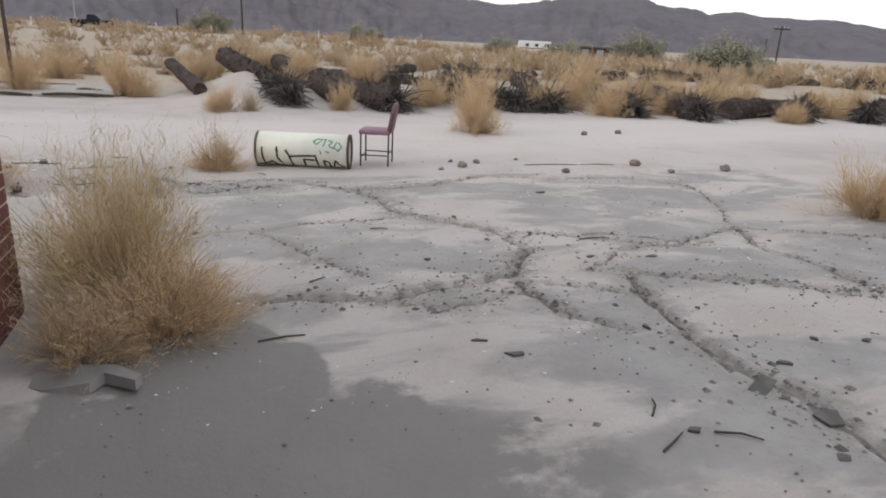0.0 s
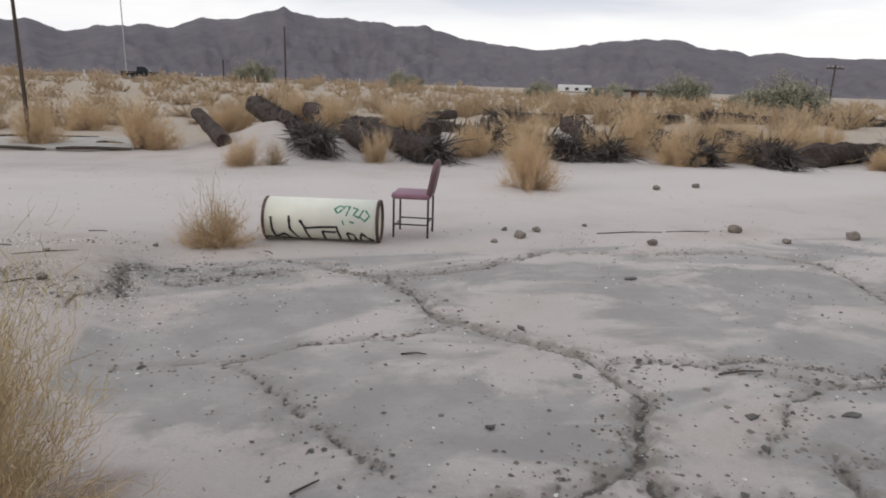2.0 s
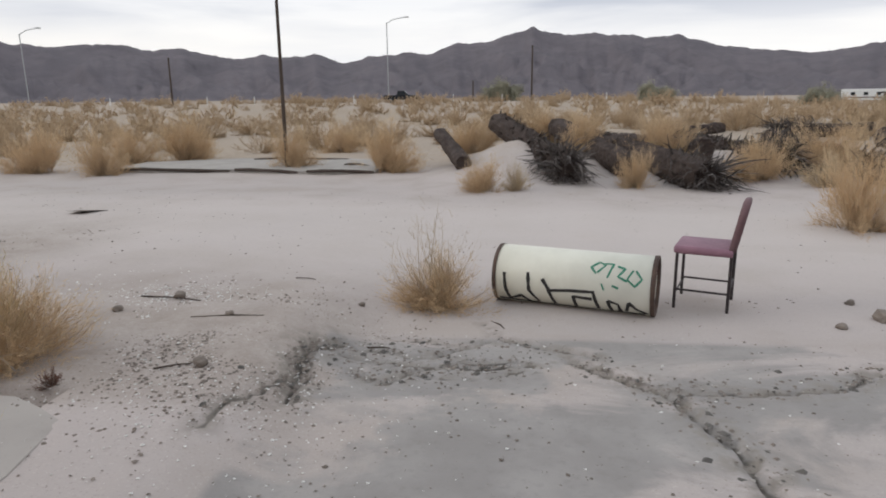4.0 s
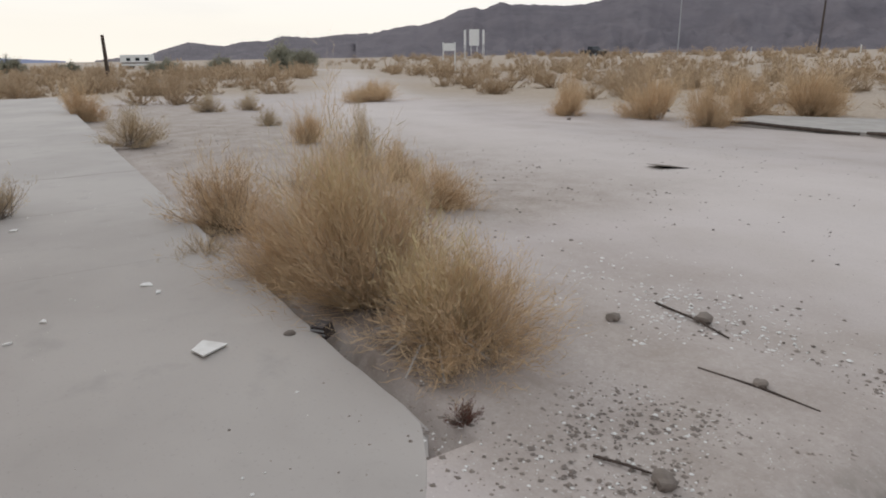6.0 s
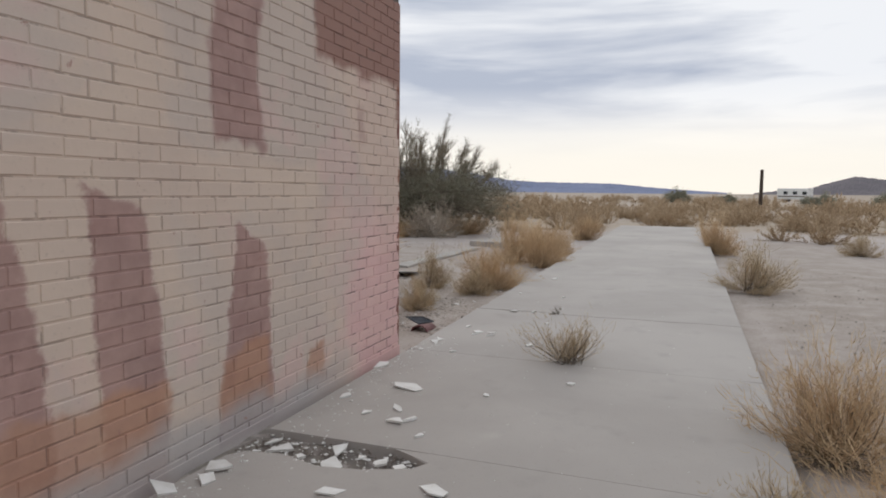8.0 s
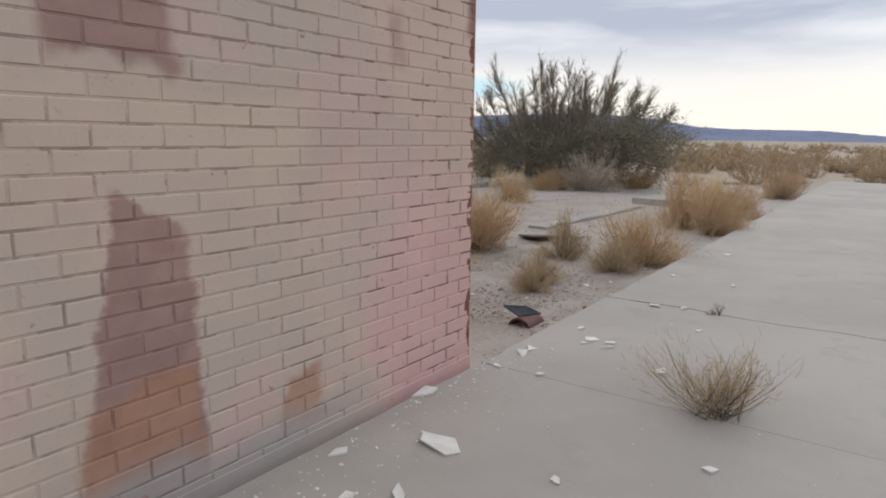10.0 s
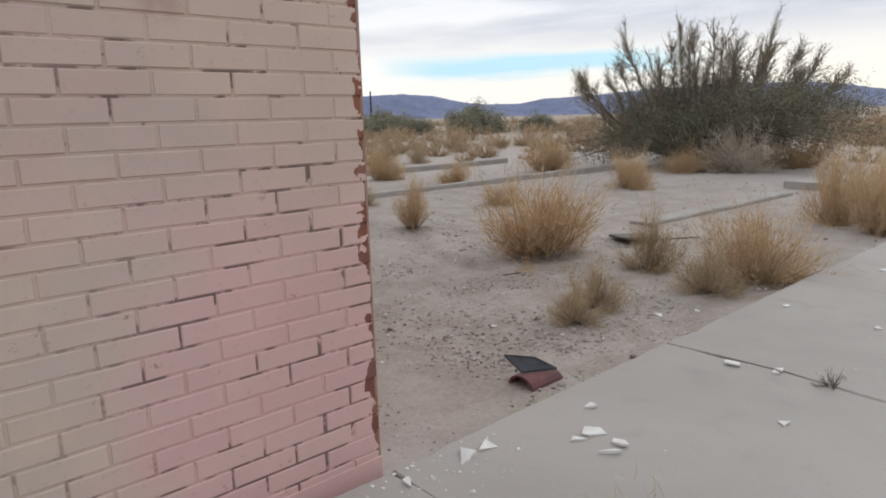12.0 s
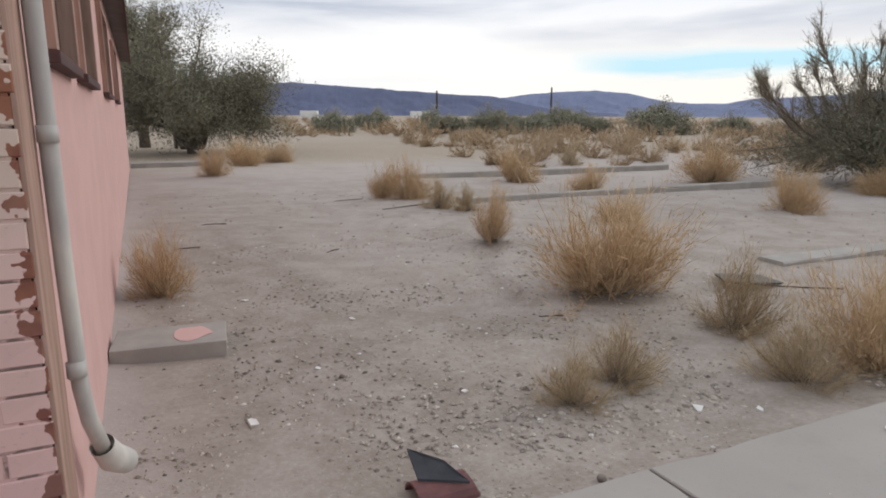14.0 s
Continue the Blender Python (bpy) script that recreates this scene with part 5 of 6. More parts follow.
def bough(parent, u, v, height, seed):
    """An upright limb with bare brushy ends: (u, v) is its tip in plan."""
    g = np.random.default_rng(seed)
    tip = np.array([u, v, height])
    base = np.array([0.22 * u, 0.22 * v, 0.3])
    bend = np.array([0.10 * u, 0.10 * v, -0.12 * height + 0.05 * math.hypot(u, v)]) + g.normal(0, 0.1, 3)
    along = lambda t: base + (tip - base) * np.asarray(t)[:, None] + bend * (np.asarray(t) * (1 - np.asarray(t)) * 4)[:, None]
    limb = part("bough", tube([tuple(p) for p in along(np.array([0, 0.25, 0.5, 0.75, 1.0]))], [0.05, 0.036, 0.025, 0.014, 0.005], 6), BARK, parent, smooth=True)
    nb = 52
    t = g.uniform(0.22, 0.97, nb)
    b0 = along(t)
    dr = (tip - base) / np.linalg.norm(tip - base) * 0.8 + g.normal(0, 0.42, (nb, 3)) + [0, 0, 0.4]
    dr /= np.linalg.norm(dr, axis=1, keepdims=True)
    b1 = b0 + dr * (g.uniform(0.5, 1.25, nb) * (1.15 - 0.65 * t))[:, None]
    n = 1250
    own, q = g.integers(0, nb, n), 0.15 + 0.85 * g.random(n)
    c0 = b0[own] + (b1 - b0)[own] * q[:, None]
    e = dr[own] * 0.7 + g.normal(0, 0.40, (n, 3)) + [0, 0, 0.3]
    e /= np.linalg.norm(e, axis=1, keepdims=True)
    c1 = c0 + e * g.uniform(0.10, 0.38, n)[:, None]
    BV, BF = ribbons(b0, b1, g.normal(0, 0.05, (nb, 3)), g.uniform(0.02, 0.04, nb), 3)
    CV, CF = ribbons(c0, c1, g.normal(0, 0.02, (n, 3)), g.uniform(0.007, 0.012, n), 2)
    V, F = np.concatenate([BV, CV]), np.concatenate([BF, CF + len(BV)])
    ob = new("brush", tri_mesh("brush", V, F, 0.3 + 0.7 * V[:, 2] / height, GREY_TWIG))
    ob.parent = limb
    ob["kind"] = "stuff"
    m = 420
    own = g.integers(0, n, m)
    l0 = c0[own] + (c1 - c0)[own] * g.random(m)[:, None] + g.normal(0, 0.02, (m, 3))
    ld = g.normal(0, 1, (m, 3))
    ld *= (0.042 / np.linalg.norm(ld, axis=1))[:, None]
    V, F = ribbons(l0, l0 + ld, ld * 0, np.full(m, 0.024), 1)
    ob = new("leafage", tri_mesh("leafage", V, F, V[:, 2] / height, LEAF))
    ob.parent = limb
    ob["kind"] = "stuff"


# the shrub's upright limbs: reach to the side, height
for k, (u, height) in enumerate([(-0.64, 4.9), (0.4, 4.5), (2.2, 4.95), (-2.3, 4.5), (-4.1, 3.2), (3.4, 3.5), (4.1, 3.0), (1.2, 4.6), (-0.2, 4.5), (-1.3, 3.6), (-3.0, 3.2), (2.7, 3.6), (0.9, 4.0), (1.8, 4.2), (-0.9, 4.1), (0.2, 3.7), (1.5, 3.6), (-0.4, 4.2), (0.7, 4.4), (1.0, 3.5), (-1.7, 3.9), (2.0, 3.7), (3.0, 3.2), (-2.6, 3.5), (-3.6, 3.0)]):
    w = 1.1 * math.sin(2.4 * k + 0.5)
    bough(big_shrub, -0.40 * u + 0.9 * w, 0.82 * u + 0.44 * w - 0.2, 0.87 * height, 330 + k)

# far trees wear the leaf colour lightened for haze
far_tree = tree_thing("tree", 305, 3.0, 3.0, 44, 900, 16000, 0.14, HAZED_LEAF, 0.05, twig_w=0.018, fuzz=0.06)
place(far_tree, 31.6, 35.6, "rounded green desert tree standing in the scrub, paled by haze", "tree")
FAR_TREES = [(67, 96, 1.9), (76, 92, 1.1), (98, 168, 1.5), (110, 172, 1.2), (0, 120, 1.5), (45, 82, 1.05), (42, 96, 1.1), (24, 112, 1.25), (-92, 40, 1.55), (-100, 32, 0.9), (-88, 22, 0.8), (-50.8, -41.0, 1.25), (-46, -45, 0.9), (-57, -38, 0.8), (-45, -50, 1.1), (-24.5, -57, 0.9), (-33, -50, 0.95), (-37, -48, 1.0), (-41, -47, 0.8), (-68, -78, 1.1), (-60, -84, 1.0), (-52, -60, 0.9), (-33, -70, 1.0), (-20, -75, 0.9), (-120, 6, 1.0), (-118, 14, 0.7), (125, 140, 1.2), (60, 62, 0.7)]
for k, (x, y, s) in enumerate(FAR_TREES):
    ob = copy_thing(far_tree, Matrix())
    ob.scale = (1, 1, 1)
    place(ob, x, y, "olive-green desert tree far out on the plain, paled by haze", "tree", k * 1.7, s, "green trees on the plain")


# ---- fallen palms ----
def fallen_palm(x, y, x2, y2, r, seed, crown=True, lift=0.0, rise=0.0):
    g = np.random.default_rng(seed)
    thing = empty("fallen_palm")
    a, b = Vector((x, y, ground_z(x, y) + r * 0.55 + lift)), Vector((x2, y2, ground_z(x2, y2) + r * 0.4 + lift + rise))
    d = b - a
    L = d.length
    d.normalize()
    side = Vector((0, 0, 1)).cross(d).normalized()
    upv = d.cross(side)
    rings, sides = int(L / 0.09), 16
    verts, faces = [], []
    for i in range(rings + 1):
        t = i / rings
        c = a + d * (L * t) + upv * (0.05 * math.sin(3 * t + seed)) + side * (0.08 * math.sin(2.2 * t + seed))
        for k in range(sides):
            ang = 2 * math.pi * k / sides
            rr = r * (1 - 0.12 * t) * (1 + 0.13 * ((i + k) % 2) + 0.20 * (g.random() - 0.5) + 0.22 * noise.noise(Vector((t * 5, ang, seed))))
            if i in (0, rings):
                rr *= 0.86
            verts.append(c + rr * (math.cos(ang) * side + math.sin(ang) * upv))
    for i in range(rings):
        for k in range(sides):
            faces.append([i * sides + k, i * sides + (k + 1) % sides, (i + 1) * sides + (k + 1) % sides, (i + 1) * sides + k])
    n0 = len(verts)
    verts += [a + d * 0.06, a + d * (L - 0.05)]
    for k in range(sides):
        faces.append([(k + 1) % sides, k, n0])
        faces.append([rings * sides + k, rings * sides + (k + 1) % sides, n0 + 1])
    mesh_ob("trunk", [tuple(v) for v in verts], faces, PALM_BARK, thing)
    if crown:
        n = int(L * 130)
        A, D, S, U = (np.array(v) for v in (a, d, side, upv))
        ang, t = g.uniform(-0.5, 3.6, n), g.uniform(0, L, n)
        out = np.cos(ang)[:, None] * S + np.sin(ang)[:, None] * U
        b0 = A + D * t[:, None] + out * r * 0.8
        b1 = b0 + (out * 0.32 - D * 0.9 + g.normal(0, 0.28, (n, 3))) * g.uniform(0.10, 0.36, n)[:, None]
        V, F = ribbons(b0, b1, b0 * 0, g.uniform(0.03, 0.08, n), 2)
        stub = new("leaf_base", tri_mesh("leaf_base", V, F, V[:, 2], FROND))
        stub.parent = thing
        stub["kind"] = "stuff"
    if crown:
        n = 520
        A, D, S, U = (np.array(v) for v in (a, d, side, upv))
        ang = g.uniform(0, 6.28, n)
        t = g.uniform(-0.3, 1.2, n)
        out = np.cos(ang)[:, None] * S + np.sin(ang)[:, None] * U
        b0 = A + D * t[:, None] + out * r * 0.7
        ln = g.uniform(0.2, 0.62, n)
        low = g.random(n) < 0.4
        ln[low] *= 1.6
        dr = out - D * g.uniform(0.1, 1.2, n)[:, None] + g.normal(0, 0.35, (n, 3)) - [0, 0, 0.1]
        dr[low] = (out * 0.5 - D * 0.9)[low] + g.normal(0, 0.4, (low.sum(), 3)) - [0, 0, 0.5]
        dr /= np.linalg.norm(dr, axis=1, keepdims=True)
        b1 = b0 + dr * ln[:, None]
        gz = smooth_height(b1[:, 0], b1[:, 1]) + 0.02
        b1[:, 2] = np.maximum(b1[:, 2], gz)
        V, F = ribbons(b0, b1, g.normal(0, 0.05, (n, 3)) + [0, 0, 0.04], g.uniform(0.02, 0.055, n), 3)
        me = tri_mesh("frond_skirt", V, F, V[:, 2], FROND)
        fr = new("frond_skirt", me)
        fr.parent = thing
        fr["kind"] = "stuff"
        fr["label"] = "skirt of dead grey fronds"
    tagged(thing, "dead palm trunk lying in the sand, blackened bark" if not crown else "fallen dead palm with a skirt of dry grey fronds", "fallen palm", "fallen palms in a row")


PALMS = [
    (-0.45, 18.3, -1.25, 21.6, 0.31, False), (1.75, 16.9, 0.35, 22.8, 0.34, True), (3.0, 17.6, 1.9, 21.2, 0.30, False), (4.35, 16.5, 2.7, 22.0, 0.36, True), (4.9, 18.6, 3.4, 23.5, 0.33, False), (6.3, 18.2, 5.6, 24.0, 0.33, True),
    (7.9, 16.8, 7.6, 22.5, 0.35, True), (8.9, 16.6, 10.3, 21.8, 0.35, True), (10.9, 15.6, 12.0, 21.0, 0.34, True), (12.6, 14.9, 14.2, 20.0, 0.34, True), (14.0, 15.3, 18.6, 17.6, 0.36, False), (16.2, 15.0, 20.5, 18.5, 0.36, True), (18.9, 14.9, 23.5, 18.0, 0.35, True), (21.5, 14.5, 26.5, 17.0, 0.35, True),
    (9.5, 26.5, 13.8, 27.5, 0.3, True), (14.5, 27.0, 19.0, 28.0, 0.3, True), (20.0, 27.5, 24.5, 27.0, 0.3, True), (25.5, 27.0, 30.5, 27.5, 0.3, True), (6.2, 27.4, 8.8, 30.5, 0.3, False), (31.5, 26.0, 36.5, 26.5, 0.3, True), (37.0, 25.0, 42.0, 25.8, 0.3, True), (27.0, 19.5, 32.0, 20.5, 0.33, True),
]
for k, (x, y, x2, y2, r, crown) in enumerate(PALMS):
    fallen_palm(x, y, x2, y2, r * (0.58 if k == 0 else 0.86), 400 + k, crown, 0.08 if k < 3 else 0.0, (0.6, 0.4, 0.25)[k] if k < 3 else 0.0)


# ---- the old tank and the chair ----
def tank():
    r, L = 0.238, 1.27
    thing = tagged(empty("water_heater_tank", pose(1.13, 9.19, ground_z(1.1, 9.2) + r - 0.012, 0, 0, -18.2)), "cream enamelled water heater tank lying on its side with graffiti", "tank")
    prof = [(-L / 2, r - 0.012), (-L / 2 + 0.004, r), (L / 2 - 0.004, r), (L / 2, r - 0.012)]
    bm = bmesh.new()
    rings = []
    for x, rr in prof:
        rings.append([bm.verts.new((x, rr * math.cos(a), rr * math.sin(a))) for a in (2 * math.pi * k / 40 for k in range(40))])
    for p, q in zip(rings, rings[1:]):
        for k in range(40):
            bm.faces.new((p[k], p[(k + 1) % 40], q[(k + 1) % 40], q[k]))
    part("jacket", bm, ENAMEL, thing, smooth=True)
    for s in (-1, 1):
        bm = bmesh.new()
        rings = []
        for x, rr in ((L / 2 - 0.02, r + 0.003), (L / 2 + 0.012, r + 0.004), (L / 2 + 0.014, r - 0.022), (L / 2 - 0.02, r - 0.026)):
            rings.append([bm.verts.new((s * x, rr * math.cos(a), rr * math.sin(a))) for a in (2 * math.pi * k / 40 for k in range(40))])
        for p, q in zip(rings, rings[1:]):
            for k in range(40):
                bm.faces.new((p[k], p[(k + 1) % 40], q[(k + 1) % 40], q[k]))
        part("rim", bm, RUST, thing, "rusted end rim", smooth=True)
        bm = bmesh.new()
        c0 = bm.verts.new((s * (L / 2 - 0.035), 0, 0))
        ring = [bm.verts.new((s * (L / 2 - 0.016), (r - 0.027) * math.cos(a), (r - 0.027) * math.sin(a))) for a in (2 * math.pi * k / 40 for k in range(40))]
        for k in range(40):
            bm.faces.new((c0, ring[k], ring[(k + 1) % 40]))
        part("end_cap", bm, ENAMEL if s > 0 else RUST, thing, smooth=True)
    part("fitting", tube([(-L / 2 - 0.01, -0.06, 0.1), (-L / 2 - 0.05, -0.06, 0.1)], 0.02, 10), RUST, thing)

    def stroke(points, w, mat, name, label):
        """A painted line on the jacket: (along the tank, height angle in degrees from the side)."""
        bm = bmesh.new()
        fine = []
        for (u0, a0), (u1, a1) in zip(points, points[1:]):
            for j in range(6):
                fine.append((u0 + (u1 - u0) * j / 6, a0 + (a1 - a0) * j / 6))
        fine.append(points[-1])
        prev = None
        for i, (u, a) in enumerate(fine):
            u0, a0 = fine[max(i - 1, 0)]
            u1, a1 = fine[min(i + 1, len(fine) - 1)]
            du, da = u1 - u0, (a1 - a0) * radians(1) * r
            m = math.hypot(du, da) or 1
            ww = w * (0.8 + 0.4 * noise.noise(Vector((u * 9, a * 0.1, 1))))
            pair = []
            for sgn in (-1, 1):
                uu, aa = u - sgn * da / m * ww / 2, radians(a) + sgn * du / m * ww / 2 / r
                pair.append(bm.verts.new((uu, -(r + 0.0025) * math.cos(aa), (r + 0.0025) * math.sin(aa))))
            if prev:
                bm.faces.new((prev[0], prev[1], pair[1], pair[0]))
            prev = pair
        part(name, bm, mat, thing, label)

    black = [[(-0.54, 14), (-0.53, -20), (-0.50, -48)], [(-0.50, -46), (-0.40, -34), (-0.33, -52)], [(-0.34, 18), (-0.33, -18), (-0.25, -48)], [(-0.22, 8), (-0.16, -14), (0.0, -10), (0.20, -8)], [(-0.17, -12), (-0.12, -50)], [(0.03, -20), (0.05, -52)], [(0.19, -10), (0.23, -50)], [(0.03, -22), (0.18, -24)], [(0.30, -24), (0.33, -54)], [(0.30, -24), (0.38, -30), (0.40, -56)], [(0.46, -22), (0.52, -40), (0.60, -52)], [(-0.60, -50), (-0.2, -56), (0.2, -56), (0.58, -56)], [(0.46, -24), (0.44, -50)]]
    for s in black:
        stroke(s, 0.034, BLACK_PAINT, "graffiti_stroke", "black sprayed line")
    green = [[(0.20, 28), (0.16, 40), (0.22, 52), (0.27, 46), (0.21, 30)], [(0.26, 50), (0.33, 50), (0.29, 22)], [(0.36, 46), (0.42, 42), (0.37, 26), (0.44, 18)], [(0.48, 40), (0.44, 22), (0.50, 10), (0.55, 24), (0.50, 40)], [(0.25, 10), (0.27, -2)], [(0.33, 8), (0.38, 4)]]
    for s in green:
        stroke(s, 0.019, GREEN_PAINT, "graffiti_stroke", "green sprayed line")


tank()


def chair():
    z0 = ground_z(2.18, 9.28)
    thing = tagged(empty("chair", pose(2.185, 9.28, z0 - 0.004, 0, 0, -22.5)), "old chair with mauve vinyl seat, brown backrest and black legs", "chair")
    # front is towards -x
    fx, bx, hy = -0.20, 0.20, 0.205
    for sx, sy in ((fx, -hy), (fx, hy)):
        part("leg", tube([(sx, sy, 0), (sx, sy, 0.455)], 0.0125, 8), BLACK_METAL, thing)
    for sy in (-hy, hy):
        part("leg", tube([(bx, sy, 0), (bx, sy, 0.46), (bx + 0.035, sy * 0.97, 0.62)], 0.0125, 8), BLACK_METAL, thing)
    for sy in (-hy, hy):
        part("stretcher", tube([(fx, sy, 0.16), (bx, sy, 0.16)], 0.009, 8), BLACK_METAL, thing)
    part("stretcher", tube([(bx - 0.0, -hy, 0.19), (bx, hy, 0.19)], 0.009, 8), BLACK_METAL, thing)
    part("stretcher", tube([(fx, -hy, 0.13), (fx, hy, 0.13)], 0.009, 8), BLACK_METAL, thing)
    part("seat", box(-0.23, -0.225, 0.455, 0.215, 0.225, 0.52, bevel=0.025), PINK_VINYL, thing, smooth=True)
    bm = bmesh.new()
    rows = []
    for i in range(13):
        t = i / 12
        z = 0.50 + 0.40 * t
        half = 0.215 * (1 if t < 0.6 else math.sqrt(max(0.06, 1 - ((t - 0.6) / 0.42) ** 2)))
        x = 0.20 + 0.075 * t
        th = 0.026 if t < 0.95 else 0.014
        rows.append([bm.verts.new((x + dx, yy, z)) for dx, yy in ((-th, -half), (-th - 0.008, 0), (-th, half), (th, half), (th, 0), (th, -half))])
    for p, q in zip(rows, rows[1:]):
        for k in range(6):
            bm.faces.new((p[k], p[(k + 1) % 6], q[(k + 1) % 6], q[k]))
    bm.faces.new(rows[0])
    bm.faces.new(rows[-1])
    part("backrest", bm, BROWN_VINYL, thing, "rounded dark brown vinyl backrest", smooth=True)


chair()


# ---- poles, signs, vehicles along the highway ----
def pole(x, y, h, r, label, arm=False, lamp=0.0):
    z = ground_z(x, y)
    thing = tagged(empty("utility_pole" if not lamp else "street_lamp"), label, "pole" if not lamp else "street lamp")
    part("post", tube([(x, y, z - 0.1), (x, y, z + h)], [r, r * 0.75], 9), STEEL if lamp else POLE_WOOD, thing)
    if arm:
        part("crossarm", box(x - 1.3, y - 0.08, z + h - 0.5, x + 1.3, y + 0.08, z + h - 0.3), POLE_WOOD, thing)
        for dx in (-1.1, -0.4, 0.4, 1.1):
            part("insulator", tube([(x + dx, y, z + h - 0.3), (x + dx, y, z + h - 0.05)], 0.07, 6), STEEL, thing)
    if lamp:
        part("arm", tube([(x, y, z + h - 0.1), (x + lamp * 0.4, y, z + h + 0.5), (x + lamp, y, z + h + 0.8)], 0.06, 6), STEEL, thing)
        part("lamp_head", box(x + lamp - 0.1, y - 0.15, z + h + 0.72, x + lamp + 0.7, y + 0.15, z + h + 0.88), STEEL, thing)


pole(-4.95, 19.9, 4.1, 0.05, "thin bare dark post standing among dry bushes")
pole(4.9, 122, 9.4, 0.17, "dark wooden utility pole by the highway")
pole(-5.4, 122, 3.6, 0.15, "short dark wooden post by the highway")
pole(-55, 110, 7.6, 0.17, "dark wooden utility pole by the highway")
pole(72, 72, 5.9, 0.13, "weathered wooden utility pole with a crossarm", arm=True)
pole(-76, 104, 11.2, 0.10, "tall curved-arm highway street lamp", lamp=3.0)
pole(-19.5, 116, 13.0, 0.10, "tall curved-arm highway street lamp", lamp=3.0)
pole(95, 98, 5.0, 0.12, "dark wooden utility pole far off")
pole(-72, 14.0, 4.0, 0.20, "broken-off stump of a thick wooden pole")
pole(-52, -60, 5.0, 0.13, "dark wooden utility pole far off")
pole(-38, -62, 4.4, 0.13, "dark wooden utility pole far off")

for k in range(12):
    x = -60 + 12.5 * k + 3 * math.sin(k * 2.1)
    y = 104 - 0.06 * abs(x)
    ob = part("marker_post", box(-0.06, -0.03, -0.05, 0.06, 0.03, 1.15, bevel=0.01), WHITE)
    ob.location = (x, y, ground_z(x, y))
    tagged(ob, "slim white highway marker post", "marker post", "highway marker posts")


def sign(x, y, w, z0, z1, posts, label):
    g0 = ground_z(x, y)
    thing = tagged(empty("sign", pose(x, y, g0, 0, 0, 55)), label, "sign")
    part("panel", box(-w / 2, -0.03, z0, w / 2, 0.03, z1, bevel=0.01), WHITE, thing)
    for s in posts:
        part("post", box(s * w / 2 - 0.07, 0.035, -0.1, s * w / 2 + 0.07, 0.16, z1 + 0.1), WHITE, thing)


sign(-58.7, 44.8, 1.35, 2.2, 2.95, (-0.9, 0.9), "white blank sign board on two white posts")
sign(-121, 93, 2.2, 2.6, 6.0, (-0.6, 0.6), "tall pale weathered billboard panel")
sign(-119.9, 94.7, 0.5, 2.8, 5.8, (-0.6, 0.6), "narrow pale weathered billboard panel")
sign(-122.1, 91.3, 0.5, 2.8, 5.9, (-0.6, 0.6), "narrow pale weathered billboard panel")


def wheel(parent, x, y, r):
    w = part("wheel", tube([(x, y - 0.12, r), (x, y + 0.12, r)], r, 20), TYRE, parent)
    part("rim", tube([(x, y - 0.128, r), (x, y + 0.128, r)], r * 0.6, 14), STEEL, w)


def pickup(x, y, turn, label, paint):
    thing = tagged(empty("pickup_truck", pose(x, y, ground_z(x, y), 0, 0, turn)), label, "truck")
    bm = bmesh.new()
    side = [(-2.85, 0.55), (-2.85, 1.15), (-0.75, 1.17), (-0.65, 1.2), (1.15, 1.18), (2.6, 1.08), (2.85, 0.9), (2.85, 0.5), (2.3, 0.42), (-2.3, 0.45)]
    a = [bm.verts.new((px, -0.95, pz)) for px, pz in side]
    b = [bm.verts.new((px, 0.95, pz)) for px, pz in side]
    for i in range(len(side)):
        j = (i + 1) % len(side)
        bm.faces.new((a[i], a[j], b[j], b[i]))
    bm.faces.new(a[::-1])
    bm.faces.new(b)
    part("body", bm, paint, thing)
    bm = bmesh.new()
    cab = [(-0.75, 1.17, 0.93), (1.15, 1.17, 0.93), (0.45, 1.85, 0.78), (-0.65, 1.87, 0.78)]
    a = [bm.verts.new((px, -hw, pz)) for px, pz, hw in cab]
    b = [bm.verts.new((px, hw, pz)) for px, pz, hw in cab]
    for i in range(4):
        j = (i + 1) % 4
        bm.faces.new((a[i], a[j], b[j], b[i]))
    bm.faces.new(a[::-1])
    bm.faces.new(b)
    part("cab", bm, paint, thing)
    for sy in (-1, 1):
        part("side_window", box(-0.55, sy * 0.90 - 0.01, 1.25, 0.55, sy * 0.90 + 0.01, 1.7), CAR_GLASS, thing)
    for wx in (-1.75, 1.8):
        for wy in (-0.85, 0.85):
            wheel(thing, wx, wy, 0.39)


pickup(-16.4, 111, 3, "black pickup truck on the highway", DARK_CAR)
pickup(-92, 100, -8, "dark pickup truck far along the highway", DARK_CAR)


def camper(x, y, turn, length, label):
    thing = tagged(empty("camper_van", pose(x, y, ground_z(x, y), 0, 0, turn)), label, "camper")
    part("body", box(-length / 2, -1.2, 0.6, length / 2, 1.2, 3.1, bevel=0.15), WHITE, thing)
    for k in range(3):
        u = -length / 2 + length * (k + 0.7) / 3.4
        part("window", box(u, -1.215, 1.7, u + 0.9, -1.19, 2.4), CAR_GLASS, thing)
    part("stripe", box(-length / 2 + 0.2, -1.213, 1.1, length / 2 - 0.2, -1.195, 1.4), STONE, thing)
    for wx in (-length * 0.25, length * 0.3):
        for wy in (-1.0, 1.0):
            wheel(thing, wx, wy, 0.42)


camper(80.8, 163, -20, 8.5, "white motorhome parked beyond the scrub")
camper(-170, 32, 60, 7.0, "white trailer far out on the plain")
camper(-98, -208, 20, 7.5, "white trailer far across the plain")
camper(-62, -222, -30, 6.0, "white trailer far across the plain")


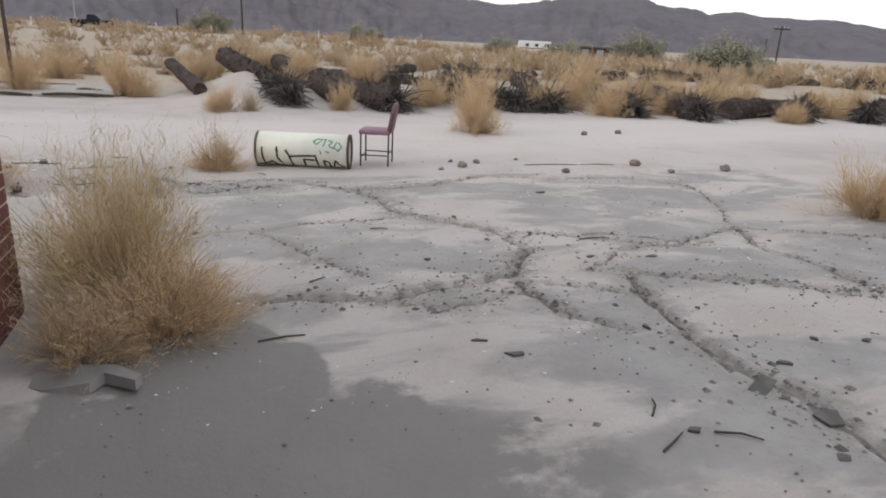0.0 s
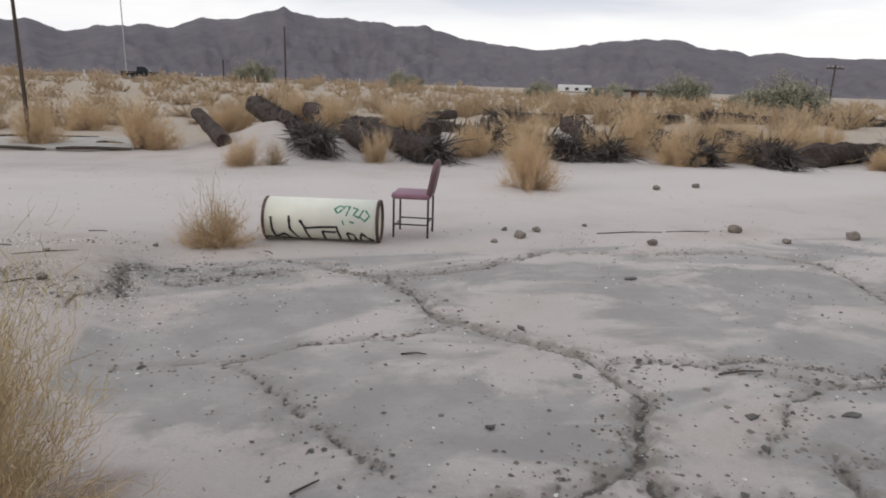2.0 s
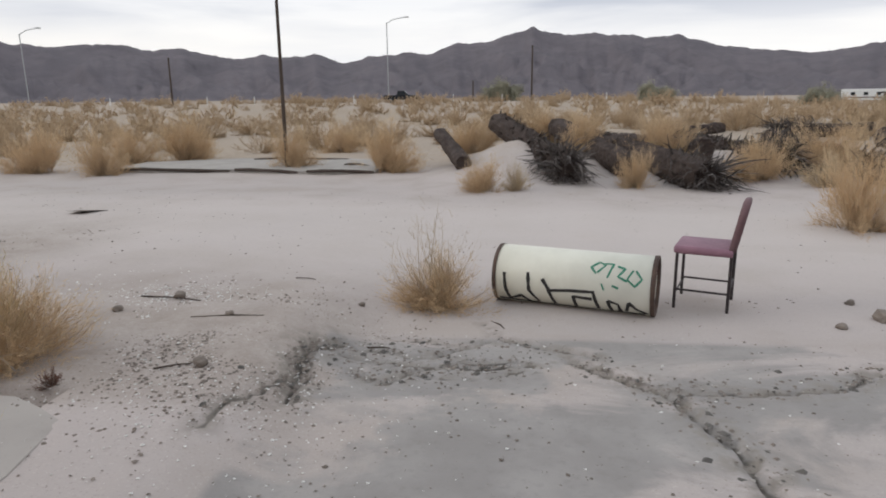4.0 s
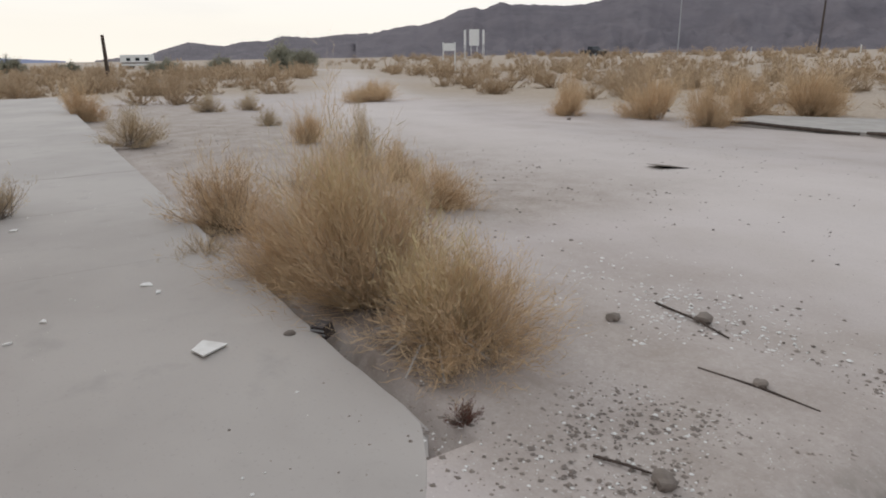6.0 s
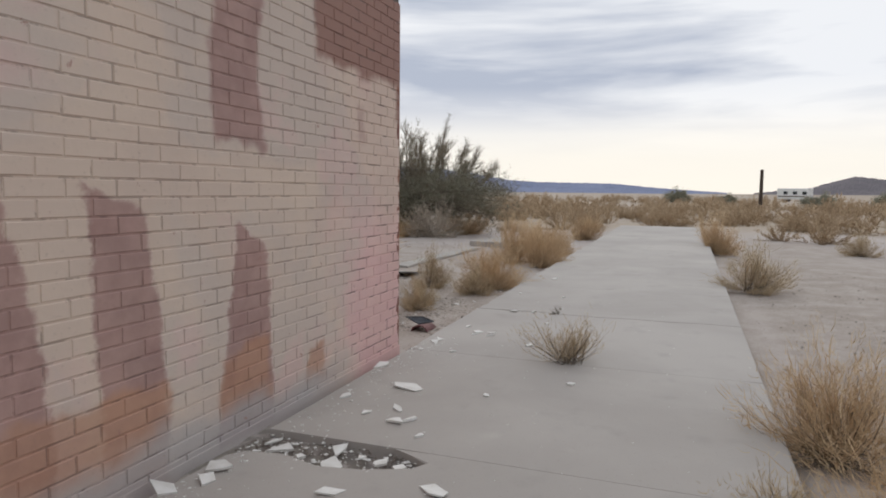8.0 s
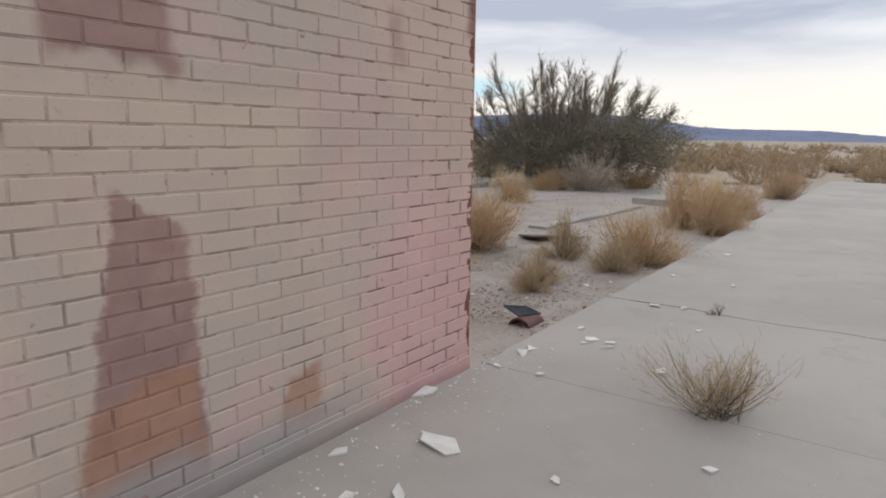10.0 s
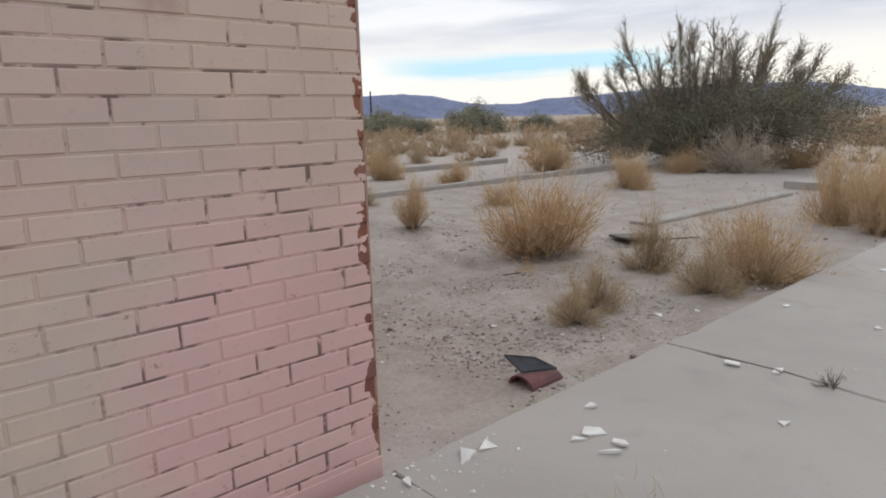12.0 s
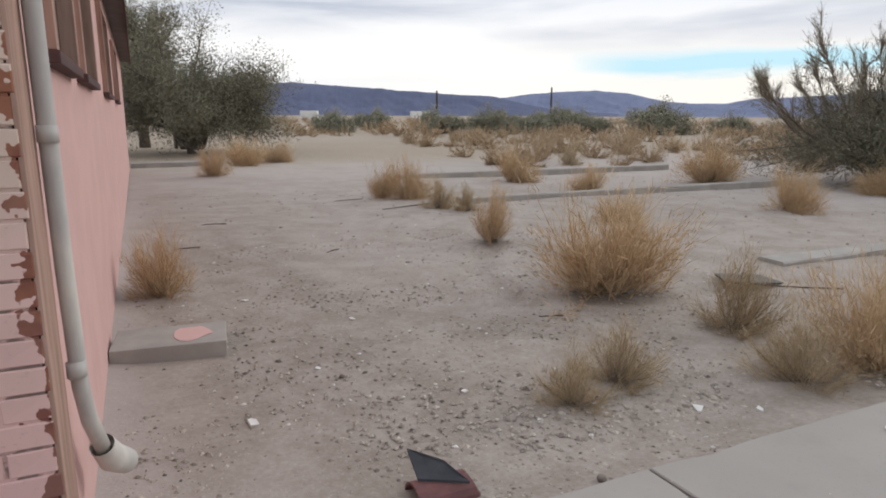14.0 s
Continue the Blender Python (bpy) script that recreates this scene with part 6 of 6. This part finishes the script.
def shed(x, y, length, turn, label):
    thing = tagged(empty("shed", pose(x, y, ground_z(x, y), 0, 0, turn)), label, "shed")
    part("wall", box(-length / 2, -2, -0.1, length / 2, 2, 2.0), DARK_BOARD, thing)
    part("roof", box(-length / 2 - 0.4, -2.6, 2.02, length / 2 + 0.4, 2.6, 2.3, bevel=0.05), ROOFING, thing)
    for k in range(5):
        u = -length * 0.4 + length * 0.2 * k
        part("door", box(u - 0.7, -2.08, -0.05, u + 0.7, -2.005, 1.7), STEEL if k % 2 else CONCRETE, thing)


shed(72, 122, 15.0, -30, "long low dark shed far off by the highway")


# ---- low concrete kerbs and slabs ----
def kerb(x0, y0, x1, y1, w, z0, z1, label, name="kerb"):
    d = Vector((x1 - x0, y1 - y0, 0))
    ang = math.degrees(math.atan2(d.y, d.x))
    bm = bmesh.new()
    n = max(2, int(d.length / 0.5))
    g = random.Random(int(abs(x0 * 100)))
    rows = []
    for i in range(n + 1):
        u = d.length * i / n
        j = lambda: g.uniform(-0.012, 0.012)
        rows.append([bm.verts.new((u, yy + j(), zz + (j() if zz > 0 else 0))) for yy, zz in ((-w / 2, z0), (-w / 2, z1 - 0.02), (-w / 2 + 0.02, z1), (w / 2 - 0.02, z1), (w / 2, z1 - 0.02), (w / 2, z0))])
    for p, q in zip(rows, rows[1:]):
        for k in range(5):
            bm.faces.new((p[k], p[k + 1], q[k + 1], q[k]))
    bm.faces.new(rows[0])
    bm.faces.new(rows[-1])
    ob = part(name, bm, CONCRETE)
    ob.matrix_world = pose(x0, y0, 0, 0, 0, ang)
    return tagged(ob, label, "kerb")


kerb(-12.55, -4.95, -21.9, -5.15, 0.18, -0.35, -0.08, "low pale concrete kerb wall half buried in sand")
kerb(-13.3, -10.05, -22.6, -10.1, 0.18, -0.35, -0.08, "low pale concrete kerb wall half buried in sand")
kerb(-13.5, 1.02, -18.2, 1.12, 0.34, -0.35, -0.13, "flat pale concrete footing nearly flush with the sand")
kerb(-19.3, 1.2, -21.2, 1.5, 1.1, -0.35, -0.06, "broken pale concrete slab lying in the sand")
kerb(-9.0, -17.2, -6.9, -17.0, 0.4, -0.35, -0.08, "flat pale concrete footing by the trees")
# broken asphalt edge across the track
bm = bmesh.new()
outline = [(-9.2, 19.25), (-7.6, 19.05), (-6.0, 19.2), (-4.2, 18.85), (-2.5, 18.95), (-2.45, 19.6), (-1.9, 21.0), (-4.0, 22.4), (-7.0, 22.2), (-9.4, 21.2)]
top = [bm.verts.new((x, y, ground_z(x, y) + 0.07)) for x, y in outline]
bot = [bm.verts.new((x, y, ground_z(x, y) - 0.1)) for x, y in outline]
for i in range(len(outline)):
    j = (i + 1) % len(outline)
    bm.faces.new((top[i], bot[i], bot[j], top[j]))
bm.faces.new(top)
tagged(part("slab", bm, CONCRETE), "low worn concrete slab with a dark broken edge", "slab")
for k, (x, y, x1, y1) in enumerate(((-9.2, 19.15, -6.1, 19.05), (-6.0, 19.1, -4.3, 18.75), (-4.1, 18.75, -2.5, 18.85), (-3.6, 20.4, -2.9, 20.3), (-6.6, 22.0, -3.9, 22.1))):
    bm = tube([(x + (x1 - x) * t, y + (y1 - y) * t + 0.06 * math.sin(9 * t + k), ground_z(x, y) + 0.07 + 0.02 * math.sin(5 * t)) for t in (0, 0.25, 0.5, 0.75, 1)], [0.028, 0.04, 0.034, 0.042, 0.025], 7)
    tagged(part("timber", bm, POLE_WOOD), "dark weathered timber lying on the sand", "timber", "timbers along a slab")


# ---- loose bits on the walk and the ground ----
def shard(x, y, s, seed, material=PLASTER, z=None, label="broken piece of white plaster on the concrete walk", category="plaster shard", name="plaster_shard", thick=0.010):
    g = random.Random(seed)
    n = g.choice((3, 4, 4, 5, 5))
    bm = bmesh.new()
    ring = []
    for k in range(n):
        a = 2 * math.pi * (k + g.uniform(-0.3, 0.3)) / n
        q = s * 0.62 * g.uniform(0.45, 1.2)
        ring.append((q * math.cos(a), 0.68 * q * math.sin(a)))
    t = thick * g.uniform(0.7, 1.5)
    top = [bm.verts.new((px * 0.985, py * 0.985, t + g.uniform(-0.15, 0.15) * t)) for px, py in ring]
    mid = [bm.verts.new((px, py, t * 0.8)) for px, py in ring]
    bot = [bm.verts.new((px * 0.95, py * 0.95, 0)) for px, py in ring]
    for p, q in ((top, mid), (mid, bot)):
        for i in range(n):
            j = (i + 1) % n
            bm.faces.new((p[i], q[i], q[j], p[j]))
    bm.faces.new(top)
    bm.faces.new(bot[::-1])
    ob = part(name, bm, material)
    zz = WALK_TOP if z is None else z
    ob.matrix_world = pose(x, y, zz + 0.1 * s * 0.2, g.uniform(-9, 9), g.uniform(-9, 9), g.uniform(0, 360))
    return tagged(ob, label, category, "broken plaster pieces" if material is PLASTER else "")


SHARDS = [(-4.36, 5.17, 0.17), (-3.07, 6.26, 0.22), (-5.8, 4.46, 0.19), (-3.93, 4.03, 0.2), (-4.24, 4.07, 0.19), (-4.1, 4.12, 0.14), (-3.68, 4.02, 0.15), (-3.55, 4.05, 0.13), (-7.71, 4.39, 0.12), (-7.94, 4.22, 0.07), (-7.72, 4.53, 0.11), (-7.29, 4.14, 0.13), (-8.42, 4.95, 0.08), (-9.05, 4.67, 0.09), (-8.96, 4.45, 0.12), (-6.25, 4.05, 0.16), (-5.15, 4.64, 0.13), (-5.21, 4.72, 0.10), (-5.23, 4.4, 0.08), (-5.35, 4.57, 0.11), (-7.18, 4.15, 0.13), (-7.62, 4.38, 0.1), (-7.62, 4.55, 0.09), (-7.37, 4.98, 0.12), (-6.3, 5.51, 0.08), (-5.83, 5.02, 0.07)]
SHARDS += [(-6.86, 4.12, 0.07), (-6.89, 4.41, 0.07), (-8.98, 4.68, 0.06), (-5.47, 4.13, 0.09), (-4.98, 4.86, 0.06), (-4.23, 4.05, 0.1), (-3.77, 4.29, 0.09), (-3.63, 4.18, 0.14), (-3.36, 4.3, 0.12), (-3.32, 4.05, 0.12), (-4.19, 4.74, 0.14), (-4.22, 6.19, 0.08), (-4.03, 6.23, 0.05), (-3.9, 5.63, 0.06), (-3.67, 5.46, 0.05), (-3.52, 5.22, 0.08), (-10.32, 4.22, 0.07), (-10.18, 4.83, 0.05), (-11.98, 4.4, 0.1)]
for k, (x, y, s) in enumerate(SHARDS):
    shard(x, y, s, 500 + k)
for k, (x, y, s) in enumerate([(-4.6, 4.2, 0.17), (-4.5, 4.58, 0.18), (-4.72, 4.5, 0.15), (-4.62, 4.78, 0.12), (-4.55, 4.35, 0.07), (-4.6, 4.9, 0.09), (-4.68, 4.1, 0.08), (-4.52, 4.1, 0.06), (-4.66, 4.66, 0.06)]):
    shard(x, y, s, 560 + k, z=-0.062, label="broken piece of white plaster in a hole of the walk")
for k, (x, y, s) in enumerate([(-8.55, 3.9, 0.1), (-9.0, 3.2, 0.05), (-8.1, 2.0, 0.06), (-7.6, 2.6, 0.08), (-8.8, 2.7, 0.05), (-9.9, 3.45, 0.12), (-10.2, 3.6, 0.06), (-8.6, 1.1, 0.05), (-7.9, 0.2, 0.08), (-9.3, 0.6, 0.05)]):
    shard(x, y, s, 580 + k, z=ground_z(x, y) - 0.002, label="broken piece of white plaster on the gravelly sand")
DARK_BIT = "flat broken piece of dark asphalt on the pad"
for k, (x, y, s) in enumerate([(2.52, 2.2, 0.3), (2.85, 2.39, 0.14), (2.58, 1.86, 0.22), (1.46, 2.85, 0.16), (1.32, 3.06, 0.14), (2.4, 3.0, 0.1), (2.95, 3.2, 0.09), (1.5, 4.6, 0.1), (2.85, 4.4, 0.13), (3.4, 4.3, 0.16), (2.2, 5.9, 0.1), (3.7, 6.98, 0.2), (1.9, 1.95, 0.09), (3.3, 2.6, 0.09), (3.6, 2.5, 0.08)]):
    shard(x, y, s * 0.66, 600 + k, ASPHALT, ground_z(x, y) - 0.001, DARK_BIT, "asphalt piece", "asphalt_piece", 0.012)
bm = bmesh.new()
outline = [(-0.9, 3.0), (-0.8, 2.93), (-0.61, 2.92), (-0.56, 3.0), (-0.42, 2.9), (-0.40, 2.96), (-0.52, 3.07), (-0.7, 3.13), (-0.9, 3.1)]
top = [bm.verts.new((x + 0.65, y - 3.0, 0.042 + 0.012 * math.sin(9 * x))) for x, y in outline]
low = [bm.verts.new((x + 0.65, y - 3.01, 0.0)) for x, y in outline]
for i in range(len(outline)):
    j = (i + 1) % len(outline)
    bm.faces.new((top[i], low[i], low[j], top[j]))
for tri in tessellate_polygon([[v.co for v in top]]):
    bm.faces.new([top[i] for i in tri])
ob = part("concrete_piece", bm, DARK_CONCRETE)
ob.location = (-0.65, 3.0, ground_z(-0.65, 3.0) - 0.002)
tagged(ob, "broken flat slab of grey concrete beside a dry bush", "concrete piece")
shard(-5.5, 12.7, 0.6, 642, STONE, ground_z(-5.5, 12.7) + 0.01, "flat dark scrap of matting on the sand track", "matting", "matting", 0.006)
shard(-6.85, 8.4, 0.8, 643, STONE, ground_z(-6.85, 8.4) - 0.004, "flat rusty brown metal plate lying on the sand", "metal plate", "metal_plate", 0.004)
shard(-12.4, 1.6, 0.8, 644, ASPHALT, ground_z(-12.4, 1.6) + 0.01, "flat dark scrap of roofing on the sand", "roofing scrap", "roofing_scrap", 0.02)


def rock(x, y, s, seed, material=STONE, label="small brown stone on the sand", zoff=0.0):
    g = random.Random(seed)
    bm = bmesh.new()
    bmesh.ops.create_icosphere(bm, subdivisions=2, radius=s / 2)
    for v in bm.verts:
        v.co *= 1 + 0.45 * noise.noise(v.co / s * 2.3 + Vector((seed, 0, 0)))
        v.co.z *= 0.7
    ob = part("stone", bm, material)
    ob.matrix_world = pose(x, y, ground_z(x, y) + s * 0.24 + zoff, 0, 0, g.uniform(0, 360))
    return tagged(ob, label, "stone", "loose stones")


for k, (x, y, s) in enumerate([(3.4, 8.91, 0.14), (3.73, 9.18, 0.11), (4.79, 8.29, 0.12), (6.35, 8.82, 0.17), (7.57, 8.17, 0.17), (3.35, 9.3, 0.08), (3.0, 8.7, 0.08), (6.5, 8.1, 0.1), (7.4, 12.2, 0.14), (8.3, 12.3, 0.14), (-1.15, 7.23, 0.08), (-1.35, 8.09, 0.06), (-1.95, 8.55, 0.09), (-0.6, 8.9, 0.05), (4.5, 9.4, 0.07), (-2.19, 8.12, 0.08), (-3.0, 6.66, 0.06), (-8.9, 3.85, 0.05), (-8.2, 2.2, 0.035), (-12.0, 17.2, 0.1), (-14.6, 19.4, 0.12), (-15.9, 20.5, 0.12), (-12.2, 21.2, 0.12)]):
    rock(x, y, s, 700 + k)


def stick(points, r, label, material=POLE_WOOD):
    ob = part("stick", tube([(x, y, ground_z(x, y) + z) for x, y, z in points], [r, r * 0.9, r * 0.6][:len(points)], 6), material)
    return tagged(ob, label, "stick", "sticks on the ground")


for x, y, l, a in [(0.27, 3.36, 0.26, 5), (1.75, 1.9, 0.2, 30), (1.84, 2.17, 0.16, 55), (2.06, 1.86, 0.2, -35), (4.9, 8.95, 0.9, -3), (5.7, 8.9, 0.6, -6), (1.35, 5.6, 0.16, -15), (3.2, 4.9, 0.3, -4), (-1.3, 7.2, 0.2, 25), (-1.35, 8.05, 0.5, 8), (-2.0, 8.5, 0.55, -12), (-1.27, 9.56, 0.2, -10), (0.6, 4.3, 0.14, 30), (0.5, 8.6, 0.2, -60), (-0.3, 8.05, 0.16, 0), (-11.5, -4.9, 1.2, 20), (-10.9, -6.6, 0.6, 5), (-12.8, 1.9, 0.8, -30), (-7.6, -2.4, 0.3, 10), (-8.1, -4.2, 0.35, -5), (-9.2, -1.6, 0.25, 40), (-10.1, 1.7, 0.2, -20)]:
    c, s = math.cos(radians(a)) * l / 2, math.sin(radians(a)) * l / 2
    stick([(x - c, y - s, 0.006), (x + 0.02, y + 0.03 * l, 0.012), (x + c, y + s, 0.008)], 0.005 + 0.004 * l, "thin dark dry stick on the ground")
# bleached stems splayed at the foot of the big bush
for k in range(9):
    a = radians(-150 + 32 * k + 9 * math.sin(k * 3))
    l = 0.34 + 0.1 * math.sin(k * 5)
    stick([(-2.45, 7.18, 0.03), (-2.45 + l * 0.5 * math.cos(a), 7.18 + l * 0.5 * math.sin(a), 0.10), (-2.45 + l * math.cos(a), 7.18 + l * math.sin(a), 0.04)], 0.006, "bleached bare bush stem", CONCRETE)

# clay roof tile and slate by the corner
thing = tagged(empty("roof_tile", pose(-8.1, 3.61, ground_z(-8.2, 3.6) - 0.004)), "broken maroon clay roof tile with a slate-grey piece on it", "roof tile")
bm = bmesh.new()
rows = []
for i in range(6):
    x = -0.25 * i / 5
    rows.append([bm.verts.new((x - 0.03 * (1 - math.sin(a)) * (i == 5), rr * math.cos(a), rr * math.sin(a) * 0.8)) for rr in (0.10, 0.088) for a in (math.pi * k / 9 for k in range(10))])
for p, q in zip(rows, rows[1:]):
    for k in range(9):
        bm.faces.new((p[k], p[k + 1], q[k + 1], q[k]))
        bm.faces.new((p[10 + k], q[10 + k], q[11 + k], p[11 + k]))
for p in (rows[0], rows[-1]):
    for k in range(9):
        bm.faces.new((p[k], p[10 + k], p[11 + k], p[k + 1]))
part("tile", bm, plain("maroon_clay", (0.20, 0.085, 0.08), (0.12, 0.055, 0.055), 9, 0.7), thing)
bm = bmesh.new()
plate = [(-0.04, -0.17, 0.145), (-0.15, -0.02, 0.14), (-0.22, 0.09, 0.082), (-0.03, -0.02, 0.082)]
up_face = [bm.verts.new((x, y, z + 0.012)) for x, y, z in plate]
low_face = [bm.verts.new(p) for p in plate]
for k in range(4):
    bm.faces.new((up_face[k], low_face[k], low_face[(k + 1) % 4], up_face[(k + 1) % 4]))
bm.faces.new(up_face)
bm.faces.new(low_face[::-1])
part("slate", bm, SLATE, thing, "dark slate piece")
# small black box and scraps under the bush
thing = tagged(empty("crate", pose(-2.93, 6.82, ground_z(-2.9, 6.9) - 0.01, 12, -9, 20) @ Matrix.Scale(0.68, 4)), "small black plastic crate half buried under a bush", "crate")
part("body", box(-0.07, -0.05, 0, 0.07, 0.05, 0.10, bevel=0.004), BLACK_METAL, thing)
for z in (0.03, 0.065):
    part("slat", box(-0.072, -0.058, z, 0.072, -0.051, z + 0.014), STEEL, thing)
# brown dried tuft at the walk's edge
set_bush(bush_thing(80, 0.11, 0.13, 60, 700, 0.003, twig_material("rust_brown_twigs", (0.10, 0.05, 0.04), (0.16, 0.075, 0.055), (0.19, 0.09, 0.065), (0.1, 0.05, 0.04)), GREY_TWIG), -1.83, 6.92, label="small rust-brown dried tuft at the edge of the walk")
set_bush(bush_thing(81, 0.12, 0.14, 24, 140, 0.003, GREY_TWIG, GREY_TWIG), -9.0, 4.95, label="tiny grey sprig in a crack of the walk", z=WALK_TOP - 0.004)


# ---- gravel and litter ----
def settle(P):
    return np.stack([P[:, 0], P[:, 1], smooth_height(P[:, 0], P[:, 1]) + 0.001], 1)


def along_cracks(g, n):
    P = []
    w = np.array([sum(math.dist(a, b) for a, b in zip(l, l[1:])) * wd for l, wd, _ in CRACKS])
    for (line, width, _), share in zip(CRACKS, w / w.sum()):
        pts = np.array(line)
        for _ in range(int(n * share)):
            k = g.integers(0, len(pts) - 1)
            p = pts[k] + (pts[k + 1] - pts[k]) * g.random()
            P.append(p + g.normal(0, 0.05 + width * 1.3, 2))
    return settle(np.array(P))


def field(x0, x1, y0, y1):
    return lambda g, n: settle(np.stack([g.uniform(x0, x1, n), g.uniform(y0, y1, n)], 1))


def patch(cx, cy, sx, sy):
    return lambda g, n: settle(np.stack([g.normal(cx, sx, n), g.normal(cy, sy, n)], 1))


ball_stuff("gravel", 4200, 1, along_cracks, (0.004, 0.019), STONE, "dark crumbled grit along the cracks", "gravel")
ball_stuff("gravel", 2200, 2, along_cracks, (0.003, 0.015), CONCRETE, "pale crumbled concrete along the cracks", "gravel")
ball_stuff("gravel", 2600, 3, field(-0.5, 7.5, 0.6, 9.5), (0.003, 0.012), STONE, "scattered dark grit on the old pad", "gravel")
ball_stuff("gravel", 3000, 4, patch(-1.2, 7.5, 0.55, 0.55), (0.004, 0.017), STONE, "dark gravel between walk and pad", "gravel")
ball_stuff("gravel", 1400, 5, patch(-1.0, 7.3, 0.5, 0.5), (0.003, 0.012), PLASTER, "pale chips between walk and pad", "gravel")
ball_stuff("gravel", 700, 6, patch(-2.2, 8.4, 0.5, 0.5), (0.004, 0.017), PLASTER, "white chips strewn on the sand", "gravel")
ball_stuff("gravel", 7000, 7, field(-12.5, -6.95, -2.5, 3.95), (0.005, 0.022), PEBBLE, "brown gravel beside the walk", "gravel")
ball_stuff("gravel", 2600, 8, patch(-9.3, 3.4, 1.1, 0.5), (0.006, 0.026), PEBBLE, "pale gravel along the edge of the walk", "gravel")
ball_stuff("gravel", 1800, 9, field(-9, 9, 7.2, 16), (0.004, 0.018), STONE, "scattered grit on the sand", "gravel")
ball_stuff("gravel", 420, 10, lambda g, n: np.stack([g.normal(-4.6, 0.1, n), g.uniform(3.95, 4.98, n), np.full(n, -0.068)], 1), (0.004, 0.018), STONE, "dark grit in the hole of the walk", "gravel")
ball_stuff("gravel", 260, 11, lambda g, n: np.stack([g.normal(-4.62, 0.12, n), g.uniform(3.98, 4.98, n), np.full(n, -0.064)], 1), (0.004, 0.02), PLASTER, "white plaster crumbs in the hole of the walk", "gravel")
ball_stuff("gravel", 420, 12, lambda g, n: np.stack([g.uniform(-7.4, -3.0, n), 4.02 + np.abs(g.normal(0, 0.22, n)), np.full(n, WALK_TOP + 0.002)], 1), (0.003, 0.016), PLASTER, "white plaster crumbs along the foot of the wall", "gravel")
ball_stuff("gravel", 200, 13, lambda g, n: np.stack([g.uniform(-10, -1.5, n), g.uniform(4.1, 6.8, n), np.full(n, WALK_TOP + 0.002)], 1), (0.003, 0.012), PLASTER, "white crumbs scattered on the walk", "gravel")

ball_stuff("gravel", 2600, 14, field(-11.5, -6.98, 0.2, 3.95), (0.005, 0.026), PEBBLE, "coarse brown gravel beside the walk", "gravel")

ball_stuff("gravel", 1300, 15, field(-20, -7.1, -9, 3.9), (0.008, 0.034), STONE, "scattered brown clods and stones in the sand", "gravel")
ball_stuff("gravel", 350, 16, field(-14, -7.1, -3, 3.9), (0.006, 0.022), PLASTER, "white plaster bits scattered over the sand", "gravel")
ball_stuff("gravel", 1500, 17, field(-3, 7, 2.5, 9.5), (0.004, 0.02), STONE, "dark grit on the old concrete pad", "gravel")
ball_stuff("gravel", 620, 19, along_cracks, (0.008, 0.036), ASPHALT, "dark broken crumbs of asphalt along the cracks", "gravel")
ball_stuff("gravel", 150, 20, field(1.2, 5.5, 1.2, 5.0), (0.006, 0.03), STONE, "loose dark clods on the old concrete pad", "gravel")
ball_stuff("gravel", 170, 21, patch(-2.5, 8.5, 0.7, 0.6), (0.005, 0.022), PLASTER, "white chips strewn on the sand", "gravel")
ball_stuff("gravel", 2400, 22, field(-12, -6.98, -2, 3.95), (0.004, 0.02), STONE, "dark grit in the sand beside the walk", "gravel")
ball_stuff("gravel", 1200, 23, field(-16, -3.4, 7.1, 11.5), (0.004, 0.022), STONE, "dark grit in the sand north of the walk", "gravel")
ball_stuff("gravel", 700, 18, field(-1, 7, 2.5, 8.5), (0.003, 0.016), PLASTER, "pale grit on the old concrete pad", "gravel")

# ---- bricks, last ----
long_brick = brick_mesh("brick", BRICK_L - JOINT, PAINT, 1)
half_brick = brick_mesh("brick", BRICK_L / 2 - JOINT, PAINT, 2)
rest = []
for x, z, length in courses(WX0, WX1 - 0.01, FLOOR + 0.06, TOP):
    if x < -3.55 and z < 1.62 and length > 0.1:
        full = length > 0.2 and x + length < WX1 - 0.02
        ob = new("brick", long_brick if full else half_brick)
        ob.parent = core
        ob.location = (x - (random.uniform(0, 0.012) if x < WX0 + 0.01 else 0), WY - 0.006 + random.uniform(-0.001, 0.001), z)
        if not full and length < 0.112:
            ob.scale.x = length / (BRICK_L / 2 - JOINT)
    else:
        rest.append((x, z, length))


def joined_bricks(name, bricks, m, material, parent):
    V, F = [], []
    h = BRICK_H - JOINT
    c = 0.004
    for x, z, l in bricks:
        o = len(V)
        e = random.uniform(-0.0015, 0.0015)
        V += [(x, 0, z), (x + l, 0, z), (x + l, 0, z + h), (x, 0, z + h), (x + c, 0.005 + e * 1.4, z + c), (x + l - c, 0.005 + e * 1.4, z + c), (x + l - c, 0.005 + e * 1.4, z + h - c), (x + c, 0.005 + e * 1.4, z + h - c)]
        F += [[o + 7, o + 6, o + 5, o + 4]] + [[o + (i + 1) % 4, o + i, o + 4 + i, o + 4 + (i + 1) % 4][::-1] for i in range(4)]
    ob = mesh_ob(name, V, F, material, parent)
    ob.matrix_local = m
    ob["kind"] = "stuff"
    return ob


joined_bricks("brick_courses", rest, pose(0, WY - 0.006, 0), PAINT, core)
east = [(x, z, l) for x, z, l in courses(0.0, 9.0, FLOOR + 0.06, TOP)]
joined_bricks("brick_courses", east, pose(WX1 - 0.004, WY - 0.252 + 0.25, 0, 0, 0, -90), RED_BRICK, building)
